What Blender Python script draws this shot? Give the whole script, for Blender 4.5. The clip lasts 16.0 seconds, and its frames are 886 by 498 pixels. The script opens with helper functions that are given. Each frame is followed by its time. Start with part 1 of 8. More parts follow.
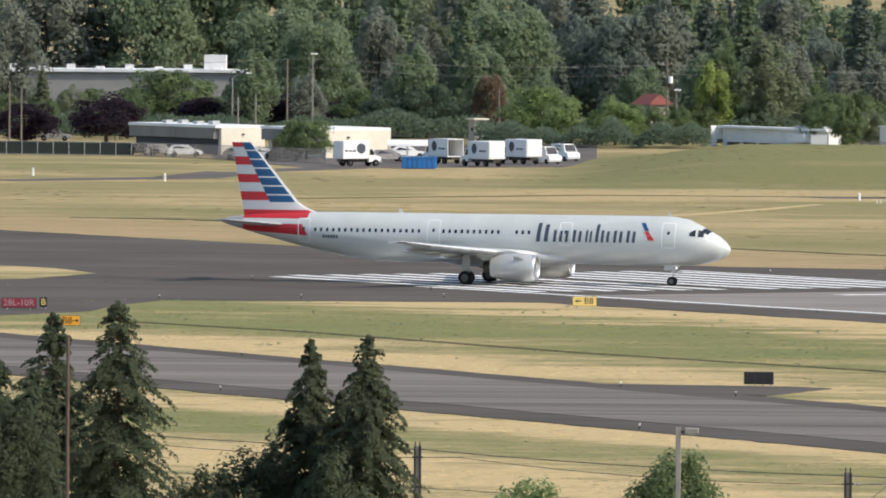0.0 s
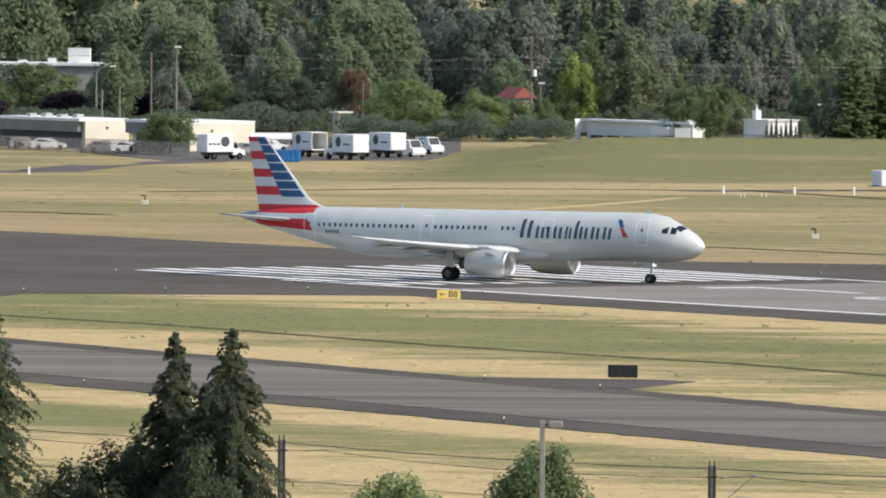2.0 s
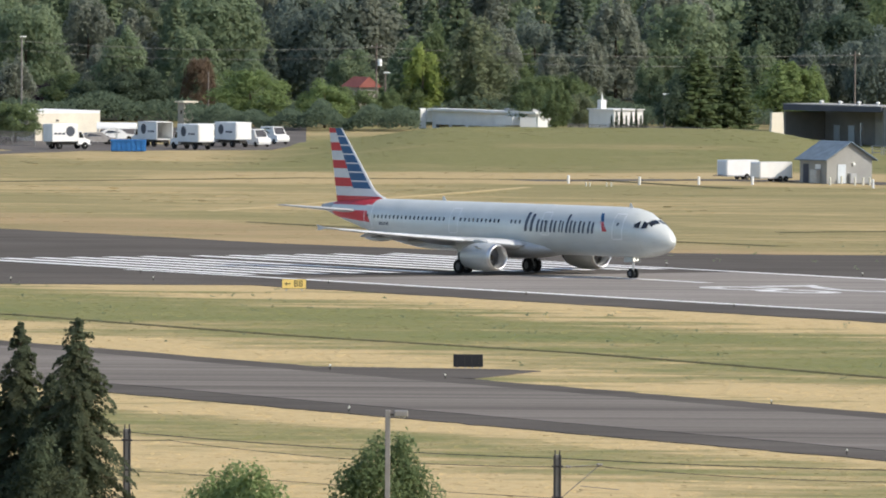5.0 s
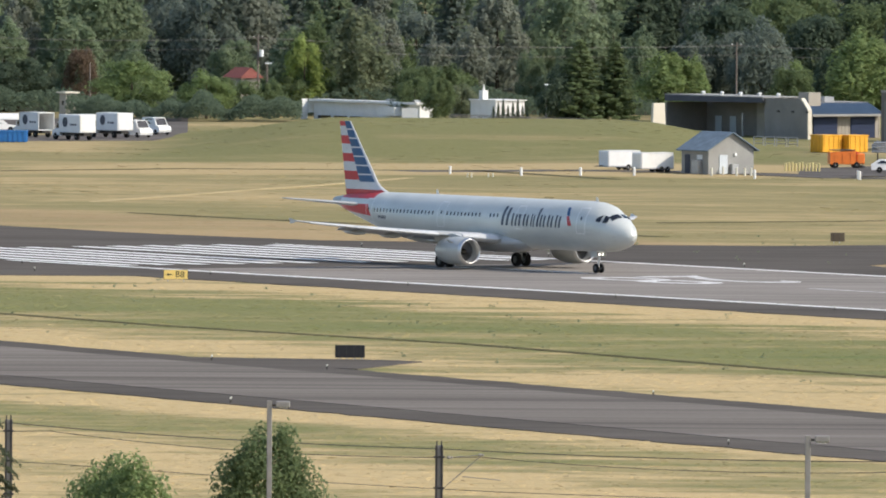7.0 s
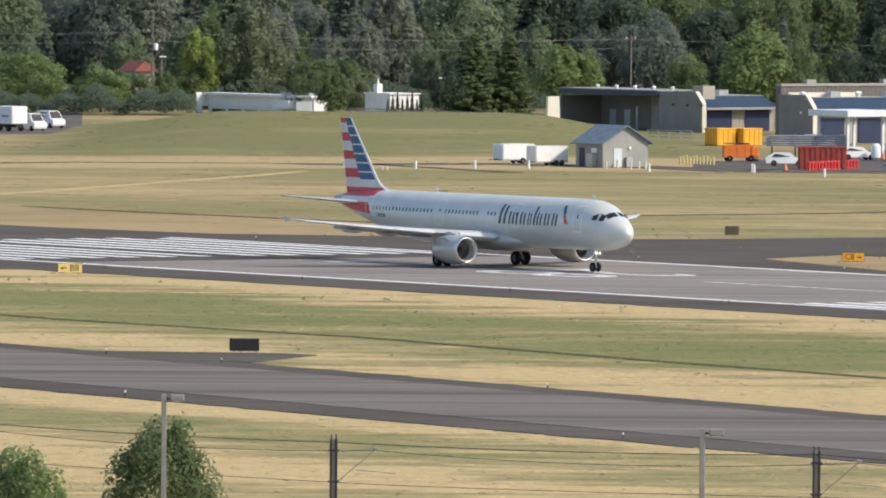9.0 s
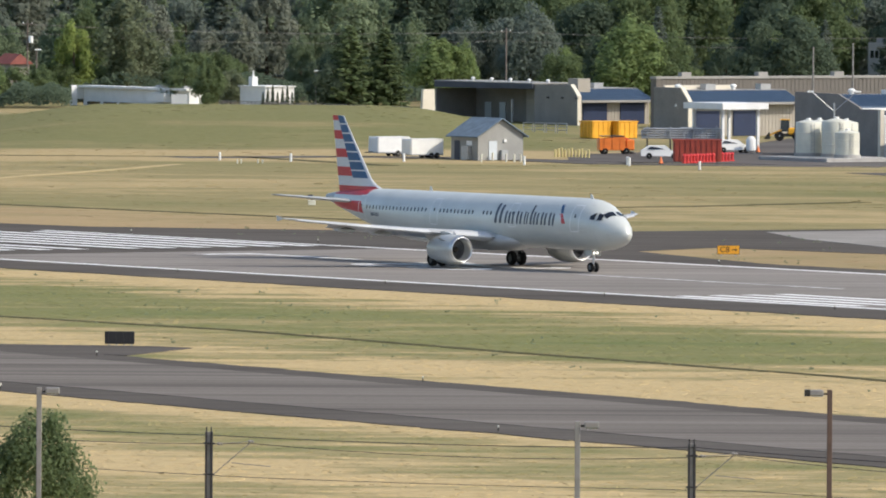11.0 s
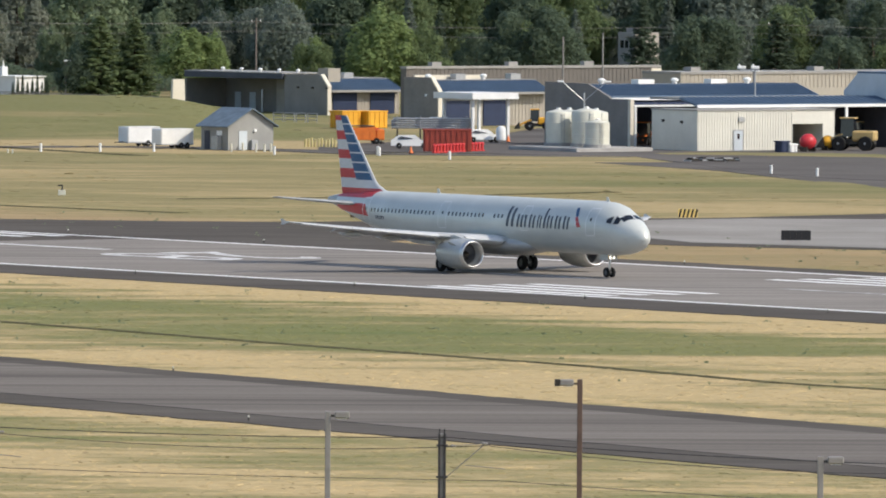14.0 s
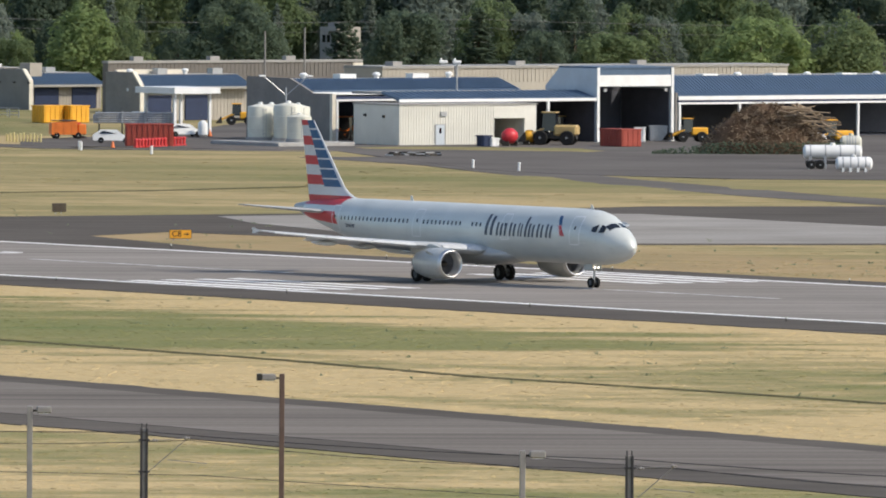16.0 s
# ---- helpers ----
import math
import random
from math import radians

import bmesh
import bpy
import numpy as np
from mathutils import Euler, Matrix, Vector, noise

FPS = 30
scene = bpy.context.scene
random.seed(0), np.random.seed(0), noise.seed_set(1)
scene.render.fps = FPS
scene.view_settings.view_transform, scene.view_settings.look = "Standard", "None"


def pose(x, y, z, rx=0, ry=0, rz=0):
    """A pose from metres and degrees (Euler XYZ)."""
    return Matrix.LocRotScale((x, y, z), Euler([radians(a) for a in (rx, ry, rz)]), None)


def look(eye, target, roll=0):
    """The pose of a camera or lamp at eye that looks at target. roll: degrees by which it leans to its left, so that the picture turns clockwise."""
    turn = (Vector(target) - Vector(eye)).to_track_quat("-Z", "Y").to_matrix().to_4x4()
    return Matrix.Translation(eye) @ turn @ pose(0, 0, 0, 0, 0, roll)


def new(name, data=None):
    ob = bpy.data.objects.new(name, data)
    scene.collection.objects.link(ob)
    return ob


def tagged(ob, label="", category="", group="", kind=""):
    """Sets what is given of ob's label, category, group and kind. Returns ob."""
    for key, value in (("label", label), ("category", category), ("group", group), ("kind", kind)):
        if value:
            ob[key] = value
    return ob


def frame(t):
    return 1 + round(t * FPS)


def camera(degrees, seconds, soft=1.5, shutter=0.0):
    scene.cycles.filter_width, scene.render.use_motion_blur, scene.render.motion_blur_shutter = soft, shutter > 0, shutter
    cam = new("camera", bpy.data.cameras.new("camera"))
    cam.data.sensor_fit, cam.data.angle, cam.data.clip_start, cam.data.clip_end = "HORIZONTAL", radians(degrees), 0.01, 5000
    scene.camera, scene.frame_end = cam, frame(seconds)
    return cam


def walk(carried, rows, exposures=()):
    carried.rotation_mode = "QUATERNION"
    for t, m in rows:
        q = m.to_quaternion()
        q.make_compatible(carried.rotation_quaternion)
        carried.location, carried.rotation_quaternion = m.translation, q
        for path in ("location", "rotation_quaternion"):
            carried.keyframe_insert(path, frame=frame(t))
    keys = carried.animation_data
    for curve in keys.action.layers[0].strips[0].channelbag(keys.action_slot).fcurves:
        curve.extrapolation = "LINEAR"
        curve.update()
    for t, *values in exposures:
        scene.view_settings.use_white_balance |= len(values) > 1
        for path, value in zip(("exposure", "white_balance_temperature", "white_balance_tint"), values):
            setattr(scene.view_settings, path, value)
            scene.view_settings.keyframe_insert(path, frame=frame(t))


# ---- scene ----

# ---------- camera: stands on a high deck, pans with the aircraft ----------
cam = camera(3.986, 16.0, soft=1.9)
EYE = 32.9
PAN = [(0, 2.435, -1.596), (0.5, 2.290, -1.603), (1, 2.133, -1.609), (1.5, 1.962, -1.618), (2, 1.823, -1.623),
       (2.5, 1.682, -1.628), (3, 1.566, -1.633), (3.5, 1.444, -1.636), (4, 1.339, -1.644), (6.5, 0.737, -1.698),
       (7, 0.594, -1.705), (7.5, 0.488, -1.709), (8, 0.362, -1.718), (8.5, 0.243, -1.726), (11, -0.443, -1.761),
       (11.5, -0.585, -1.772), (12, -0.729, -1.776), (12.5, -0.904, -1.784), (13, -1.115, -1.789),
       (13.5, -1.325, -1.792), (14, -1.568, -1.800), (14.5, -1.860, -1.802), (15, -2.174, -1.807),
       (15.5, -2.520, -1.812), (16, -2.910, -1.817)]
walk(cam, [(t, pose(0, 0, EYE, 90 + p, -0.34, y)) for t, y, p in PAN], exposures=[(0, 0.0), (7, -0.02), (12, -0.09), (16, -0.14)])

# ---------- light: afternoon sun from the side, clear sky ----------
SUN_ANGLE, SUN_HEIGHT = -21.0, 40.0
world = bpy.data.worlds.new("sky")
scene.world = world
world.use_nodes = True
wn = world.node_tree
sky = wn.nodes.new("ShaderNodeTexSky")
sky.sky_type, sky.sun_disc = "NISHITA", False
sky.sun_elevation, sky.sun_rotation = radians(SUN_HEIGHT), radians(90 - SUN_ANGLE)
sky.altitude, sky.air_density, sky.dust_density = 10, 1.0, 1.5
wn.links.new(sky.outputs[0], wn.nodes["Background"].inputs[0])
wn.nodes["Background"].inputs[1].default_value = 0.205
sun = new("sun", bpy.data.lights.new("sun", "SUN"))
sun.data.energy, sun.data.angle, sun.data.color = 4.0, radians(0.53), (1.0, 0.915, 0.785)
a, e = radians(SUN_ANGLE), radians(SUN_HEIGHT)
sun.matrix_basis = look((0, 0, 0), (-math.cos(a) * math.cos(e), -math.sin(a) * math.cos(e), -math.sin(e)))


# ---------- materials ----------
def rgb(c):
    return (*c, 1.0)


class Mat:
    """Short hand for node trees."""

    def __init__(self, name, rough=0.6, metal=0.0, spec=0.4):
        self.m = bpy.data.materials.new(name)
        self.m.use_nodes = True
        self.t = self.m.node_tree
        self.b = self.t.nodes["Principled BSDF"]
        self.b.inputs["Roughness"].default_value = rough
        self.b.inputs["Metallic"].default_value = metal
        self.b.inputs["Specular IOR Level"].default_value = spec

    def node(self, kind, **ins):
        n = self.t.nodes.new(kind)
        for k, v in ins.items():
            self.put(n, k.replace("_", " "), v)
        return n

    def put(self, n, key, v):
        s = n.inputs[int(key)] if key.isdigit() else n.inputs[key]
        if isinstance(v, bpy.types.NodeSocket):
            self.t.links.new(v, s)
        else:
            s.default_value = v

    def coords(self, scale=(1, 1, 1), rot=0.0, world_space=True):
        src = self.t.nodes.new("ShaderNodeNewGeometry").outputs["Position"] if world_space else self.t.nodes.new("ShaderNodeTexCoord").outputs["Object"]
        mp = self.t.nodes.new("ShaderNodeMapping")
        self.t.links.new(src, mp.inputs["Vector"])
        mp.inputs["Rotation"].default_value = (0, 0, radians(rot))
        mp.inputs["Scale"].default_value = scale
        return mp.outputs["Vector"]

    def noise(self, vec, scale, detail=4, rough=0.55):
        n = self.node("ShaderNodeTexNoise", Scale=scale, Detail=detail, Roughness=rough)
        if vec is not None:
            self.put(n, "Vector", vec)
        return n.outputs["Fac"]

    def ramp(self, fac, lo, hi, a=0.0, b=1.0):
        n = self.node("ShaderNodeMapRange")
        for i, v in enumerate((fac, lo, hi, a, b)):
            self.put(n, str(i), v)
        return n.outputs[0]

    def mix(self, fac, c1, c2, blend="MIX"):
        n = self.t.nodes.new("ShaderNodeMix")
        n.data_type, n.blend_type = "RGBA", blend
        for i, v in ((0, fac), (6, c1), (7, c2)):
            if isinstance(v, bpy.types.NodeSocket):
                self.t.links.new(v, n.inputs[i])
            else:
                n.inputs[i].default_value = v if i == 0 else rgb(v)
        return n.outputs[2]

    def math(self, op, x, y=0.0, z=0.0):
        n = self.t.nodes.new("ShaderNodeMath")
        n.operation = op
        for i, v in enumerate((x, y, z)):
            self.put(n, str(i), v)
        return n.outputs[0]

    def color(self, c):
        self.put(self.b, "Base Color", c if isinstance(c, bpy.types.NodeSocket) else rgb(c))

    def bump(self, height, strength=0.4, distance=0.02):
        n = self.node("ShaderNodeBump", Strength=strength, Distance=distance, Height=height)
        self.put(self.b, "Normal", n.outputs[0])


def painted(name, c, rough=0.5, metal=0.0, vary=0.12, scale=1.5, spec=0.4, bump=0.0):
    """A surface of one colour with soft stains, a fine grain and slight changes from piece to piece."""
    m = Mat(name, rough, metal, spec)
    v = m.coords(world_space=False)
    big, fine = m.noise(v, scale, 5), m.noise(v, scale * 14, 3)
    d = tuple(x * (1 - vary * 2.2) for x in c)
    h = tuple(min(1, x * (1 + vary)) for x in c)
    col = m.mix(m.ramp(big, 0.3, 0.7), d, h)
    col = m.mix(m.ramp(fine, 0.45, 0.75, 0, 0.35), col, tuple(x * 0.7 for x in c))
    info = m.t.nodes.new("ShaderNodeObjectInfo").outputs["Random"]
    m.color(m.mix(m.ramp(info, 0, 1, 0.0, 0.16), col, tuple(x * 0.75 for x in c)))
    m.put(m.b, "Roughness", m.ramp(fine, 0.3, 0.7, max(0.05, rough - 0.08), min(1, rough + 0.1)))
    if bump:
        m.bump(fine, bump, 0.02)
    return m.m


RUN_TURN = -57.0     # the runway's direction in this world
RUN = pose(0, 0, 0, 0, 0, RUN_TURN)


def run_coords(m, scale=(1, 1, 1)):
    """Coordinates along and across the runway."""
    return m.coords(scale, rot=-RUN_TURN)


# across-the-runway place of greener (+) and drier (-) strips: centre, half width, amount
STRIPS = [(493, 28, 0.15), (474, 8, 0.03), (526, 9, -0.13), (452, 11, -0.09), (436, 6, -0.10), (404, 8, -0.08), (388, 13, 0.13), (367, 9, -0.07),
          (640, 22, 0.03), (735, 20, 0.05), (680, 25, -0.03), (800, 30, -0.03), (905, 40, 0.03), (960, 26, 0.05)]


def grass_material():
    m = Mat("mown_airfield_grass", 0.95, 0, 0.08)
    v = run_coords(m)
    across = m.node("ShaderNodeSeparateXYZ", Vector=v).outputs[1]
    big = m.noise(run_coords(m, (0.5, 1, 1)), 0.016, 4, 0.6)
    patch = m.noise(run_coords(m, (0.4, 1, 1)), 0.06, 6, 0.68)
    streak = m.noise(run_coords(m, (0.06, 1, 1)), 0.075, 5, 0.62)
    small = m.noise(v, 0.8, 6, 0.7)
    fine = m.noise(v, 4.0, 4, 0.7)
    clump = m.noise(run_coords(m, (0.7, 1, 1)), 0.24, 5, 0.72)
    f = 0.0
    for n, k in ((patch, 0.62), (streak, 0.32), (big, 0.50), (clump, 0.40), (small, 0.16)):
        f = m.math("ADD", f, m.math("MULTIPLY", m.math("SUBTRACT", n, 0.5), k))
    # the ground beyond the runway is drier and more even
    f = m.math("ADD", m.math("MULTIPLY", f, m.ramp(across, 590, 630, 1.0, 0.62)), m.ramp(across, 590, 630, 0.5, 0.485))
    along = m.node("ShaderNodeSeparateXYZ", Vector=v).outputs[0]
    fade = m.ramp(along, -780, -620, 1.0, 0.25)
    fade_low = m.ramp(along, -640, -560, 1.0, 0.1)
    for c, w, amt in STRIPS:
        k = m.ramp(m.math("ABSOLUTE", m.math("SUBTRACT", across, c)), w * 0.35, w, amt, 0.0)
        if c == 526:
            k = m.math("MULTIPLY", k, m.ramp(along, -925, -880, 0.0, 1.0))
        f = m.math("ADD", f, m.math("MULTIPLY", k, fade_low if c < 420 else fade) if amt > 0.1 else k)
    # drier towards the far end
    f = m.math("ADD", f, m.ramp(along, -800, -680, 0.0, -0.028))
    pos = m.t.nodes.new("ShaderNodeNewGeometry").outputs["Position"]
    px = m.node("ShaderNodeSeparateXYZ", Vector=pos)
    berm = m.math("MULTIPLY", m.ramp(m.math("ABSOLUTE", m.math("ADD", px.outputs[0], 12.0)), 32, 46, 0.175, 0.0), m.ramp(m.math("ABSOLUTE", m.math("SUBTRACT", px.outputs[1], 1515.0)), 62, 95, 1.0, 0.0))
    foot = m.math("MULTIPLY", m.ramp(m.math("ABSOLUTE", m.math("ADD", px.outputs[0], 15.0)), 35, 50, -0.15, 0.0), m.ramp(m.math("ABSOLUTE", m.math("SUBTRACT", px.outputs[1], 1395.0)), 15, 34, 1.0, 0.0))
    f = m.math("ADD", f, foot)
    f = m.math("ADD", f, berm)
    # bare straw patches along the runway's verge, beyond its first stretch
    straw = m.noise(run_coords(m, (0.22, 1, 1)), 0.11, 5, 0.62)
    verge = m.math("MULTIPLY", m.ramp(m.math("ABSOLUTE", m.math("SUBTRACT", across, 519.0)), 5, 17, 1.0, 0.0), m.ramp(along, -935, -885, 0.0, 1.0))
    f = m.math("SUBTRACT", f, m.math("MULTIPLY", verge, m.ramp(straw, 0.44, 0.58, 0.0, 0.26)))
    green = m.mix(m.ramp(small, 0.3, 0.7), (0.160, 0.168, 0.066), (0.228, 0.220, 0.095))
    mid = m.mix(m.ramp(small, 0.3, 0.7), (0.262, 0.226, 0.108), (0.335, 0.279, 0.138))
    dry = m.mix(m.ramp(small, 0.3, 0.7), (0.425, 0.325, 0.165), (0.555, 0.425, 0.228))
    col = m.mix(m.ramp(f, 0.42, 0.495), dry, mid)
    col = m.mix(m.ramp(f, 0.515, 0.60), col, green)
    col = m.mix(m.ramp(f, 0.66, 0.84, 0.0, 0.85), col, m.mix(m.ramp(small, 0.3, 0.7), (0.095, 0.135, 0.046), (0.150, 0.185, 0.072)))
    col = m.mix(m.ramp(across, 590, 640, 0.0, 0.24), col, (0.165, 0.138, 0.068))
    # brown worn strip between the far runway shoulder and the ditch
    brown = m.math("MULTIPLY", m.ramp(across, 591, 594, 0.0, 1.0), m.ramp(across, 618, 629, 1.0, 0.0))
    col = m.mix(m.math("MULTIPLY", brown, m.ramp(patch, 0.3, 0.7, 0.9, 0.35)), col, (0.335, 0.240, 0.135))
    col = m.mix(m.ramp(fine, 0.45, 0.8, 0, 0.28), col, (0.125, 0.108, 0.052))
    weeds = m.noise(v, 0.28, 3, 0.8)
    col = m.mix(m.ramp(weeds, 0.68, 0.76, 0, 0.16), col, (0.10, 0.105, 0.048))
    isl = m.t.nodes.new("ShaderNodeNewGeometry").outputs["Random Per Island"]
    col = m.mix(m.ramp(isl, 0.0, 0.5, 0.07, 0.0), col, (0.12, 0.115, 0.055))
    col = m.mix(m.ramp(isl, 0.6, 1.0, 0.0, 0.06), col, (0.55, 0.46, 0.29))
    m.color(col)
    m.bump(small, 0.6, 0.35)
    return m.m


def pavement_material(name, c1, c2, stripe=0.5, rubber=0.0):
    m = Mat(name, 1.0, 0, 0.03)
    v = run_coords(m)
    big = m.noise(v, 0.05, 5)
    streak = m.noise(run_coords(m, (0.012, 1, 1)), 0.35, 5, 0.6)
    band = m.noise(m.coords((0.006, 1, 1), rot=-RUN_TURN + 4.6), 0.13, 3, 0.5) if rubber else streak
    streak = m.math("ADD", m.math("MULTIPLY", streak, 0.55), m.math("MULTIPLY", band, 0.45))
    fine = m.noise(v, 3.0, 4, 0.7)
    f = m.math("ADD", m.math("MULTIPLY", big, 1 - stripe), m.math("MULTIPLY", streak, stripe))
    col = m.mix(m.ramp(f, 0.36, 0.64), c1, c2)
    col = m.mix(m.ramp(fine, 0.45, 0.8, 0, 0.35), col, tuple(x * 0.6 for x in c1))
    m.color(col)
    m.bump(fine, 0.3, 0.02)
    return m.m


M_GRASS = grass_material()
M_SHOULDER = pavement_material("dark_asphalt", (0.078, 0.070, 0.062), (0.128, 0.114, 0.101), 0.5)
M_RUNWAY = pavement_material("grey_runway_surface", (0.180, 0.163, 0.146), (0.300, 0.274, 0.248), 0.7)
M_TAXI = pavement_material("grey_taxiway_surface", (0.098, 0.087, 0.077), (0.235, 0.211, 0.187), 0.9, 1.0)
M_CONCRETE = pavement_material("pale_concrete", (0.235, 0.22, 0.20), (0.36, 0.338, 0.31), 0.3)
M_DITCH = painted("dark_damp_ditch_grass", (0.105, 0.095, 0.048), 0.95, 0, 0.2, 0.4, 0.05, 0.4)
M_FOREST = painted("dark_leaf_litter", (0.06, 0.062, 0.038), 0.95, 0, 0.2, 0.3, 0.05, 0.3)
M_STRAW = painted("trodden_straw_track", (0.47, 0.37, 0.20), 0.95, 0, 0.12, 0.3, 0.05, 0.3)
M_YARD = pavement_material("yard_asphalt", (0.105, 0.095, 0.088), (0.155, 0.142, 0.132), 0.2)


def marking_material(name, worn):
    m = Mat(name, 0.9, 0, 0.1)
    v = run_coords(m)
    wear = m.noise(v, 0.7, 5, 0.7)
    streak = m.noise(run_coords(m, (0.02, 1, 1)), 1.1, 3, 0.6)
    f = m.math("ADD", m.math("MULTIPLY", wear, 0.5), m.math("MULTIPLY", streak, 0.5))
    m.color(m.mix(m.ramp(f, 0.54 - max(0, worn - 0.6) * 0.7, 0.70 - max(0, worn - 0.6) * 0.6, 0, worn), (0.82, 0.81, 0.79), (0.22, 0.21, 0.20)))
    return m.m


M_MARK = marking_material("worn_white_paint", 0.40)
M_MARK_WORN = marking_material("half_worn_white_paint", 0.80)
M_MARK_OLD = marking_material("nearly_worn_off_white_paint", 0.88)
M_AIR_SILVER = painted("silver_grey_aircraft_paint", (0.50, 0.51, 0.49), 0.34, 0.18, 0.04, 0.35, 0.5)
M_AIR_WHITE = painted("white_aircraft_paint", (0.63, 0.635, 0.63), 0.3, 0, 0.04, 0.6, 0.5)
M_WING_GREY = painted("light_grey_wing_paint", (0.50, 0.505, 0.495), 0.35, 0.1, 0.06, 0.8, 0.5)
M_METAL = painted("bare_bright_metal", (0.66, 0.66, 0.65), 0.38, 1.0, 0.05, 2.0)
M_DARKMETAL = painted("dark_burnt_metal", (0.07, 0.065, 0.06), 0.45, 0.8, 0.1, 3.0)
M_RED = painted("red_paint", (0.55, 0.035, 0.045), 0.35, 0, 0.06, 0.8)
M_BLUE = painted("blue_paint", (0.014, 0.085, 0.205), 0.35, 0, 0.06, 0.8)
M_TEXTBLUE = painted("slate_blue_lettering", (0.052, 0.068, 0.098), 0.4, 0, 0.05, 1.0)
M_GLASS_DARK = painted("dark_window_glass", (0.012, 0.014, 0.018), 0.08, 0, 0.05, 1.0, 0.8)
M_RUBBER = painted("black_rubber", (0.018, 0.018, 0.018), 0.8, 0, 0.1, 3.0, 0.2)
M_OUTLINE = painted("pale_outline_paint", (0.86, 0.86, 0.85), 0.35, 0, 0.03, 1.0)


# ---------- mesh helpers ----------
class Mesh:
    """Collects vertices and faces, with a material slot for each face."""

    def __init__(self):
        self.v, self.f, self.s = [], [], []

    def add(self, verts, faces, slot=0, m=None):
        n = len(self.v)
        self.v += [tuple(m @ Vector(p)) for p in verts] if m is not None else [tuple(p) for p in verts]
        self.f += [tuple(i + n for i in q) for q in faces]
        self.s += [slot] * len(faces)
        return self

    def box(self, c, size, slot=0, m=None, taper=0.0, bevel=0.0):
        x, y, z = (s / 2 for s in size)
        if bevel:
            b, k = min(bevel, x * 0.45, y * 0.45, z * 0.45), []
            for sx in (-1, 1):
                for sy in (-1, 1):
                    for sz in (-1, 1):
                        k += [(c[0] + sx * (x - b), c[1] + sy * (y - b), c[2] + sz * z), (c[0] + sx * (x - b), c[1] + sy * y, c[2] + sz * (z - b)), (c[0] + sx * x, c[1] + sy * (y - b), c[2] + sz * (z - b))]
            bm = bmesh.new()
            for p in k:
                bm.verts.new(p)
            bmesh.ops.convex_hull(bm, input=bm.verts)
            bm.verts.index_update()
            vs, fs = [tuple(p.co) for p in bm.verts], [[p.index for p in q.verts] for q in bm.faces]
            bm.free()
            return self.add(vs, fs, slot, m)
        t = 1 - taper
        vs = [(c[0] + a * x * (t if k > 0 else 1), c[1] + b * y * (t if k > 0 else 1), c[2] + k * z) for k in (-1, 1) for a, b in ((-1, -1), (1, -1), (1, 1), (-1, 1))]
        return self.add(vs, [(3, 2, 1, 0), (4, 5, 6, 7), (0, 1, 5, 4), (1, 2, 6, 5), (2, 3, 7, 6), (3, 0, 4, 7)], slot, m)

    def tube(self, p, q, r, r2=None, n=10, slot=0, m=None, caps=True):
        p, q = Vector(p), Vector(q)
        r2 = r if r2 is None else r2
        ax = (q - p).normalized()
        u = ax.orthogonal().normalized()
        w = ax.cross(u)
        vs = [o + (u * math.cos(k * math.tau / n) + w * math.sin(k * math.tau / n)) * rr for o, rr in ((p, r), (q, r2)) for k in range(n)]
        fs = [(k, (k + 1) % n, n + (k + 1) % n, n + k) for k in range(n)]
        if caps:
            fs += [tuple(range(n - 1, -1, -1)), tuple(range(n, 2 * n))]
        return self.add(vs, fs, slot, m)

    def lathe(self, prof, n=24, axis="x", c=(0, 0, 0), slot=0, m=None, close=False):
        """Turn a profile of (along, radius) about an axis through c."""
        vs = []
        for a, r in prof:
            for k in range(n):
                p, q = r * math.cos(k * math.tau / n), r * math.sin(k * math.tau / n)
                vs.append({"x": (c[0] + a, c[1] + p, c[2] + q), "y": (c[0] + q, c[1] + a, c[2] + p), "z": (c[0] + p, c[1] + q, c[2] + a)}[axis])
        fs = [(i * n + k, i * n + (k + 1) % n, (i + 1) * n + (k + 1) % n, (i + 1) * n + k) for i in range(len(prof) - 1) for k in range(n)]
        if close:
            fs += [tuple(range(n - 1, -1, -1)), tuple((len(prof) - 1) * n + k for k in range(n))]
        return self.add(vs, fs, slot, m)

    def loft(self, rings, slot=0, m=None, caps=True):
        n = len(rings[0])
        vs = [p for ring in rings for p in ring]
        fs = [(i * n + k, i * n + (k + 1) % n, (i + 1) * n + (k + 1) % n, (i + 1) * n + k) for i in range(len(rings) - 1) for k in range(n)]
        if caps:
            fs += [tuple(range(n - 1, -1, -1)), tuple((len(rings) - 1) * n + k for k in range(n))]
        return self.add(vs, fs, slot, m)

    def prism(self, outline, z0, z1, slot=0, m=None):
        """An upright prism over an outline of (x, y)."""
        n = len(outline)
        vs = [(x, y, z) for z in (z0, z1) for x, y in outline]
        fs = [(k, (k + 1) % n, n + (k + 1) % n, n + k) for k in range(n)] + [tuple(range(n - 1, -1, -1)), tuple(range(n, 2 * n))]
        return self.add(vs, fs, slot, m)


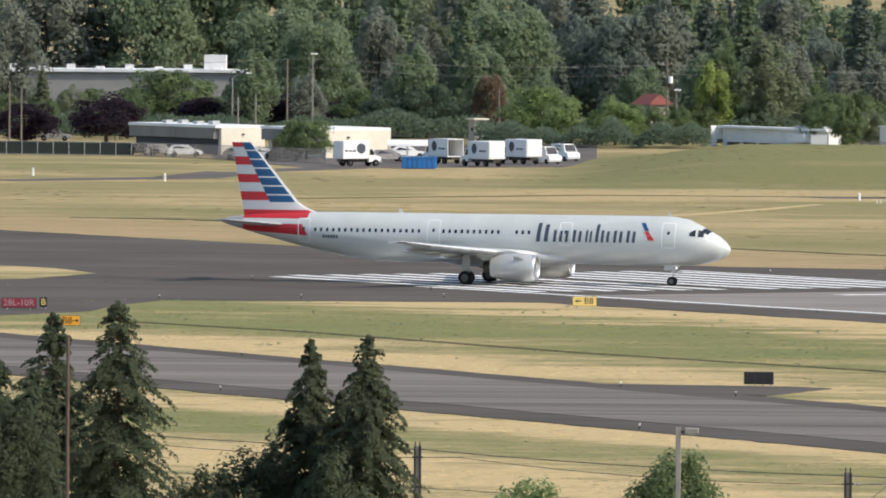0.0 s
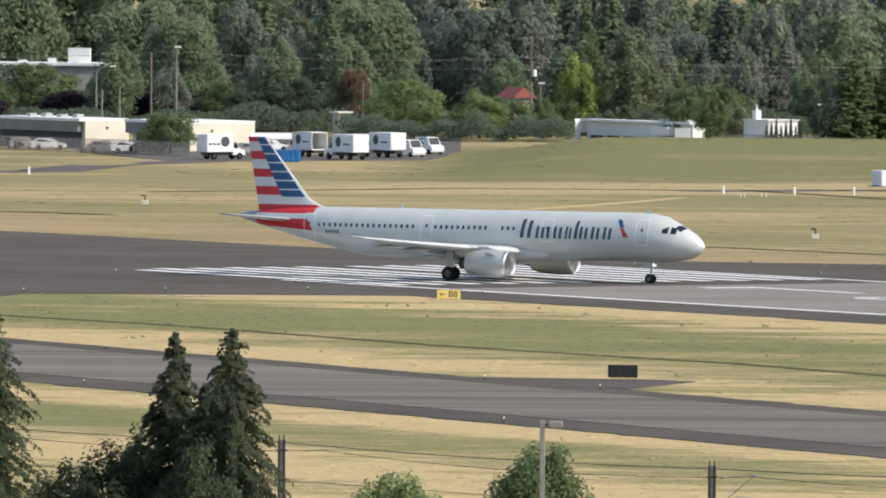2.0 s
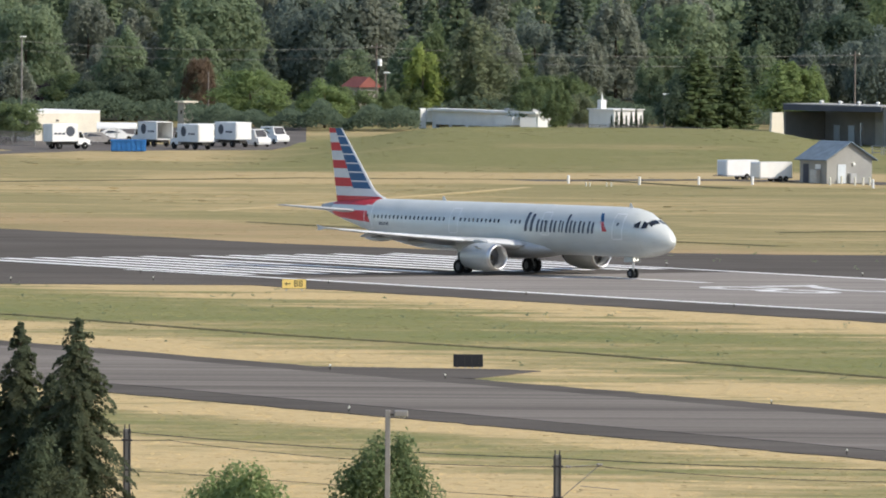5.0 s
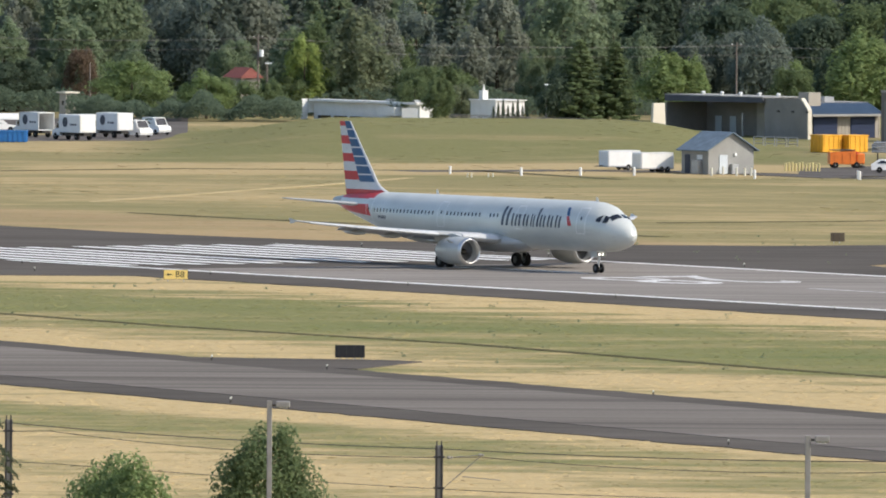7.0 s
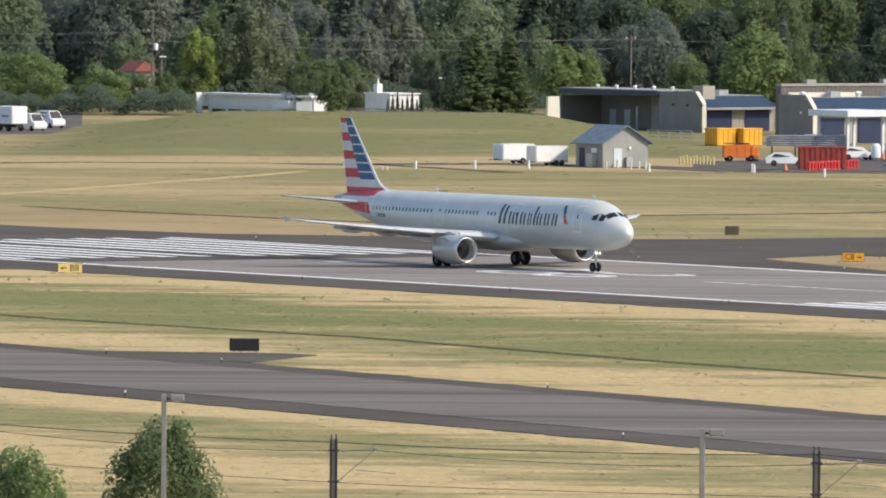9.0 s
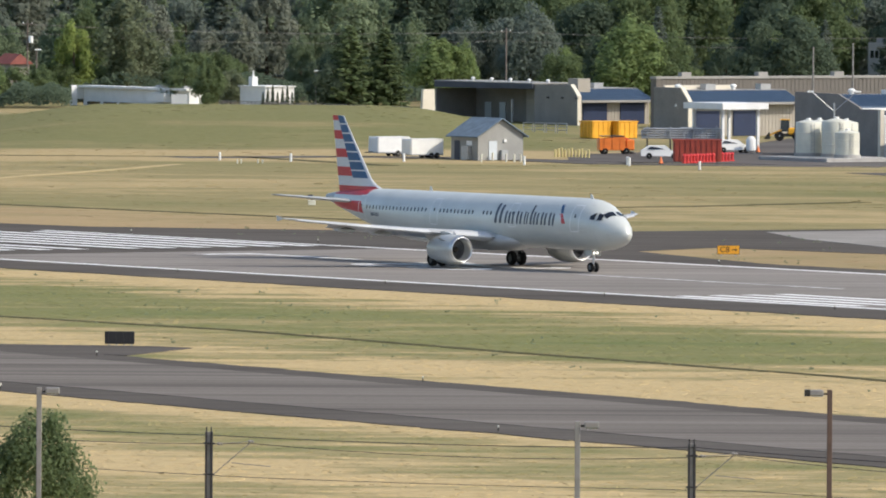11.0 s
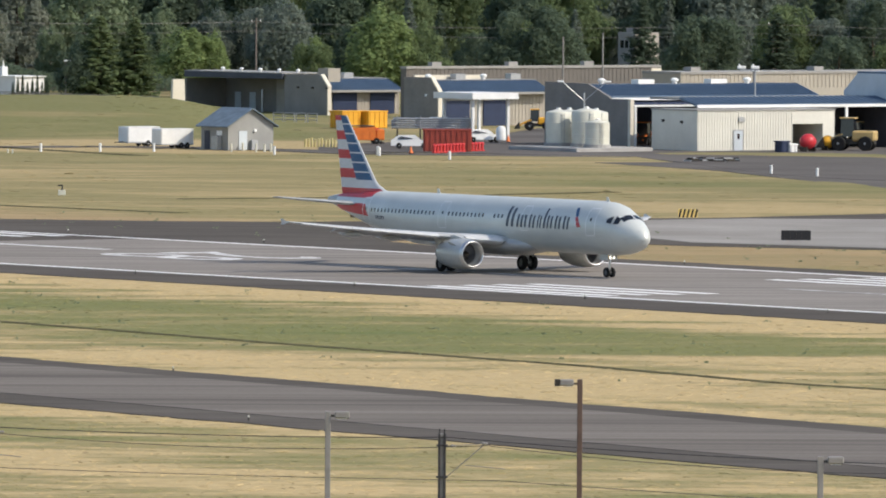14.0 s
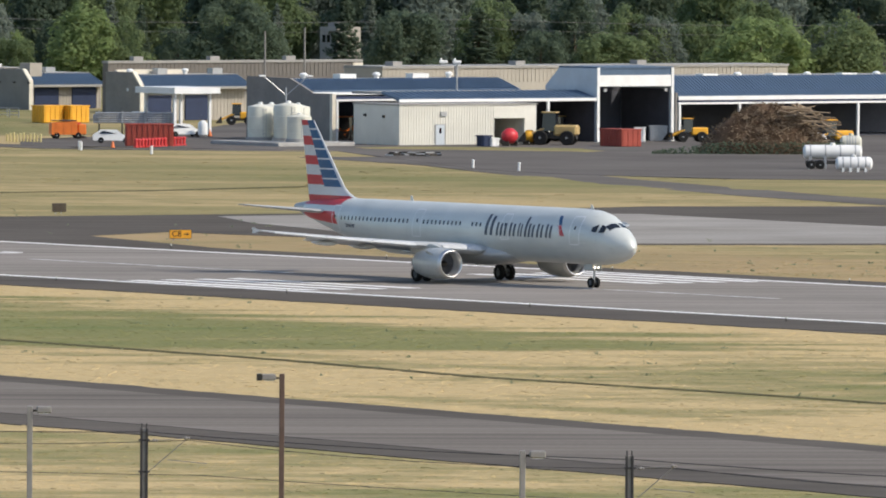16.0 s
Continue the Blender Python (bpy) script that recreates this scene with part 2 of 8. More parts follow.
def part(name, mesh, mats, parent=None, label="", smooth=False, at=None, fix=True):
    """Link a Mesh as one object, under a thing or a part where one is given."""
    me = bpy.data.meshes.new(name)
    me.from_pydata(mesh.v, [], mesh.f)
    mats = mats if isinstance(mats, (list, tuple)) else [mats]
    for k in mats:
        me.materials.append(k)
    me.polygons.foreach_set("material_index", mesh.s)
    if fix:
        bm = bmesh.new()
        bm.from_mesh(me)
        bmesh.ops.recalc_face_normals(bm, faces=bm.faces)
        bm.to_mesh(me)
        bm.free()
    if smooth:
        me.polygons.foreach_set("use_smooth", [True] * len(me.polygons))
        me.set_sharp_from_angle(angle=radians(smooth if smooth is not True else 40))
    ob = new(name, me)
    ob.parent = parent
    if at is not None:
        ob.matrix_basis = at
    if label:
        tagged(ob, label)
    return ob


def thing(name, m, label, category, group="", kind=""):
    ob = new(name)
    ob.matrix_basis = m
    ob.empty_display_size = 0.2
    return tagged(ob, label, category, group, kind)


def again(ob, parent, m):
    """One more part on the same mesh."""
    o = new(ob.name.split(".")[0], ob.data)
    o.parent = parent
    o.matrix_basis = m
    return o


def text_mesh(s, size, extrude=0.003):
    cu = bpy.data.curves.new("t", "FONT")
    cu.body, cu.size, cu.extrude, cu.align_x, cu.align_y = s, size, extrude, "CENTER", "CENTER"
    cu.resolution_u = 3
    ob = bpy.data.objects.new("t", cu)
    scene.collection.objects.link(ob)
    me = bpy.data.meshes.new_from_object(ob.evaluated_get(bpy.context.evaluated_depsgraph_get()))
    out = Mesh()
    out.add([tuple(p.co) for p in me.vertices], [tuple(p.vertices) for p in me.polygons])
    bpy.data.objects.remove(ob)
    bpy.data.meshes.remove(me)
    return out


# ---------- the ground and its pavements (runway coordinates: along, across) ----------
def ground_height(x, y):
    """Low berm of grass before the far yards."""
    bx = max(0.0, min(1.0, (x + 50) / 22)) * max(0.0, min(1.0, (22 - x) / 16))
    by = max(0.0, min(1.0, (y - 1420) / 90)) * max(0.0, min(1.0, (1640 - y) / 90))
    s = lambda k: k * k * (3 - 2 * k)
    return 2.6 * s(bx) * s(by)


def build_ground():
    g = Mesh()
    xs = [-4000, -1500, -600, -300] + [-200 + 5 * k for k in range(81)] + [300, 600, 1500, 4000]
    ys = [-2500, -600, 0, 300] + [500 + 10 * k for k in range(131)] + [1850, 2000, 2400, 4500]
    n = len(xs)
    g.add([(x, y, ground_height(x, y) + (noise.noise((x * 0.05, y * 0.02, 0)) * 0.10 if 1200 < y < 1800 else 0)) for y in ys for x in xs],
          [(j * n + i, j * n + i + 1, (j + 1) * n + i + 1, (j + 1) * n + i) for j in range(len(ys) - 1) for i in range(n - 1)])
    tagged(part("ground", g, M_GRASS, smooth=True, fix=False), "mown airfield grass, green with dry straw patches", "grass", kind="structure")


def strip(name, pts, z, mat, label, category, ragged=0.0):
    """A flat slab over an outline in runway coordinates."""
    if ragged:
        # grass creeps over the long edges
        rough = []
        for (a0, c0), (a1, c1) in zip(pts, pts[1:] + pts[:1]):
            n = max(1, int(abs(a1 - a0) / 2.5)) if abs(c1 - c0) < 80 else 1
            for k in range(n):
                u = k / n
                a, c = a0 + (a1 - a0) * u, c0 + (c1 - c0) * u
                rough.append((a, c + (ragged * (0.5 * noise.noise((a * 0.13, c * 0.1, 2.0)) + 0.6 * noise.noise((a * 0.35, c * 0.1, 5.0))) if n > 1 and k else 0.0)))
        pts = rough
    g = Mesh()
    g.prism(pts, -0.3, z)
    ob = part(name, g, mat, at=RUN)
    return tagged(ob, label, category, kind="structure")


build_ground()
# runway: dark shoulders, lighter full-strength surface between the edge lines
strip("runway_shoulder", [(-1300, 529.5), (-940, 529.5), (-300, 526.5), (-300, 592), (-1300, 592)], 0.05, M_SHOULDER, "dark asphalt runway shoulder and entry pavement", "asphalt", 0.9)
strip("runway", [(-893, 538.6), (-300, 538.6), (-300, 586.4), (-893, 586.4)], 0.08, M_RUNWAY, "grey grooved runway surface streaked by rubber", "runway")


def near_edge(a):
    return 402.5 - 0.078 * (a + 598)


def far_edge(a):
    return 438.4 - 0.085 * (a + 652)


strip("taxiway_shoulder", [(-1150, near_edge(-1150)), (-250, near_edge(-250)), (-250, far_edge(-250)), (-1150, far_edge(-1150))], 0.05, M_SHOULDER, "dark asphalt shoulder beside the taxiway", "asphalt", 0.8)
strip("taxiway", [(-1150, near_edge(-1150) + 6), (-250, near_edge(-250) + 6), (-250, far_edge(-250) - 4.5), (-1150, far_edge(-1150) - 4.5)], 0.08, M_TAXI, "grey taxiway streaked along its length", "taxiway", 0.35)
# entry taxiways at the threshold and the exit beyond the runway
strip("entry_pavement", [(-1150, 430), (-935, 436), (-905, 470), (-898, 500), (-880, 529.5), (-1150, 529.5)], 0.045, M_SHOULDER, "dark asphalt entry to the runway", "asphalt")


def line(a0, a1, c0, c1, z=0.086, name="runway_marking", label="worn white painted runway line", mat=None):
    g = Mesh()
    g.box(((a0 + a1) / 2, (c0 + c1) / 2, z), (a1 - a0, c1 - c0, 0.008))
    return tagged(part(name, g, mat or M_MARK, at=RUN), label, "marking", group="runway markings", kind="structure")


line(-893, -300, 539.5, 540.4)
line(-893, -300, 584.6, 585.5)


# ---------- the airliner: x forward from the nose, y to its left, z up from the ground ----------
FUS = [  # station, centre height, half width, half height
    (0.0, 3.18, 0.03, 0.03), (-0.15, 3.19, 0.34, 0.36), (-0.5, 3.24, 0.66, 0.72), (-1.0, 3.33, 0.98, 1.07), (-1.7, 3.46, 1.29, 1.40), (-2.5, 3.60, 1.55, 1.69),
    (-3.5, 3.74, 1.78, 1.92), (-4.6, 3.83, 1.91, 2.03), (-6.0, 3.87, 1.975, 2.07), (-15.0, 3.87, 1.975, 2.07), (-24.0, 3.87, 1.975, 2.07), (-29.5, 3.87, 1.975, 2.07),
    (-31.5, 3.93, 1.95, 2.01), (-33.5, 4.06, 1.86, 1.88), (-35.5, 4.25, 1.70, 1.68), (-37.5, 4.47, 1.46, 1.44), (-39.5, 4.69, 1.15, 1.15), (-41.5, 4.88, 0.80, 0.82),
    (-43.2, 5.02, 0.45, 0.48), (-44.2, 5.10, 0.22, 0.25), (-44.51, 5.12, 0.12, 0.14)]


def fus_at(x):
    for p, q in zip(FUS, FUS[1:]):
        if p[0] >= x >= q[0]:
            k = (p[0] - x) / (p[0] - q[0])
            return [p[i] + (q[i] - p[i]) * k for i in (1, 2, 3)]
    return list(FUS[-1][1:])


def skin(x, z, side=-1, lift=0.0):
    """A point of the fuselage's side at a station and height."""
    c, w, h = fus_at(x)
    s = max(-0.995, min(0.995, (z - c) / h))
    return (x, side * (w + lift) * math.sqrt(1 - s * s), z + lift * s)


def livery_material():
    m = Mat("silver_aircraft_skin_with_tail_stripe", 0.36, 0.16, 0.4)
    tc = m.t.nodes.new("ShaderNodeTexCoord").outputs["Object"]
    s = m.node("ShaderNodeSeparateXYZ", Vector=tc)
    x, z = s.outputs[0], s.outputs[2]
    big, fine = m.noise(tc, 0.4, 4), m.noise(tc, 6.0, 3)
    base = m.mix(m.ramp(big, 0.3, 0.7), (0.545, 0.565, 0.535), (0.615, 0.632, 0.602))
    base = m.mix(m.ramp(fine, 0.5, 0.8, 0, 0.25), base, (0.48, 0.495, 0.475))
    # grime towards the belly has runs of its own along the body
    runs = m.noise(m.coords((0.2, 1, 2.5), world_space=False), 1.3, 4, 0.6)
    base = m.mix(m.ramp(runs, 0.55, 0.8, 0, 0.3), base, (0.30, 0.30, 0.30))
    # panel joints every 2.6 m
    fr = m.math("FRACT", m.math("DIVIDE", x, 2.67))
    joint = m.math("LESS_THAN", m.math("ABSOLUTE", fr), 0.008)
    base = m.mix(m.math("MULTIPLY", joint, 0.3), base, (0.25, 0.26, 0.28))
    back = m.math("LESS_THAN", m.math("ADD", x, m.math("MULTIPLY", z, 0.55)), -34.4)
    lo = m.math("LESS_THAN", z, 4.92)
    hi = m.math("GREATER_THAN", m.math("ADD", z, m.math("MULTIPLY", m.math("ADD", x, 36.0), 0.06)), 3.92)
    band = m.math("MULTIPLY", m.math("MULTIPLY", back, lo), hi)
    band2 = m.math("MULTIPLY", m.math("LESS_THAN", x, -36.7), m.math("GREATER_THAN", z, 5.36))
    red = m.math("MAXIMUM", band, m.math("MULTIPLY", band2, m.math("LESS_THAN", z, 6.1)))
    tail = m.math("LESS_THAN", x, -42.6)
    base = m.mix(m.math("MULTIPLY", tail, 0.8), base, (0.28, 0.285, 0.295))
    red = m.math("MULTIPLY", red, m.math("SUBTRACT", 1.0, tail))
    m.color(m.mix(red, base, (0.55, 0.035, 0.045)))
    return m.m


def air_section(le, te, z, thick, n=9):
    """Wing section in the x-z plane: list of (x, z) round the aerofoil."""
    c = le - te
    up, dn = [], []
    for k in range(n):
        u = (1 - math.cos(math.pi * k / (n - 1))) / 2
        t = 5 * thick * c * (0.2969 * math.sqrt(u) - 0.126 * u - 0.3516 * u * u + 0.2843 * u ** 3 - 0.1036 * u ** 4)
        up.append((le - u * c, z + t * 1.1))
        dn.append((le - u * c, z - t * 0.8))
    return up + dn[-2:0:-1]


WING = [(0.0, -15.4, -23.0, 2.45, 0.13), (1.9, -16.2, -23.0, 2.55, 0.13), (6.4, -18.5, -22.9, 2.95, 0.115), (11.5, -21.1, -24.0, 3.42, 0.105), (16.3, -23.55, -25.1, 3.92, 0.10), (17.0, -24.1, -25.2, 4.0, 0.09)]


def build_airliner():
    root = thing("airliner", RUN @ pose(-912.36, 566.86, 0, 0, 0, 41.26), "silver airliner with red, white and blue striped tail on runway", "airplane")
    skin_mat = livery_material()
    # fuselage
    g, N = Mesh(), 40
    xs = [0.0, -0.05, -0.15, -0.3, -0.5, -0.75, -1.0, -1.35, -1.7, -2.1, -2.5, -3.0, -3.5, -4.0, -4.6, -5.3] + [-6 - k for k in range(0, 24)] + [-29.5 - k for k in range(1, 15)] + [-44.2, -44.51]
    rings = []
    for x in xs:
        c, w, h = fus_at(x)
        ring = []
        for k in range(N):
            t = k * math.tau / N
            z = h * math.sin(t)
            # cockpit: the upper nose slopes in a flatter plane than the lower
            if -3.6 < x < -0.2 and z > 0:
                z *= 1 - 0.10 * math.sin(math.pi * (-x - 0.2) / 3.4)
            ring.append((x, w * math.cos(t), c + z))
        rings.append(ring)
    g.loft(rings)
    part("fuselage", g, skin_mat, root, smooth=60)
    # belly fairing
    g = Mesh()
    prof = [(-12.6, 0.05, 0.05), (-13.4, 0.9, 0.35), (-14.6, 1.6, 0.62), (-16.5, 2.12, 0.85), (-19, 2.22, 0.92), (-22, 2.15, 0.88), (-24, 1.7, 0.65), (-25.8, 0.9, 0.35), (-26.8, 0.05, 0.05)]
    g.loft([[(x, w * math.cos(k * math.tau / 24), 2.32 + h * math.sin(k * math.tau / 24)) for k in range(24)] for x, w, h in prof])
    part("belly_fairing", g, M_WING_GREY, root, smooth=60)
    # wings with slats, flaps and track fairings
    for s, nm in ((-1, "wing"), (1, "wing")):
        g = Mesh()
        rings = []
        for y, le, te, z, th in WING:
            rings.append([(x, s * y, zz) for x, zz in air_section(le, te, z, th)])
        g.loft(rings)
        w = part(nm, g, M_WING_GREY, root, smooth=50)
        # bright slats along the leading edge
        for (y0, y1) in ((2.3, 4.9), (6.7, 9.6), (9.65, 12.7), (12.75, 16.2)):
            rr, g = [], Mesh()
            for y in (y0, y1):
                for p, q in zip(WING, WING[1:]):
                    if p[0] <= y <= q[0]:
                        k = (y - p[0]) / (q[0] - p[0])
                        le, te, z, th = (p[i] + (q[i] - p[i]) * k for i in (1, 2, 3, 4))
                        break
                c = le - te
                sec = [(x, zz) for x, zz in air_section(le + 0.16, te, z - 0.05, th * 1.05, 13) if x > le - 0.13 * c]
                rr.append([(x, s * y, zz) for x, zz in sec])
            n = min(len(rr[0]), len(rr[1]))
            g.loft([rr[0][:n], rr[1][:n]])
            part("slat", g, M_AIR_WHITE, w, smooth=50)
        for y in (3.6, 8.3, 11.3):
            g = Mesh()
            te, z = -23.1 if y < 7 else -23.1 - (y - 7) * 0.24, 2.35 + (y - 2) * 0.096
            g.lathe([(1.9, 0.02), (1.2, 0.17), (0.2, 0.22), (-0.9, 0.16), (-1.7, 0.02)], 12, "x", (te, s * y, z - 0.22))
            part("flap_track_fairing", g, M_AIR_SILVER, w, smooth=60)
        # extended flaps
        for y0, y1, x0, x1 in ((2.2, 6.3, -22.6, -22.7), (6.5, 12.6, -22.6, -24.1)):
            g = Mesh()
            z0, z1 = 2.42 + (y0 - 2) * 0.096, 2.42 + (y1 - 2) * 0.096
            g.loft([[(x0 + 0.3, s * y0, z0), (x0 - 0.3, s * y0, z0 + 0.06), (x0 - 1.15, s * y0, z0 - 0.30), (x0 - 0.4, s * y0, z0 - 0.14)],
                    [(x1 + 0.3, s * y1, z1), (x1 - 0.25, s * y1, z1 + 0.05), (x1 - 0.9, s * y1, z1 - 0.24), (x1 - 0.3, s * y1, z1 - 0.12)]])
            part("flap", g, M_WING_GREY, w, smooth=50)
        # wing tip fence
        g = Mesh()
        g.loft([[(-24.1, s * 17.0, 3.98), (-25.1, s * 16.98, 3.98), (-25.1, s * 17.05, 3.98)], [(-24.95, s * 17.06, 4.22), (-25.25, s * 17.06, 4.22), (-25.25, s * 17.08, 4.22)]])
        g.loft([[(-24.1, s * 17.0, 3.98), (-25.1, s * 16.98, 3.98), (-25.1, s * 17.05, 3.98)], [(-24.85, s * 17.04, 3.8), (-25.2, s * 17.04, 3.8), (-25.2, s * 17.06, 3.8)]])
        part("wingtip_fence", g, M_AIR_WHITE, w)
        build_engine(root, s)
    # tailplane
    for s in (-1, 1):
        g = Mesh()
        g.loft([[(x, s * y, zz) for x, zz in air_section(le, te, z, th)] for y, le, te, z, th in ((0.0, -38.2, -42.3, 4.75, 0.10), (6.1, -41.8, -43.3, 5.32, 0.09), (6.25, -42.1, -43.3, 5.34, 0.08))])
        part("tailplane", g, M_WING_GREY, root, smooth=50)
    build_fin(root)
    build_gear(root)
    build_markings(root)
    return root


M_FAN = painted("grey_titanium_fan", (0.20, 0.20, 0.21), 0.4, 0.5, 0.1, 3.0)


def build_engine(root, s):
    cx, cy, cz = -15.3, s * 5.75, 1.62
    g = Mesh()
    g.lathe([(-0.02, 0.98), (-0.25, 1.09), (-0.8, 1.17), (-1.6, 1.20), (-2.6, 1.14), (-3.3, 1.02), (-3.9, 0.88), (-3.9, 0.82), (-3.0, 0.85)], 36, "x", (cx, cy, cz))
    e = part("engine", g, M_AIR_SILVER, root, "silver-grey engine nacelle", smooth=50)
    g = Mesh()
    g.lathe([(-0.30, 1.105), (-0.10, 1.05), (0.0, 0.985), (0.0, 0.95), (-0.1, 0.88), (-0.35, 0.83)], 36, "x", (cx, cy, cz))
    part("intake_lip", g, M_METAL, e, "bright metal intake lip", smooth=60)
    g = Mesh()
    g.lathe([(-0.35, 0.83), (-1.1, 0.86)], 36, "x", (cx, cy, cz))
    part("intake_duct", g, M_WING_GREY, e, smooth=60)
    g = Mesh()
    g.lathe([(-1.15, 0.86), (-1.1, 0.25)], 36, "x", (cx, cy, cz))
    for k in range(24):
        t = k * math.tau / 24
        d, w = Vector((0, math.cos(t), math.sin(t))), Vector((0, -math.sin(t), math.cos(t)))
        o = Vector((cx, cy, cz))
        g.add([o + Vector((-1.0, 0, 0)) + d * 0.25 - w * 0.03, o + Vector((-1.08, 0, 0)) + d * 0.25 + w * 0.05, o + Vector((-1.05, 0, 0)) + d * 0.85 + w * 0.11, o + Vector((-0.9, 0, 0)) + d * 0.85 - w * 0.07], [(0, 1, 2, 3)])
    part("fan", g, M_FAN, e, "grey fan blades")
    g = Mesh()
    g.lathe([(-0.55, 0.01), (-0.62, 0.08), (-0.85, 0.2), (-1.12, 0.27)], 18, "x", (cx, cy, cz))
    part("spinner", g, M_DARKMETAL, e, smooth=60)
    g = Mesh()
    g.lathe([(-3.3, 0.66), (-3.9, 0.62), (-4.6, 0.46), (-4.6, 0.3), (-4.3, 0.2), (-5.1, 0.03)], 24, "x", (cx, cy, cz))
    part("exhaust_cone", g, M_DARKMETAL, e, smooth=60)
    g = Mesh()
    g.loft([[(cx - 0.9, cy - 0.12, cz + 1.1), (cx - 4.6, cy - 0.16, cz + 0.55), (cx - 4.6, cy + 0.16, cz + 0.55), (cx - 0.9, cy + 0.12, cz + 1.1)],
            [(cx - 2.4, cy - 0.12, cz + 1.42), (cx - 5.5, cy - 0.18, cz + 1.22), (cx - 5.5, cy + 0.18, cz + 1.22), (cx - 2.4, cy + 0.12, cz + 1.42)]])
    part("pylon", g, M_AIR_SILVER, e)
    g = Mesh()
    g.add([(cx - 0.85, cy + s * 1.0, cz + 0.66), (cx - 1.75, cy + s * 0.98, cz + 0.70), (cx - 1.75, cy + s * 1.25, cz + 0.95), (cx - 1.35, cy + s * 1.25, cz + 0.93)], [(0, 1, 2, 3)])
    part("strake", g, M_AIR_SILVER, e)


def build_fin(root):
    """Fin: rows at the stripes' edges; red behind, blue before, white between."""
    z0, z1 = 5.3, 11.76

    def edge(z):
        k = (z - z0) / (z1 - z0)
        le = -36.6 - 5.4 * k
        if k < 0.24:
            le += 3.0 * ((0.24 - k) / 0.24) ** 2.2
        return le, -42.55 - 1.15 * k
    red = [(11.36, 11.77), (9.86, 10.56), (8.37, 9.07), (6.86, 7.6), (5.38, 6.08)]
    blue = [(11.14, 11.77), (10.39, 11.03), (9.64, 10.28), (8.89, 9.53), (8.14, 8.78), (7.39, 8.03), (6.72, 7.28)]
    zs = sorted({z0, z1, 5.55, 5.7, 5.85, 6.0, 6.2, 6.45, 6.7} | {z for b in red + blue for z in b if z0 < z < z1})
    us = [0, 0.008, 0.03, 0.055, 0.055, 0.12, 0.22, 0.34, 0.46, 0.5, 0.6, 0.7, 0.8, 0.9, 1.0]
    g = Mesh()
    for s in (-1, 1):
        base = len(g.v)
        for z in zs:
            le, te = edge(z)
            k = (z - z0) / (z1 - z0)
            c = le - te
            for u in us:
                t = 5 * 0.09 * c * (0.2969 * math.sqrt(u) - 0.126 * u - 0.3516 * u * u + 0.2843 * u ** 3 - 0.1036 * u ** 4)
                g.v.append((le - u * c, s * t, z))
        n = len(us)
        for j in range(len(zs) - 1):
            zm = (zs[j] + zs[j + 1]) / 2
            for i in range(n - 1):
                um = (us[i] + us[i + 1]) / 2
                slot = 0
                if any(a < zm < b for a, b in red) and (um > 0.5 or zm < 6.2) and um > 0.05:
                    slot = 1
                if any(a < zm < b for a, b in blue) and 0.055 < um < 0.5:
                    slot = 2
                g.f.append((base + j * n + i, base + j * n + i + 1, base + (j + 1) * n + i + 1, base + (j + 1) * n + i))
                g.s.append(slot)
        top = [base + (len(zs) - 1) * n + i for i in range(n)]
    m = len(us) * len(zs)
    for i in range(len(us) - 1):
        a = (len(zs) - 1) * len(us) + i
        g.f.append((a, a + 1, a + 1 + m, a + m))
        g.s.append(0)
    part("fin", g, [M_AIR_WHITE, M_RED, M_BLUE], root, "tail fin with red, white and blue stripes", smooth=30)


M_RIM = painted("dull_grey_wheel_rim", (0.16, 0.16, 0.16), 0.55, 0.3, 0.1, 3.0)


def wheel(parent, x, y, r, w):
    g = Mesh()
    g.lathe([(-w / 2, r * 0.55), (-w / 2, r * 0.86), (-w * 0.36, r * 0.97), (-w * 0.1, r), (w * 0.1, r), (w * 0.36, r * 0.97), (w / 2, r * 0.86), (w / 2, r * 0.55)], 24, "y", (x, y, r))
    t = part("tyre", g, M_RUBBER, parent, smooth=50)
    g = Mesh()
    g.lathe([(-w * 0.4, 0.02), (-w * 0.4, r * 0.25), (-w * 0.28, r * 0.3), (-w * 0.3, r * 0.56), (w * 0.3, r * 0.56), (w * 0.28, r * 0.3), (w * 0.4, r * 0.25), (w * 0.4, 0.02)], 18, "y", (x, y, r))
    part("rim", g, M_RIM, t, smooth=50)


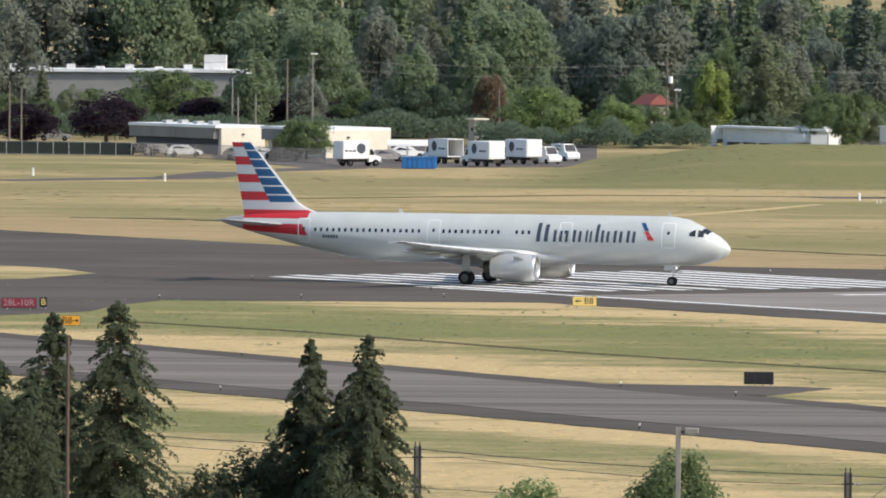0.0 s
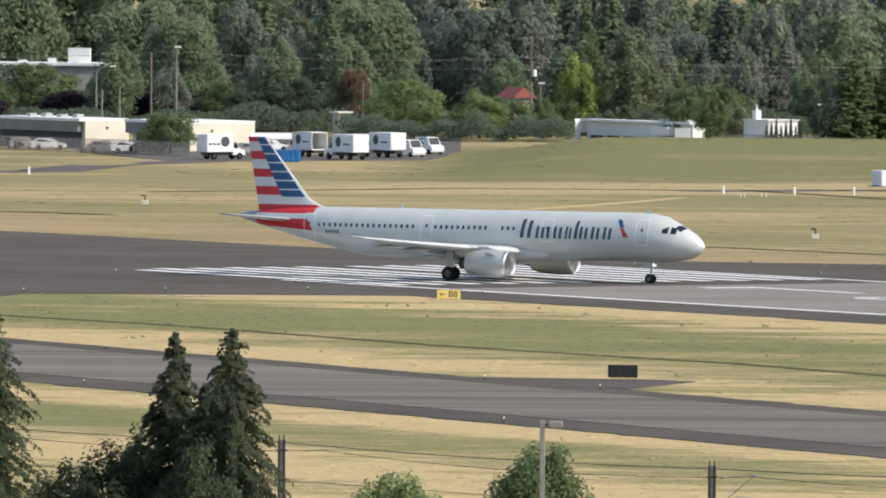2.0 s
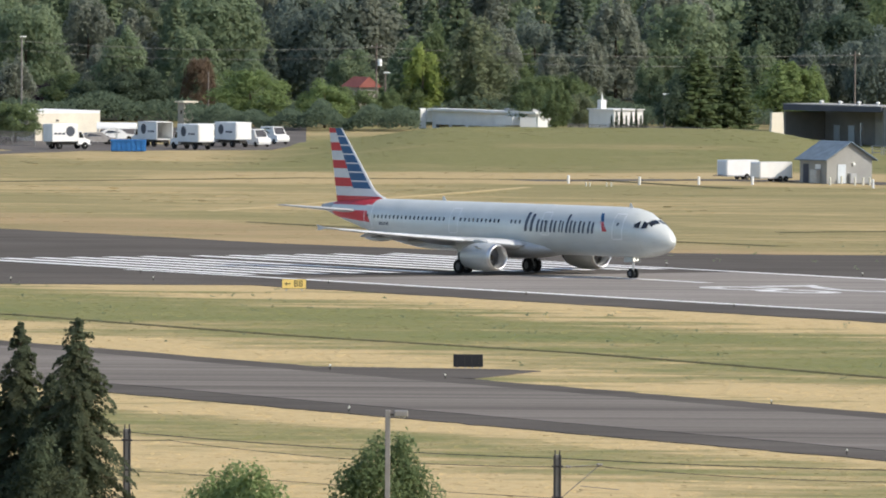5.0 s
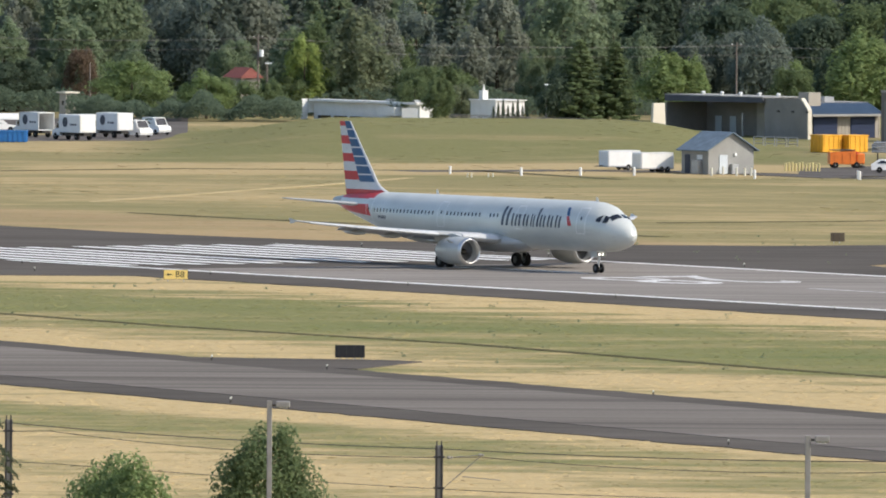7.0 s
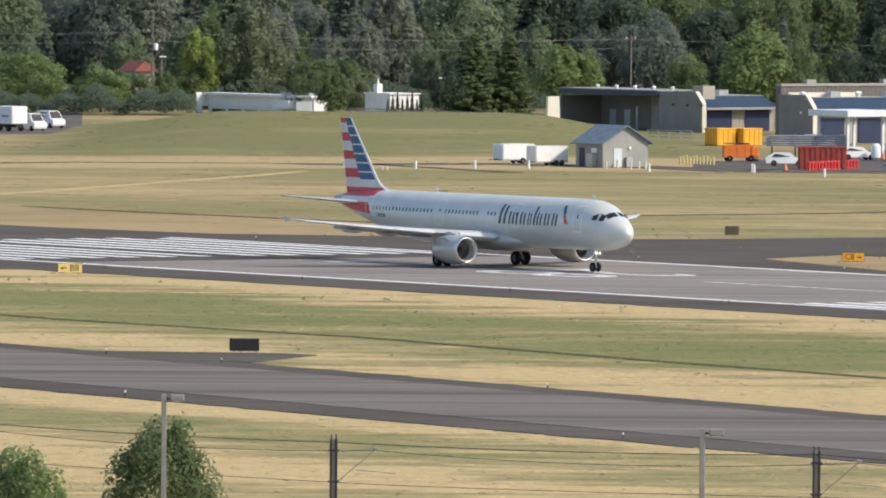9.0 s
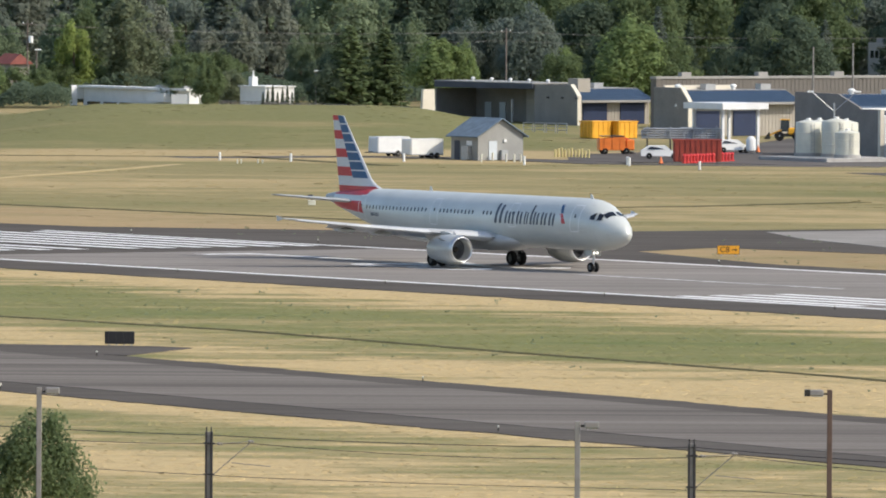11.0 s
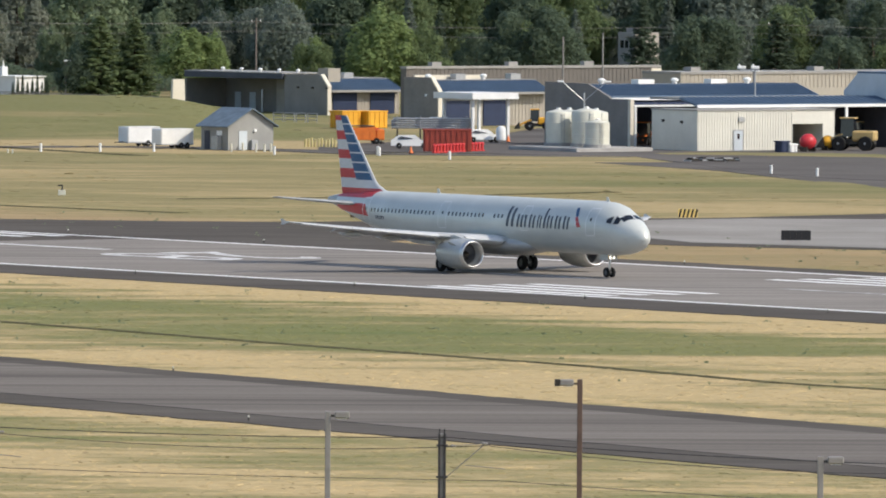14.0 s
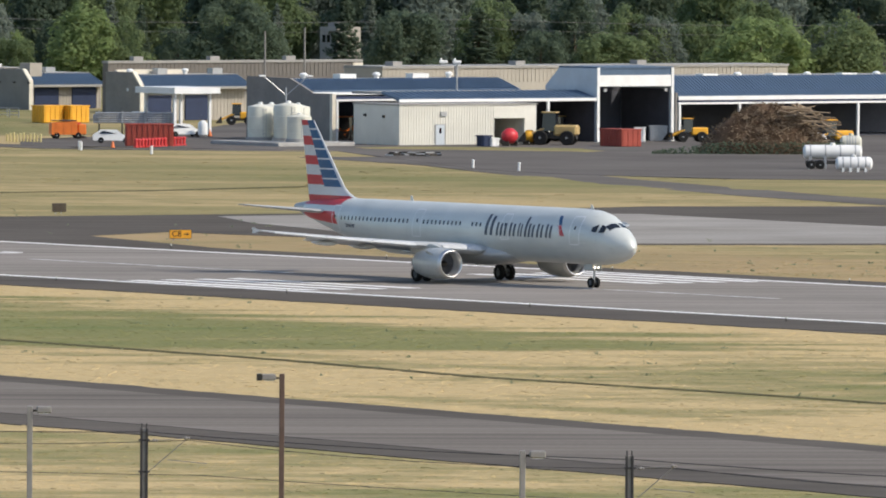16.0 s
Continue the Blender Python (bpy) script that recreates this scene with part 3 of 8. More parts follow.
def build_gear(root):
    for s in (-1, 1):
        g = Mesh()
        g.tube((-21.97, s * 3.8, 0.58), (-21.9, s * 3.75, 2.9), 0.13, 0.17, 14)
        g.tube((-21.97, s * 3.8 - 0.5, 0.58), (-21.97, s * 3.8 + 0.5, 0.58), 0.09, n=12)
        g.tube((-21.95, s * 3.78, 1.6), (-21.8, s * 2.1, 2.6), 0.07, n=10)
        g.tube((-22.2, s * 3.8, 0.75), (-22.15, s * 3.8, 1.5), 0.04, n=8)
        leg = part("main_gear", g, M_WING_GREY, root, smooth=40, at=pose(0, 0, 0.084))
        g = Mesh()
        g.box((-21.95, s * 4.12, 1.75), (0.75, 0.05, 1.5), taper=0.1)
        part("gear_door", g, M_AIR_SILVER, leg)
        for d in (-0.46, 0.46):
            wheel(leg, -21.97, s * 3.8 + d, 0.585, 0.42)
    g = Mesh()
    g.tube((-5.07, 0, 0.38), (-4.85, 0, 2.2), 0.08, 0.11, 12)
    g.tube((-5.07, -0.3, 0.38), (-5.07, 0.3, 0.38), 0.06, n=10)
    g.tube((-4.95, 0, 1.35), (-4.0, 0, 2.0), 0.05, n=8)
    leg = part("nose_gear", g, M_AIR_WHITE, root, smooth=40, at=pose(0, 0, 0.084))
    for d in (-0.25, 0.25):
        wheel(leg, -5.07, d, 0.385, 0.22)
    for s in (-1, 1):
        g = Mesh()
        g.box((-5.15, s * 0.42, 1.62), (1.0, 0.04, 0.62))
        part("gear_door", g, M_AIR_SILVER, leg)
        g = Mesh()
        g.lathe([(0, 0.10), (0.03, 0.09), (0.04, 0.02)], 12, "x", (-4.72, s * 0.16, 1.52), close=True)
        part("taxi_light", g, M_LAMP, leg, "lit taxi light")


def skin_patch(g, x0, x1, z0, z1, side, lift, nx=2, nz=3, slot=0, lean=0.0):
    """A thin curved panel on the fuselage's skin."""
    vs = []
    for i in range(nx + 1):
        for j in range(nz + 1):
            z = z0 + (z1 - z0) * j / nz
            vs.append(skin(x0 + (x1 - x0) * i / nx + lean * (z - z0), z, side, lift))
    g.add(vs, [(i * (nz + 1) + j, (i + 1) * (nz + 1) + j, (i + 1) * (nz + 1) + j + 1, i * (nz + 1) + j + 1) for i in range(nx) for j in range(nz)], slot)


def build_markings(root):
    doors = [(-4.95, 1.05, 3.35, 5.35), (-13.85, 0.95, 3.5, 5.3), (-25.4, 1.0, 3.4, 5.35), (-36.9, 0.95, 3.45, 5.35)]
    for side in (-1, 1):
        # cabin windows
        x = -8.0
        while x > -36.0:
            if all(abs(x - d[0]) > 0.75 for d in doors) and not -19.3 < x < -18.6 and x < -16.6:
                g = Mesh()
                skin_patch(g, x - 0.105, x + 0.105, 4.33, 4.63, side, 0.012, 1, 2)
                part("cabin_window", g, M_GLASS_DARK, root, fix=False)
            x -= 0.533 if x > -24 else 0.54
        # door outlines
        for cx, w, z0, z1 in doors:
            g = Mesh()
            b = 0.07
            skin_patch(g, cx - w / 2 - b, cx - w / 2, z0, z1, side, 0.014, 1, 6)
            skin_patch(g, cx + w / 2, cx + w / 2 + b, z0, z1, side, 0.014, 1, 6)
            skin_patch(g, cx - w / 2, cx + w / 2, z0 - b, z0, side, 0.014, 2, 1)
            skin_patch(g, cx - w / 2, cx + w / 2, z1, z1 + b, side, 0.014, 2, 1)
            d = part("cabin_door", g, M_OUTLINE, root, "cabin door with a pale outline", fix=False)
            g = Mesh()
            skin_patch(g, cx - 0.1, cx + 0.1, 4.42, 4.68, side, 0.013, 1, 2)
            part("door_window", g, M_GLASS_DARK, d, fix=False)
        # wordmark as plain upright bars of its letters' sizes
        x, dirn = (-16.5, 1) if side < 0 else (-8.0, -1)
        for w, tall in ((1.35, 1.55), (1.55, 1.0), (1.0, 1.0), (0.72, 1.0), (0.34, 1.5), (0.95, 1.0), (1.0, 1.0), (1.0, 1.0)):
            k = 3 if w > 1.5 else 1 if w < 0.5 else 2
            bar = w / k * (0.50 if k > 1 else 0.8)
            for j in range(k):
                xa = x + dirn * (w / k * (j + 0.1))
                g = Mesh()
                skin_patch(g, min(xa, xa + dirn * bar), max(xa, xa + dirn * bar), 3.72, 3.72 + tall * (1.0 if j == 0 or k == 1 else 0.93), side, 0.016, 1, 5, lean=dirn * 0.10)
                part("wordmark_bar", g, M_TEXTBLUE, root, "slate-blue bar of the wordmark", fix=False)
            x += dirn * (w + 0.135)
        # emblem beside it: blue upper and red lower flash
        g = Mesh()
        skin_patch(g, -7.0, -6.62, 4.72, 5.38, side, 0.017, 1, 4, 0, lean=-0.62)
        skin_patch(g, -6.86, -6.74, 4.05, 4.70, side, 0.018, 1, 4, 2, lean=-0.35)
        skin_patch(g, -6.66, -6.12, 3.92, 4.34, side, 0.017, 1, 4, 1, lean=-0.75)
        skin_patch(g, -6.9, -6.45, 4.36, 4.68, side, 0.017, 1, 4, 1, lean=-0.75)
        part("emblem", g, [M_BLUE, M_RED, M_OUTLINE], root, "blue and red flash emblem", fix=False)
        # registration and small marks as plain bars
        g = Mesh()
        for k in range(6):
            skin_patch(g, -35.2 + k * 0.24, -35.04 + k * 0.24, 3.78, 4.05, side, 0.013, 1, 1)
        part("registration_marks", g, M_TEXTBLUE, root, fix=False)
        # cockpit windows
        for k, (xa, xb, za, zb, zc, zd) in enumerate(((-3.2, -2.72, 4.34, 4.28, 4.62, 4.86), (-2.50, -2.06, 4.26, 4.26, 4.84, 4.66))):
            g = Mesh()
            vs = [skin(xa, za, side, 0.03), skin(xb, zb, side, 0.03), skin(xb, zd, side, 0.03), skin(xa, zc, side, 0.03)]
            g.add(vs, [(0, 1, 2, 3)])
            part("cockpit_window", g, M_GLASS_DARK, root, fix=False)
        g = Mesh()
        ys = [0.09, 0.5, 0.92]
        vs = []
        for y in ys:
            for x, z in ((-1.52 - 0.28 * y, 4.05), (-2.12 - 0.18 * y, 4.66)):
                c, w, h = fus_at(x)
                zz = c + h * math.sqrt(max(0, 1 - (y / w) ** 2)) * (1 - 0.10 * math.sin(math.pi * (-x - 0.2) / 3.4)) + 0.025
                vs.append((x, side * y, zz))
        g.add(vs, [(0, 2, 3, 1), (2, 4, 5, 3)])
        part("windshield", g, M_GLASS_DARK, root, fix=False)
    for x, z in ((-28.7, 5.95), (-5.2, 5.9), (-20.0, 1.62)):
        g = Mesh()
        up = 0.36 if z > 3 else -0.3
        g.loft([[(x + 0.2, -0.02, z - 0.05), (x - 0.25, -0.02, z - 0.05), (x - 0.25, 0.02, z - 0.05), (x + 0.2, 0.02, z - 0.05)], [(x - 0.1, -0.015, z + up), (x - 0.28, -0.015, z + up), (x - 0.28, 0.015, z + up), (x - 0.1, 0.015, z + up)]])
        part("blade_antenna", g, M_AIR_WHITE, root)


def lamp_material(name, c, strength):
    m = Mat(name)
    m.color(c)
    m.put(m.b, "Emission Color", rgb(c))
    m.b.inputs["Emission Strength"].default_value = strength
    return m.m


M_LAMP = lamp_material("lit_lamp", (1.0, 0.93, 0.8), 2.5)
airliner = build_airliner()


# ---------- pavement details ----------
PAVED = []


def patch(name, pts, z, mat, label, category):
    if mat is not M_GRASS:
        PAVED.append(pts)
    g = Mesh()
    g.prism(pts, -0.3, z)
    return tagged(part(name, g, mat), label, category, kind="structure")


patch("runway_exit_pavement", [(-43.5, 1151.3), (-22.6, 1127.9), (-2.6, 1122.2), (7.4, 1119.4), (17.9, 1119.2), (38.1, 1129.0), (56.7, 1138.8), (77.8, 1159.8), (99.8, 1163.2), (137.3, 1158.3), (124.8, 1052.4), (90.1, 1050.6), (68.0, 1047.6), (49.8, 1057.0), (31.6, 1077.4), (24.6, 1065.6), (33.6, 1037.1), (30.1, 1026.6), (2.8, 1051.9), (-21.8, 1089.7), (-42.3, 1118.2)], 0.04, M_SHOULDER, "dark asphalt exit from the runway", "asphalt")
patch("parallel_taxiway", [(37.4, 1122.1), (58.5, 1135.6), (75.7, 1134.8), (94.4, 1100.8), (127.7, 1077.0), (125.0, 1053.9), (90.4, 1053.6), (68.2, 1050.6), (50.2, 1066.1), (39.7, 1102.5)], 0.07, M_CONCRETE, "pale concrete parallel taxiway", "taxiway")
patch("grass_island", [(-76.4, 1095.3), (-80.7, 1079.6), (-91.9, 1064.2), (-104.5, 1096.7), (-96.9, 1122.4), (-86.5, 1116.4), (-80.9, 1109.2)], 0.07, M_GRASS, "mown grass island between entry pavements", "grass")
patch("entry_pavement_verge", [(-87.0, 981.6), (-76.3, 985.3), (-70.0, 996.2), (-69.0, 1010.3), (-65.8, 1026.7), (-68.2, 1065.1), (-93.8, 1059.1)], 0.042, M_SHOULDER, "dark asphalt beside the entry signs", "asphalt")
patch("sign_pad", [(-28.4, 852.1), (-25.1, 855.7), (-12.5, 853.0), (-10.0, 850.5), (-14.1, 837.2), (-22.8, 843.4)], 0.055, M_SHOULDER, "dark asphalt pad around the sign", "asphalt")
patch("works_yard", [(24.5, 1382.7), (40.3, 1375.6), (58.1, 1364.0), (69.8, 1288.5), (76.9, 1272.2), (92.8, 1257.9), (115.1, 1255.4), (148.8, 1305.0), (180.7, 1585.6), (52.5, 1500.0), (42.1, 1439.8), (25.0, 1411.7)], 0.05, M_YARD, "dark asphalt yard before the works buildings", "asphalt")
patch("forest_floor", [(-400, 1716), (400, 1716), (500, 2380), (-500, 2380)], 0.06, M_FOREST, "dark leaf litter beneath the far woods", "ground")
patch("truck_park", [(-95.5, 1577.9), (-79.9, 1520.3), (-50.7, 1539.3), (-47.8, 1576.7), (-51.0, 1684.3), (-99.4, 1641.0)], 0.05, M_YARD, "asphalt truck park", "asphalt")


def road(pts, w, name="service_road", label="narrow dark asphalt service road", mat=None):
    g = Mesh()
    for p, q in zip(pts, pts[1:]):
        d = (Vector(q) - Vector(p)).normalized()
        n = Vector((-d.y, d.x)) * w / 2
        p, q = Vector(p) - d * 0.2, Vector(q) + d * 0.2
        PAVED.append([tuple(p - n), tuple(q - n), tuple(q + n), tuple(p + n)])
        g.prism(PAVED[-1], -0.3, 0.03)
    return tagged(part(name, g, mat or M_YARD), label, "road", kind="structure")


road([(57.1, 1339.3), (69.0, 1306.4), (78.5, 1253.3), (93.7, 1197.6), (101.1, 1178.1), (126.5, 1108.7)], 9)
road([(-125.1, 1448.2), (-112.1, 1446.4), (-92.1, 1467.3), (-87.6, 1502.1), (-77.4, 1524.3)], 8)
road([(-19.6, 1387.8), (-1.1, 1397.9), (11.3, 1395.9), (20.4, 1387.8), (29.8, 1372.5), (58.0, 1364.1)], 7)
road([(-105.4, 1286.0), (-82.1, 1281.2), (-74.3, 1274.3)], 2.5, "drainage_ditch", "dark shallow ditch in the grass", M_DITCH)
road([(8.5, 1191.3), (33.2, 1205.1), (50.0, 1223.7)], 2.0, "drainage_ditch", "dark shallow ditch in the grass", M_DITCH)
road([(-74.4, 1370.3), (-42.9, 1395.3), (-10.8, 1394.2), (4.9, 1358.5)], 2.2, "drainage_ditch", "dark shallow ditch in the grass", M_DITCH)
road([(-66.8, 975.5), (-50.7, 953.6), (-28.9, 914.3), (-7.3, 883.4), (2.8, 863.6), (12.2, 845.0), (31.0, 811.2), (42.2, 786.5), (56.0, 765.4), (70.0, 741.5)], 1.2, "drainage_ditch", "dark shallow ditch in the grass", M_DITCH)
road([(-53.2, 1231.3), (-30.4, 1196.4), (-9.8, 1168.8), (8.0, 1146.0)], 1.6, "drainage_ditch", "dark shallow ditch in the grass", M_DITCH)
road([(-52.3, 1237.7), (-33.1, 1303.8), (-22.0, 1342.0), (-11.6, 1382.6)], 1.5, "straw_track", "pale trodden straw track across the grass", M_STRAW)

# runway paint: threshold bars, numerals, touchdown bars, centre line
line(-918, -893, 539.5, 540.4)
line(-949, -893, 584.6, 585.5)
for side in (-1, 1):
    for k in range(6):
        c = 562.5 + side * (1.75 + 3.5 * k + 0.9)
        line(-949 + 3.0 * (k == 5), -902, c - 0.72, c + 0.72, name="threshold_bar", label="worn white threshold bar on the runway")
    for k in range(4):
        c = 562.5 + side * (11.2 + 3.05 * k)
        line(-788, -764.5, c - 0.62, c + 0.62, name="touchdown_bar", label="white touchdown zone bar on the runway")
for k in range(6):
    line(-832 + 61 * k, -796 + 61 * k, 562.05, 562.95, label="worn white centre line dash", mat=M_MARK_OLD)
for s, along, wide in (("28", -854, 2.0), ("L", -880, 2.0)):
    g = text_mesh(s, 22, 0.004)
    ob = part("runway_numerals", g, M_MARK_WORN, at=RUN @ pose(along, 565.0, 0.085, 0, 0, -90) @ Matrix.Diagonal((0.62, 1.15, 1, 1)), fix=False)
    tagged(ob, "worn white runway designation " + s, "marking", group="runway markings", kind="structure")

# ---------- trees ----------
def leaf_material(name, c1, c2, c3):
    m = Mat(name, 0.8, 0, 0.06)
    isl = m.t.nodes.new("ShaderNodeNewGeometry").outputs["Random Per Island"]
    obj = m.t.nodes.new("ShaderNodeObjectInfo").outputs["Random"]
    v = m.coords()
    n = m.noise(v, 0.35, 3)
    col = m.mix(isl, c1, c2)
    col = m.mix(m.ramp(n, 0.4, 0.7, 0, 0.6), col, c3)
    col = m.mix(m.ramp(obj, 0, 1, 0, 0.45), col, tuple(0.6 * x for x in c1))
    m.color(col)
    tr = m.node("ShaderNodeBsdfTranslucent", Color=m.mix(0.35, tuple(1.25 * x for x in c2), c3))
    mix = m.node("ShaderNodeMixShader")
    mix.inputs[0].default_value = 0.5
    m.t.links.new(m.b.outputs[0], mix.inputs[1])
    m.t.links.new(tr.outputs[0], mix.inputs[2])
    m.t.links.new(mix.outputs[0], m.t.nodes["Material Output"].inputs[0])
    return m.m


LEAF = {
    "green": leaf_material("mid_green_leaves", (0.122, 0.170, 0.082), (0.210, 0.258, 0.130), (0.158, 0.205, 0.092)),
    "bright": leaf_material("bright_green_leaves", (0.165, 0.232, 0.098), (0.285, 0.350, 0.155), (0.212, 0.280, 0.112)),
    "lime": leaf_material("yellow_green_leaves", (0.235, 0.305, 0.098), (0.365, 0.425, 0.150), (0.285, 0.352, 0.110)),
    "dark": leaf_material("dark_green_needles", (0.082, 0.116, 0.080), (0.140, 0.180, 0.120), (0.108, 0.143, 0.095)),
    "grey": leaf_material("grey_green_leaves", (0.137, 0.169, 0.104), (0.260, 0.286, 0.182), (0.182, 0.215, 0.124)),
    # distance haze is mixed into the next three leaf colours: paler and greyer
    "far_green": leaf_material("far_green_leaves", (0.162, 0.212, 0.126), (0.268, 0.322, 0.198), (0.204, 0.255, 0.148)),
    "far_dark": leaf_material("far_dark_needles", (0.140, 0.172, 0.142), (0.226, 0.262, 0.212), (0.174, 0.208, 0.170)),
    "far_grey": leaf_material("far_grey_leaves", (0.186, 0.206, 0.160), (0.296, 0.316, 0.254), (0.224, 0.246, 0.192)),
    "purple": leaf_material("dark_purple_leaves", (0.034, 0.026, 0.036), (0.055, 0.038, 0.052), (0.042, 0.03, 0.042)),
    "brown": leaf_material("reddish_brown_leaves", (0.150, 0.112, 0.080), (0.225, 0.165, 0.115), (0.175, 0.130, 0.090)),
}
M_BARK = painted("rough_bark", (0.11, 0.085, 0.062), 0.9, 0, 0.2, 2.0, 0.1, 0.6)


def sprays(points, normals, size, rng):
    """One small three-cornered leaf spray per point, turned a little off the crown's surface."""
    n = len(points)
    d = normals + 0.34 * rng.normal(size=(n, 3))
    d /= np.linalg.norm(d, axis=1)[:, None] + 1e-9
    u = np.cross(d, rng.normal(size=(n, 3)))
    u /= np.linalg.norm(u, axis=1)[:, None] + 1e-9
    w = np.cross(d, u)
    s = size * rng.uniform(0.55, 1.4, n)[:, None]
    v = np.stack([points - u * s, points + u * s * 0.8 - w * s * 0.7, points + u * s * 0.5 + w * s], axis=1).reshape(-1, 3)
    g = Mesh()
    g.v = [tuple(p) for p in v.tolist()]
    g.f = [(3 * i, 3 * i + 1, 3 * i + 2) for i in range(n)]
    g.s = [0] * n
    return g


def leaves(points, normals, size, rng):
    """One small bent leaf spray per point: two triangles with a random turn."""
    n = len(points)
    r = rng.normal(size=(n, 3))
    d = normals + 0.5 * r
    d /= np.linalg.norm(d, axis=1)[:, None] + 1e-9
    u = np.cross(d, rng.normal(size=(n, 3)))
    u /= np.linalg.norm(u, axis=1)[:, None] + 1e-9
    w = np.cross(d, u)
    s = size * rng.uniform(0.6, 1.35, n)[:, None]
    bend = d * s * rng.uniform(-0.3, 0.3, n)[:, None]
    v = np.stack([points - u * s, points - w * s * 0.62 + bend, points + u * s, points + w * s * 0.62 + bend], axis=1).reshape(-1, 3)
    g = Mesh()
    g.v = [tuple(p) for p in v.tolist()]
    g.f = [(4 * i, 4 * i + 1, 4 * i + 2, 4 * i + 3) for i in range(n)]
    g.s = [0] * n
    return g


def broad_crown(seed, height, width, count, size, low=0.12, clumps=46, spray=leaves):
    rng = np.random.default_rng(seed)
    c = rng.normal(size=(clumps, 3))
    c /= np.linalg.norm(c, axis=1)[:, None]
    c *= (rng.uniform(0.35, 1.0, clumps) ** 0.5)[:, None]
    r = rng.uniform(0.17, 0.36, clumps)
    k = rng.integers(0, clumps, count)
    d = rng.normal(size=(count, 3))
    d[:, 2] += 0.35
    d /= np.linalg.norm(d, axis=1)[:, None]
    p = c[k] * 0.80 + d * (r[k] * rng.uniform(0.55, 1.05, count))[:, None]
    # narrower above, uneven outline
    z = (p[:, 2] + 1) / 2
    p[:, :2] *= (1.30 - 0.45 * np.clip(z, 0, 1.2) ** 2)[:, None]
    q = p * np.array([width / 2, width / 2, height * (1 - low) / 2])
    q[:, 2] += height * (low + (1 - low) / 2)
    return spray(q, d, size, rng)


def conifer_crown(seed, height, width, count, size, low=0.06, droop=0.25, sparse=0.0, spray=leaves):
    """Whorls of boughs that shorten upward, each carrying its sprays."""
    rng = np.random.default_rng(seed)
    boughs = []
    z = low
    while z < 0.985:
        n = rng.integers(5, 8)
        t0 = rng.uniform(0, math.tau)
        for k in range(n):
            if rng.uniform() < sparse:
                continue
            ln = width / 2 * ((1 - z) ** 0.72 + 0.03) * rng.uniform(0.6, 1.12)
            boughs.append((z * height + rng.uniform(-0.1, 0.1), t0 + k * math.tau / n + rng.uniform(-0.3, 0.3), ln))
        z += rng.uniform(0.018, 0.036)
    w = np.array([b[2] for b in boughs])
    k = rng.choice(len(boughs), count, p=w / w.sum())
    b = np.array(boughs)[k]
    s = rng.uniform(0.12, 1.0, count) ** 0.75
    rad = b[:, 2] * s
    side = rng.normal(size=count) * (0.05 + 0.14 * b[:, 2] * (1.15 - s))
    ang = b[:, 1]
    p = np.stack([np.cos(ang) * rad - np.sin(ang) * side, np.sin(ang) * rad + np.cos(ang) * side, b[:, 0] - droop * rad * s + 0.25 * rad * s ** 3 - np.abs(rng.normal(size=count)) * 0.06 * b[:, 2]], axis=1)
    nrm = np.stack([np.cos(ang) * 0.5, np.sin(ang) * 0.5, np.full(count, 0.8)], axis=1)
    return spray(p, nrm, size, rng), boughs


def trunk_mesh(height, r, boughs=(), seed=0, top=0.94):
    rng = np.random.default_rng(seed)
    g = Mesh()
    n, prev = 6, Vector((0, 0, -0.3))
    for k in range(n):
        z = height * top * (k + 1) / n
        q = Vector((rng.normal() * 0.01 * height * 0.4, rng.normal() * 0.01 * height * 0.4, z))
        g.tube(prev, q, r * (1 - k / n) + 0.03, r * (1 - (k + 1) / n) + 0.03, 8, caps=False)
        prev = q
    for z, a, ln in boughs:
        d = Vector((math.cos(a), math.sin(a), 0))
        g.tube(Vector((0, 0, z)), d * ln * 0.8 + Vector((0, 0, z - 0.12 * ln)), 0.035, 0.012, 4, caps=False)
    return g


def limbs(height, width, seed):
    rng = np.random.default_rng(seed)
    return [(height * rng.uniform(0.25, 0.6), rng.uniform(0, math.tau), width * rng.uniform(0.25, 0.42)) for _ in range(7)]


TREE_MESH = {}


def tree_kind(shape, leaf, k):
    """Meshes of one kind of tree, 12 m high, built once."""
    key = (shape, leaf, k)
    if key not in TREE_MESH:
        if shape == "broad":
            crown, tr = broad_crown(k * 7 + 1, 12, 9.5, 9500, 0.215, 0.03, 48, sprays), trunk_mesh(9, 0.28, limbs(12, 9, k), k)
        elif shape == "tall":
            crown, tr = broad_crown(k * 7 + 2, 12, 5.6, 8000, 0.175, 0.02, 50, sprays), trunk_mesh(10, 0.2, limbs(12, 5, k), k)
        else:
            (crown, b), tr = conifer_crown(k * 7 + 3, 12, 6.4, 9000, 0.19, spray=sprays), None
            tr = trunk_mesh(12, 0.22, b[::6], k)
        cm = part("crown", crown, LEAF[leaf], fix=False)
        tm = part("trunk", tr, M_BARK, fix=False)
        TREE_MESH[key] = (cm.data, tm.data)
        bpy.data.objects.remove(cm)
        bpy.data.objects.remove(tm)
    return TREE_MESH[key]


WORDS = {"far_green": "mid-green leafy", "far_dark": "dark green", "far_grey": "grey-green leafy", "green": "mid-green leafy", "bright": "bright green leafy", "lime": "yellow-green leafy", "dark": "dark green", "grey": "grey-green leafy", "purple": "dark purple-leaved", "brown": "reddish-brown leafy"}


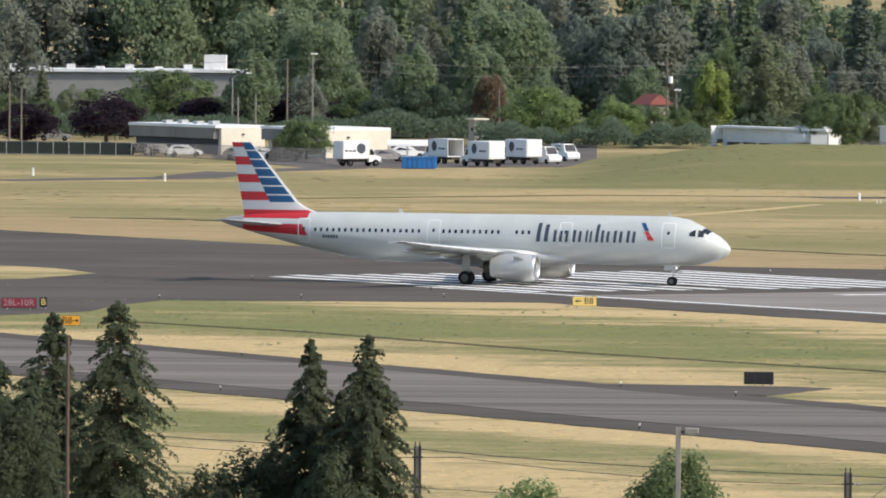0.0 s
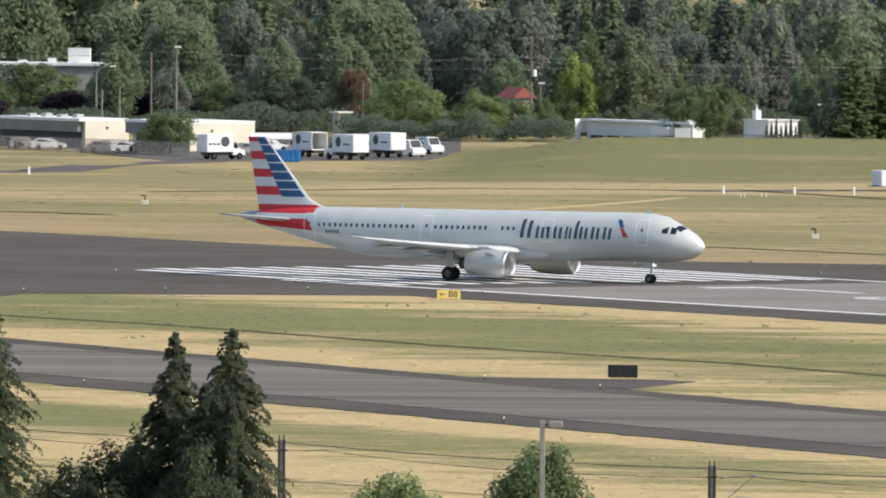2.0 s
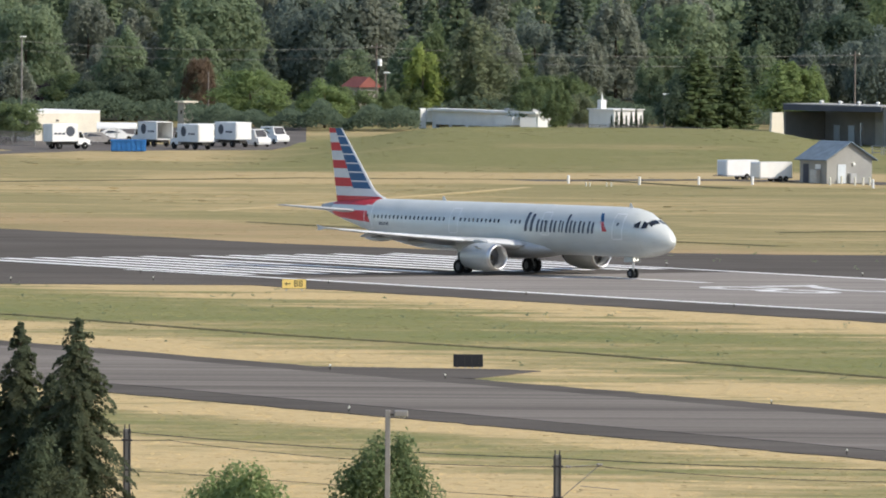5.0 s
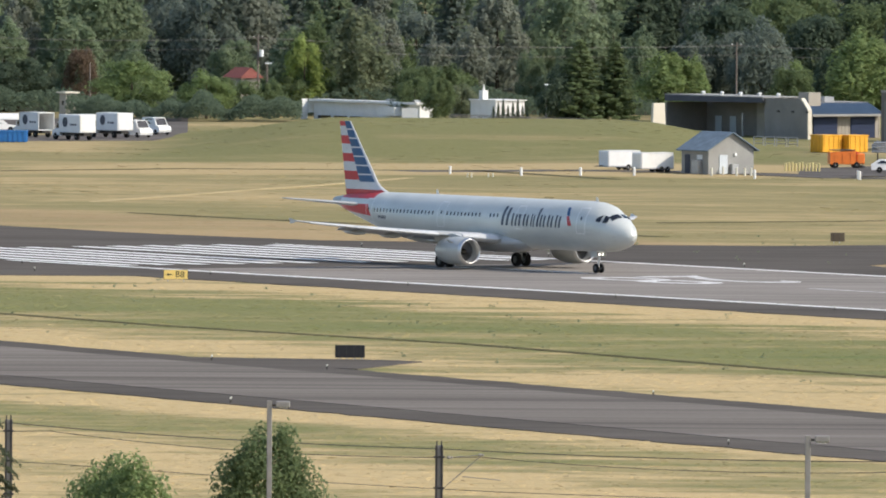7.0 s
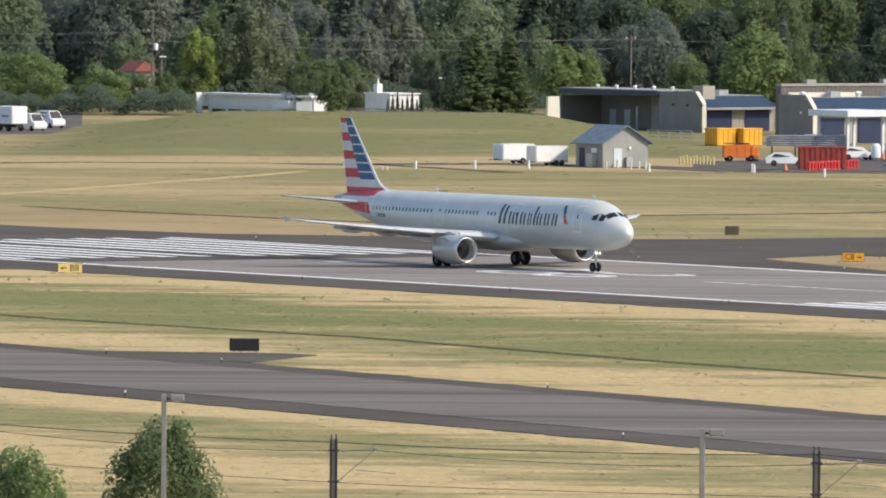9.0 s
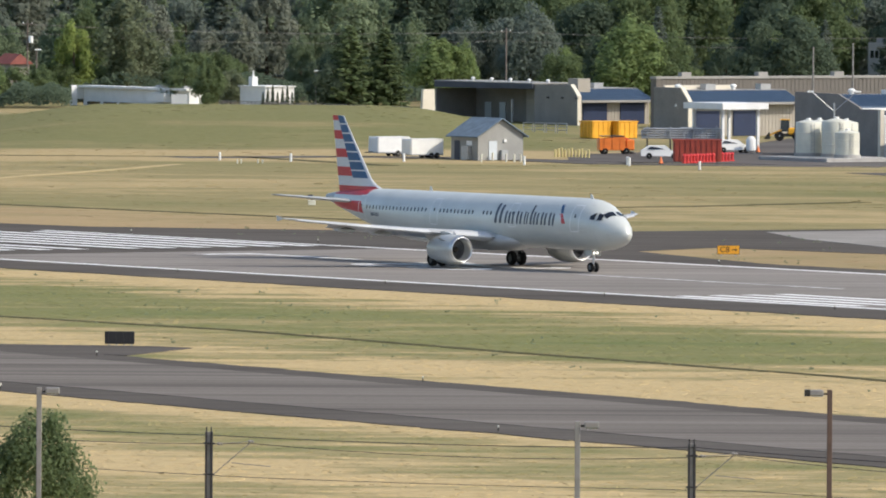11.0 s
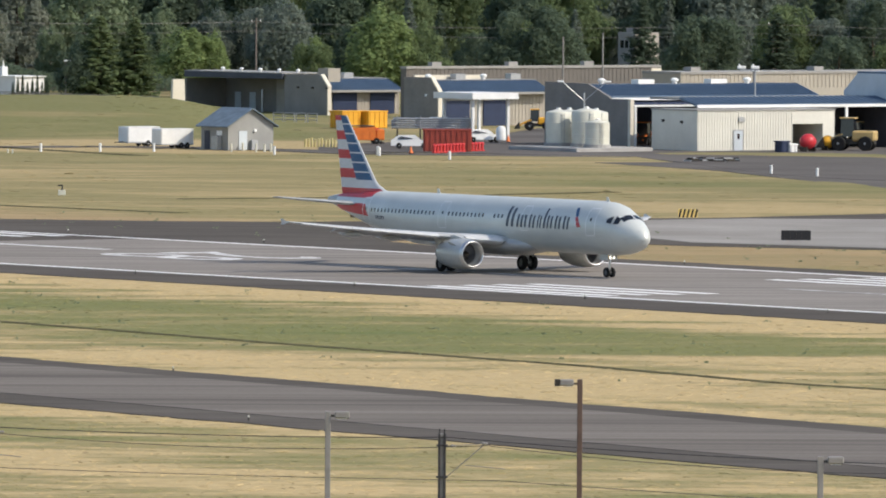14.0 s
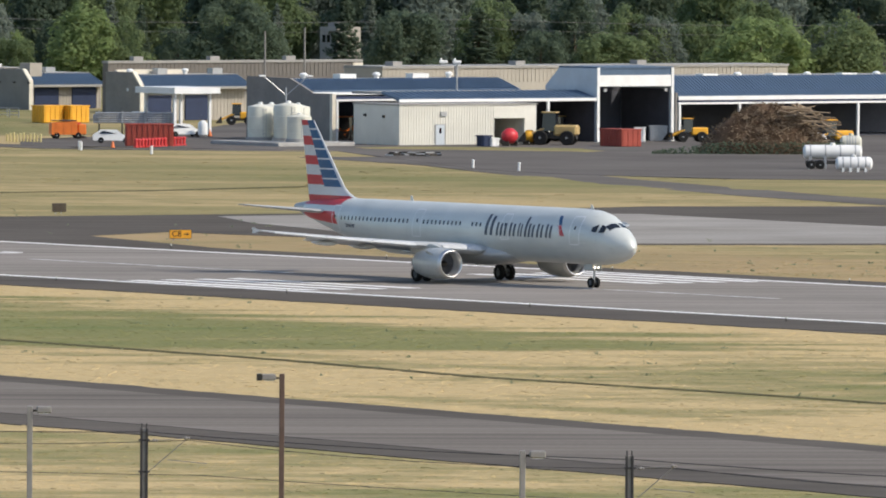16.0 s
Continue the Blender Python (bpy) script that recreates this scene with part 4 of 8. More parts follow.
def tree(x, y, height, width, shape, leaf, k, near="before the far woods", group=""):
    cd, td = tree_kind(shape, leaf, k)
    base = {"broad": 9.5, "tall": 5.6, "conifer": 6.4}[shape]
    words = WORDS[leaf] + {"broad": " tree with a rounded crown ", "tall": " tree with a narrow crown ", "conifer": " conifer with tiered boughs "}[shape]
    t = thing("conifer" if shape == "conifer" else "tree", pose(x, y, ground_height(x, y), 0, 0, (k * 67 + x * 13) % 360), words + near, "tree", group)
    t.scale = (width / base, width / base, height / 12)
    for nm, data in (("trunk", td), ("crown", cd)):
        o = new(nm, data)
        o.parent = t
    return t


# single trees: x, y, height, width, shape, leaf
for n, (x, y, hh, ww, sh, lf) in enumerate([
    (-125.1, 1662, 5.8, 8.9, "broad", "purple"),
    (-114.6, 1662, 6.7, 10.4, "broad", "purple"),
    (-104.8, 1725, 5.7, 10.0, "broad", "purple"),
    (-97.7, 1728, 6.3, 10.8, "broad", "purple"),
    (-88.9, 1752, 4.9, 6.2, "broad", "purple"),
    (-83.4, 1568, 5.6, 7.3, "broad", "green"),
    (-58.3, 1678, 8.4, 10.4, "broad", "bright"),
    (-48.3, 1674, 6.5, 7.1, "broad", "bright"),
    (-130.7, 1766, 8.5, 4.9, "conifer", "grey"),
    (-113.7, 1773, 9.1, 13.4, "broad", "green"),
    (-124.4, 1735, 6.6, 5.4, "broad", "grey"),
    (-80.1, 1714, 6.1, 8.4, "broad", "dark"),
    (-74.9, 1715, 8.0, 9.1, "broad", "dark"),
    (-70.3, 1754, 7.1, 5.5, "broad", "grey"),
    (-45.9, 1746, 3.9, 6.2, "broad", "green"),
    (-41.6, 1727, 5.0, 6.9, "broad", "green"),
    (-55.2, 1821, 13.1, 12.1, "broad", "green"),
    (-42.7, 1858, 13.2, 10.7, "tall", "bright"),
    (-33.3, 1816, 5.2, 8.1, "broad", "grey"),
    (-27.7, 1818, 4.4, 8.9, "broad", "green"),
    (-23.9, 1775, 10.6, 5.5, "tall", "green"),
    (-18.5, 1715, 6.5, 5.7, "tall", "green"),
    (-20.5, 1723, 3.3, 4.6, "broad", "green"),
    (-66.5, 1716, 9.6, 4.6, "broad", "brown"),
    (-109.4, 1905, 14.4, 10.2, "conifer", "dark"),
    (-96.6, 1837, 15.9, 13.1, "tall", "grey"),
    (-89.3, 1840, 16.8, 12.3, "broad", "green"),
    (-82.1, 1843, 17.6, 10.6, "tall", "grey"),
    (-73.2, 1846, 15.2, 4.9, "conifer", "dark"),
    (-15.1, 1717, 6.1, 5.3, "tall", "green"),
    (-85.2, 1740, 6.8, 7.7, "broad", "green"),
    (-139.5, 1821, 7.7, 6.5, "broad", "green"),
    (0.8, 1625, 11.5, 9.4, "conifer", "green"),
    (5.3, 1627, 11.1, 8.3, "conifer", "green"),
    (-2.1, 1625, 7.8, 5.8, "broad", "dark"),
    (12.0, 1677, 10.0, 8.2, "tall", "bright"),
    (15.7, 1678, 8.9, 4.5, "tall", "bright"),
    (-16.6, 1706, 7.0, 4.5, "tall", "green"),
    (-19.7, 1709, 7.3, 7.6, "broad", "green"),
    (-22.9, 1724, 6.7, 8.4, "broad", "green"),
    (-28.8, 1714, 5.9, 9.1, "broad", "grey"),
    (-34.1, 1709, 5.5, 8.3, "broad", "green"),
    (-37.7, 1700, 6.0, 6.8, "broad", "green"),
    (24.8, 1740, 8.5, 4.6, "tall", "bright"),
    (29.4, 1741, 8.1, 5.4, "broad", "bright"),
    (39.2, 1765, 11.4, 7.1, "tall", "bright"),
    (-35.1, 1720, 13.7, 6.1, "broad", "green"),
    (-28.6, 1702, 15.5, 9.1, "tall", "grey"),
    (36.6, 1620, 12.9, 9.4, "tall", "bright"),
    (41.7, 1621, 10.8, 7.2, "broad", "green"),
    (27.9, 1618, 9.0, 6.5, "broad", "green"),
    (124.7, 1641, 12.1, 13.9, "broad", "bright"),
    (135.9, 1644, 11.7, 11.7, "broad", "green"),
    (104.7, 1637, 9.8, 10.9, "broad", "green"),
    (95.8, 1634, 10.2, 8.0, "broad", "dark"),
    (56.2, 1625, 14.4, 12.3, "broad", "dark"),
    (78.1, 1630, 13.0, 10.9, "broad", "dark"),
    (87.7, 1632, 12.3, 8.7, "conifer", "dark"),
    (-36.0, 1700, 10.9, 5.9, "tall", "lime"),
    (-46.6, 1688, 5.9, 5.0, "broad", "green"),
    (-43.4, 1686, 5.4, 5.0, "broad", "green"),
    (-40.2, 1688, 5.2, 4.0, "broad", "green"),
    (-17.4, 1641, 7.1, 4.4, "tall", "green"),
    (-20.7, 1658, 6.6, 5.2, "broad", "green"),
    (-14.5, 1645, 5.4, 4.2, "tall", "grey"),
]):
    tree(x, y, hh, ww, sh, lf, n % 3)

# the woods behind: conifers and leafy trees in loose rows, rising beyond one another
rng = random.Random(5)
# most of these rows take the leaf colours with haze painted in
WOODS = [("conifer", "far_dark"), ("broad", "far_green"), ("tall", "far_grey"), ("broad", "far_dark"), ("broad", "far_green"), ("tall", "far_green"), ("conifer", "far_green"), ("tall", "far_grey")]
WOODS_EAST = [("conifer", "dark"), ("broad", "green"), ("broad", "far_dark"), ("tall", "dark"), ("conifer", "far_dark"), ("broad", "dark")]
for row, (y0, step, h0, h1) in enumerate([(1735, 6.5, 9, 14), (1785, 6.5, 15, 20), (1840, 7, 18, 23), (1905, 8, 21, 26)]):
    x = -150.0 - row * 8
    while x < 165 + row * 8:
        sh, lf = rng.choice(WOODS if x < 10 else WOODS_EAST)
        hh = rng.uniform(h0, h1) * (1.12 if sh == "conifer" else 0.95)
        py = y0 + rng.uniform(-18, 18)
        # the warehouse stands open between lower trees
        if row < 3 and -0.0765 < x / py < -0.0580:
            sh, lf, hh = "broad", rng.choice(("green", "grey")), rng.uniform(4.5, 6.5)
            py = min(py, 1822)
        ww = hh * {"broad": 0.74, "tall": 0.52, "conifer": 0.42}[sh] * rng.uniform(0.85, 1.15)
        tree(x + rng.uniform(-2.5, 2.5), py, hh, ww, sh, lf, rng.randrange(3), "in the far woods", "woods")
        x += step * rng.uniform(0.75, 1.3)

# hedge and scrub at the woods' foot
srng = np.random.default_rng(3)
n = 16000
sx = srng.uniform(-140, 20, n)
sy = srng.uniform(1690, 1712, n)
hh = 2.0 + 2.2 * np.array([noise.noise((float(x) * 0.12, 3.0, 0.0)) for x in sx]) + 1.0
pts = np.stack([sx, sy, np.clip(hh, 0.8, 5) * srng.uniform(0.05, 1, n) ** 0.6], axis=1)
scrub = part("scrub", leaves(pts, np.tile((0.1, -0.5, 0.8), (n, 1)), 0.3, srng), LEAF["dark"], fix=False)
tagged(scrub, "mid-green scrub and bushes at the foot of the woods", "bushes", kind="stuff")

n = 9000
sx = srng.uniform(-66, -35.5, n)
sy = srng.uniform(1652, 1668, n)
hh = np.clip(2.6 + 3.2 * np.array([noise.noise((float(x) * 0.3, 9.0, 0.0)) for x in sx]), 1.3, 4.8)
pts = np.stack([sx, sy, hh * srng.uniform(0.05, 1, n) ** 0.6], axis=1)
hedge = part("scrub", sprays(pts, np.tile((0.2, -0.5, 0.8), (n, 1)), 0.22, srng), LEAF["dark"], fix=False)
tagged(hedge, "dark green shrubs behind the parked trucks", "bushes", kind="stuff")

# ---------- buildings; local x runs along the runway, y across it ----------
M_CREAM = painted("cream_painted_wall", (0.74, 0.68, 0.56), 0.8, 0, 0.06, 0.3)
# block grey that also carries the shade of side walls and office fascia
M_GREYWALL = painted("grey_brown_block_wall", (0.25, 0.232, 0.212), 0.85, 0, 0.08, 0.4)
M_WHITEWALL = painted("off_white_metal_cladding", (0.72, 0.70, 0.62), 0.55, 0, 0.05, 0.4)
M_WHITE = painted("white_paint", (0.80, 0.80, 0.78), 0.5, 0, 0.05, 0.6)
M_BLUEROOF = painted("blue_standing_seam_roof", (0.082, 0.130, 0.200), 0.5, 0.1, 0.08, 0.4)
M_BLUEDOOR = painted("dark_blue_door_paint", (0.022, 0.036, 0.085), 0.5, 0, 0.08, 0.6)
M_LIGHTBLUE = painted("grey_blue_cladding", (0.52, 0.57, 0.61), 0.5, 0, 0.06, 0.4)
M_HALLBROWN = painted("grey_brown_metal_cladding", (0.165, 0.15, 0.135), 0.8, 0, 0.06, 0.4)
# interior shade put into the base colour
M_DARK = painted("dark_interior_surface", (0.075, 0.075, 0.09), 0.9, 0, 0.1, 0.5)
M_TAUPE = painted("taupe_metal_cladding", (0.40, 0.365, 0.31), 0.75, 0, 0.06, 0.4)
# dark slate; inside open bays this colour stands in for their shade
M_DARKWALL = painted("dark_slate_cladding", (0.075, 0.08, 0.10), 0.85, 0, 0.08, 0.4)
M_ROOFGREY = painted("grey_roofing", (0.33, 0.32, 0.30), 0.8, 0, 0.08, 0.3)
M_SHINGLE = painted("blue_grey_shingle", (0.15, 0.20, 0.25), 0.8, 0, 0.12, 1.2)
M_ORANGE = painted("orange_paint", (0.75, 0.19, 0.03), 0.5, 0, 0.08, 1.0)
M_YELLOW = painted("yellow_orange_paint", (0.80, 0.40, 0.03), 0.5, 0, 0.06, 1.0)
M_RUST = painted("rust_red_paint", (0.33, 0.06, 0.04), 0.6, 0, 0.1, 1.0)
M_TANK = painted("pale_tank_plastic", (0.62, 0.61, 0.52), 0.45, 0, 0.05, 1.0)
M_STEEL = painted("galvanised_steel", (0.42, 0.43, 0.44), 0.45, 0.6, 0.08, 2.0)
M_CONCRETEWALL = painted("grey_concrete", (0.38, 0.37, 0.35), 0.85, 0, 0.1, 0.6)
M_BINBLUE = painted("bright_blue_steel", (0.03, 0.17, 0.45), 0.5, 0, 0.08, 1.0)
M_SIGNYELLOW = painted("yellow_sign_face", (0.88, 0.66, 0.22), 0.5, 0, 0.04, 1.0)
M_SIGNRED = painted("dark_red_sign_face", (0.28, 0.035, 0.05), 0.5, 0, 0.06, 1.0)
M_BLACK = painted("black_board", (0.022, 0.022, 0.024), 0.7, 0, 0.1, 1.0)
M_WOODGREY = painted("weathered_wood_pole", (0.20, 0.165, 0.14), 0.85, 0, 0.12, 2.0)
M_REDROOF = painted("red_roof", (0.24, 0.075, 0.06), 0.8, 0, 0.1, 1.0)


def corner(x, y, z=0.0):
    """Pose of a building whose nearest corner stands at (x, y): walls run along -x and +y of it."""
    return Matrix.Translation((x, y, z)) @ RUN


def box_part(name, x0, x1, y0, y1, z0, z1, mat, parent, label="", taper=0.0):
    g = Mesh()
    g.box(((x0 + x1) / 2, (y0 + y1) / 2, (z0 + z1) / 2), (abs(x1 - x0), abs(y1 - y0), abs(z1 - z0)), taper=taper)
    return part(name, g, mat, parent, label)


def seams(parent, x, y0, y1, z0, z1, mat, step=0.9, d=0.05, name="rib"):
    """Upright ribs on a wall that faces +x; one shared mesh."""
    first = None
    y = y0 + step / 2
    while y < y1:
        if first is None:
            g = Mesh()
            g.box((d / 2, 0, (z0 + z1) / 2), (d, 0.10, z1 - z0))
            first = part(name, g, mat, parent, at=pose(x, y, 0))
        else:
            again(first, parent, pose(x, y, 0))
        y += step


def awning(parent, x0, x1, y0, y1, z0, z1, mat, ribs=1.0):
    """Sloped blue roof that falls towards +x, with standing seams, and a white fascia."""
    g = Mesh()
    g.add([(x0, y0, z1), (x0, y1, z1), (x1, y1, z0), (x1, y0, z0), (x0, y0, z1 - 0.25), (x0, y1, z1 - 0.25), (x1, y1, z0 - 0.25), (x1, y0, z0 - 0.25)], [(0, 1, 2, 3), (7, 6, 5, 4), (0, 3, 7, 4), (3, 2, 6, 7), (2, 1, 5, 6), (1, 0, 4, 5)])
    r = part("roof", g, mat, parent, "blue standing-seam roof")
    first, y = None, y0 + 0.3
    while y < y1:
        if first is None:
            g = Mesh()
            g.add([(x0, -0.03, z1), (x0, 0.03, z1), (x1, 0.03, z0), (x1, -0.03, z0), (x0, -0.03, z1 + 0.09), (x0, 0.03, z1 + 0.09), (x1, 0.03, z0 + 0.09), (x1, -0.03, z0 + 0.09)], [(4, 5, 6, 7), (0, 4, 7, 3), (1, 2, 6, 5), (3, 7, 6, 2)])
            first = part("seam", g, mat, r, at=pose(0, y, 0), fix=False)
        else:
            again(first, r, pose(0, y, 0))
        y += ribs
    return r


def slab(g, prof, y0, y1, slot=0):
    """An outline of (x, z) drawn out from y0 to y1."""
    n = len(prof)
    return g.add([(x, y, z) for y in (y0, y1) for x, z in prof], [tuple(range(n)), tuple(range(2 * n - 1, n - 1, -1))] + [(k, n + k, n + (k + 1) % n, (k + 1) % n) for k in range(n)], slot)


def cut_wall(name, x0, y0, y1, H, run, drop, mat, parent):
    """A side wall with its upper front corner cut off along the roof's slope, and a pale trim along that edge."""
    g = Mesh()
    slab(g, [(x0, 0), (0, 0), (0, H - drop), (-run, H), (x0, H)], y0, y1)
    w = part(name, g, mat, parent)
    g = Mesh()
    slab(g, [(0.003, 0), (0.16, 0), (0.16, H - drop + 0.05), (-run + 0.1, H + 0.11), (-run - 0.06, H + 0.003), (0.003, H - drop)], y0 - 0.05, y1 - 0.1)
    part("corner_trim", g, M_CREAM, w, "pale edge trim")
    return w


def roof_fan(parent, x, y, z, r=0.4):
    """Round white ventilator on a curb."""
    g = Mesh()
    g.lathe([(0, r * 0.62), (r * 0.7, r * 0.62), (r * 0.75, r), (r * 1.15, r), (r * 1.5, r * 0.6), (r * 1.6, 0.02)], 14, "z", (x, y, z))
    part("roof_fan", g, M_WHITE, parent, "white round roof ventilator", smooth=40)


def office():
    for (x, y, L, W, H, lab) in ((-95.5, 1595.3, 21.9, 6.3, 3.75, "low cream office wing with a white roof edge"), (-81.5, 1579.2, 14.4, 9.3, 3.8, "low cream office wing with a plain sunlit end wall")):
        b = thing("office_building", corner(x, y), lab, "building", "low office wings")
        box_part("wall", -L, 0, 0, W, 0, H - 0.35, M_CREAM, b)
        box_part("roof", -L - 0.5, 0.02, -0.9, W, H - 0.35, H, M_WHITE, b, "white flat roof edge")
        box_part("fascia", -L - 0.4, -0.6, -0.8, -0.03, H - 1.7, H - 0.36, M_GREYWALL, b)
        n = int(L / 3.2)
        for k in range(n):
            box_part("window", -L + 1.0 + k * 3.2, -L + 3.6 + k * 3.2, -0.06, 0.05, 0.9, 2.0, M_GLASS_DARK, b)
        if L > 18:
            # dark sheet over wall and windows paints the shade under the overhang
            box_part("shaded_wall", -L + 0.1, -0.7, -0.09, -0.062, 0.05, H - 1.7, M_DARKWALL, b, "dark sheet standing in for the shade beneath the fascia")
            for k in range(4):
                box_part("roof_vent", -L + 3 + k * 4, -L + 4.2 + k * 4, 2, 3, H, H + 0.35 + 0.1 * (k % 2), M_STEEL, b)
        else:
            box_part("door", -0.01, 0.06, 1.0, 2.2, 0.05, 2.1, M_GREYWALL, b)
        box_part("wall_lamp", 0.0, 0.15, 3.0, 3.3, 2.5, 2.7, M_DARKMETAL, b)


office()


def white_hall():
    x, y = (-20.0, 1653.4)
    b = thing("white_hall", corner(x, y, 0.0), "low white hall behind the grassy berm", "building")
    box_part("wall", -26, 0, 0, 2, 0, 2.4, M_WHITE, b)
    box_part("roof", -26.4, 0.3, -0.6, 2, 2.4, 2.7, M_WHITE, b, "white flat roof edge")
    g = Mesh()
    slab(g, [(-26.9, 0), (-26.6, 0), (-26.6, 2.7), (-26.9, 2.7)], -1.5, -0.62)
    slab(g, [(-26.6, 0.9), (-26.45, 0.9), (-26.45, 2.39), (-26.6, 2.39)], -0.6, 0.5)
    part("end_wall", g, M_WHITE, b, "white lit end wall")
    for k in range(6):
        box_part("window", -25 + k * 4, -21.8 + k * 4, -0.05, 0.05, 0.2, 0.6, M_GLASS_DARK, b)
    box_part("porch", -8, -4, -1.4, -0.02, 0.9, 2.0, M_WHITE, b)
    for k in range(3):
        box_part("roof_vent", -9 + k * 3, -8 + k * 3, 0.5, 1.4, 2.7, 3.0, M_STEEL, b)
    sx, sy = (-21.0, 1631.1)
    s = thing("sign_board", pose(sx, sy, ground_height(sx, sy), 0, 0, -10), "blank white sign board on one post", "sign")
    box_part("board", -1.0, 1.0, -0.08, 0.08, 1.0, 2.3, M_WHITE, s)
    box_part("post", -0.15, 0.15, -0.07, 0.07, -0.2, 1.0, M_WHITE, s)


white_hall()


def works():
    """Saw-tooth row of works buildings: deep grey side walls with their shade in the colour, lit fronts under blue
    roofs, a tall open hangar.
    """
    # open shelter with a dark bay
    x, y = (28.8, 1565.3)
    b = thing("open_shelter", corner(x, y), "grey works building with a deep open bay", "building")
    L, H = 31.5, 5.0
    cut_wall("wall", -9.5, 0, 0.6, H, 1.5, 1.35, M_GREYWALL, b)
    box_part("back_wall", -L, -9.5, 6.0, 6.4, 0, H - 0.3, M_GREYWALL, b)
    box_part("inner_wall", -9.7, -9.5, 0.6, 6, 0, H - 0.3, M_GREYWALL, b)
    g = Mesh()
    slab(g, [(-L, H - 0.75), (-9.5, H - 0.62), (-9.5, H - 0.003), (-L, H - 0.003)], -0.3, -0.08)
    part("top_fascia", g, M_DARKWALL, b)
    box_part("end_wall", -L - 0.3, -L, 0, 6.4, 0, H - 0.9, M_GREYWALL, b)
    box_part("roof", -L, -9.5, -0.3, 6.4, H, H + 0.12, M_ROOFGREY, b)
    # ceiling coloured dark for the shade inside the bay
    box_part("ceiling", -L, -9.5, -0.05, 6, H - 0.3, H - 0.12, M_DARKWALL, b)
    for k in range(2):
        box_part("door_panel", -29.4 + 3.3 * k, -28.1 + 3.3 * k, 5.9, 5.99, 0, 2.4, M_LIGHTBLUE, b, "pale blue-grey door leaf")
    box_part("post", -14.6, -14.4, 0.0, 0.2, 0, 3.0, M_STEEL, b)
    for k in range(3):
        box_part("wall_lamp", -6.6 + 3.2 * k, -6.2 + 3.2 * k, -0.16, 0.0, 3.3, 3.5, M_DARKMETAL, b)
    for k in range(5):
        roof_fan(b, -27 + 4.2 * k, 2.5, H + 0.12, 0.28)
    box_part("roof_unit", -5.6, -3.4, 2.4, 4.2, H - 0.9, H + 0.75, M_TAUPE, b, "tan rooftop air unit")
    e = thing("screen_wall", corner(x, y) @ pose(-25.2, -5.4, 0), "free-standing cream end wall beside the open bay", "wall")
    g = Mesh()
    g.box((0, 0, 2.05), (0.5, 2.0, 4.1), taper=0.16)
    part("panel", g, M_CREAM, e)
    for (x, y, W, D, H, gap, lab) in ((41.0, 1509.6, 16.4, 7.3, 5.75, 7.2, "cream works building with blue roof and roller doors"), (28.9, 1571.9, 11.4, 12, 4.75, 0, "cream works building with blue doors beside the shelter")):
        b = thing("works_building", corner(x, y), lab, "building", "works buildings")
        # front wall stands back from the side wing
        if gap:
            # wing painted darker than the front wall, for its shaded side
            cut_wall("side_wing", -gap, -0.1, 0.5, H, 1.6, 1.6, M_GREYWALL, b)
            box_part("wall_lamp", -2.6, -2.3, -0.24, -0.1, 3.5, 3.8, M_WHITE, b)
        box_part("wall", -D, -0.9, 0.5, W, 0, H - 1.78, M_TAUPE, b)
        awning(b, -3.4, 0.2, 0.5, W, H - 1.75, H - 0.4, M_BLUEROOF, 0.45)
        box_part("gutter", 0.2, 0.32, 0.5, W, H - 2.0, H - 1.72, M_ROOFGREY, b)
        box_part("upper_wall", -D, -3.4, 0.5, W, H - 1.78, H - 0.3, M_ROOFGREY, b)
        box_part("roof_parapet", -6.2, -5.9, 0.6, W * 0.62, H - 0.3, H + 0.22, M_CREAM, b, "cream roof parapet")
        seams(b, -0.9, 0.5, W, 0, H - 2.05, M_TAUPE, 0.5, 0.05)
        k = 1.4
        while k + 4 < W:
            d = box_part("roller_door", -0.92, -0.78, k, k + 3.6, 0, min(3.0, H - 2.1), M_BLUEDOOR, b, "dark blue roller door")
            for j in range(4):
                box_part("slat", -0.78, -0.75, k + 0.05, k + 3.55, 0.1 + 0.6 * j, 0.62 + 0.6 * j, M_BLUEDOOR, d)
            k += 5.6
        for j in range(int(W / 4)):
            if j % 2:
                box_part("roof_vent", -5.6, -4.4, 1.5 + 4 * j, 2.9 + 4 * j, H - 0.3, H + 0.35, M_STEEL, b)
            else:
                roof_fan(b, -4.6, 1.6 + 4 * j, H - 0.3, 0.42)
    # long open front with white fascias
    for (x, y, W, H, lab) in ((59.8, 1408.1, 28.6, 7.2, "open vehicle shed with blue roof and white fascia"), (99.7, 1435.1, 44, 7.0, "long open vehicle shed with blue roof and white fascia")):
        b = thing("vehicle_shed", corner(x, y), lab, "building", "open vehicle sheds")
        # back wall and floor are coloured dark to paint the shed's inner shade
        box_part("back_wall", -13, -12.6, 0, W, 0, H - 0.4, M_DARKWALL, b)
        # darker grey here paints the side wall's shade
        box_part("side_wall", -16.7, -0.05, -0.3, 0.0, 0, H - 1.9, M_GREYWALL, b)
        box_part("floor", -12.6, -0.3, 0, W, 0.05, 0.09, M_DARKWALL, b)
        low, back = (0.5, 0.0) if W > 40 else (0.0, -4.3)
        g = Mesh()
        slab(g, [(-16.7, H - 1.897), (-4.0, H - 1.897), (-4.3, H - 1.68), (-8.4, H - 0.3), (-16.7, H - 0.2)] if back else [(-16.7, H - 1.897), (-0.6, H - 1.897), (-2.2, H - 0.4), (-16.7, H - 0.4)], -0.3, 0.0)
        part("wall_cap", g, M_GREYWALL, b)
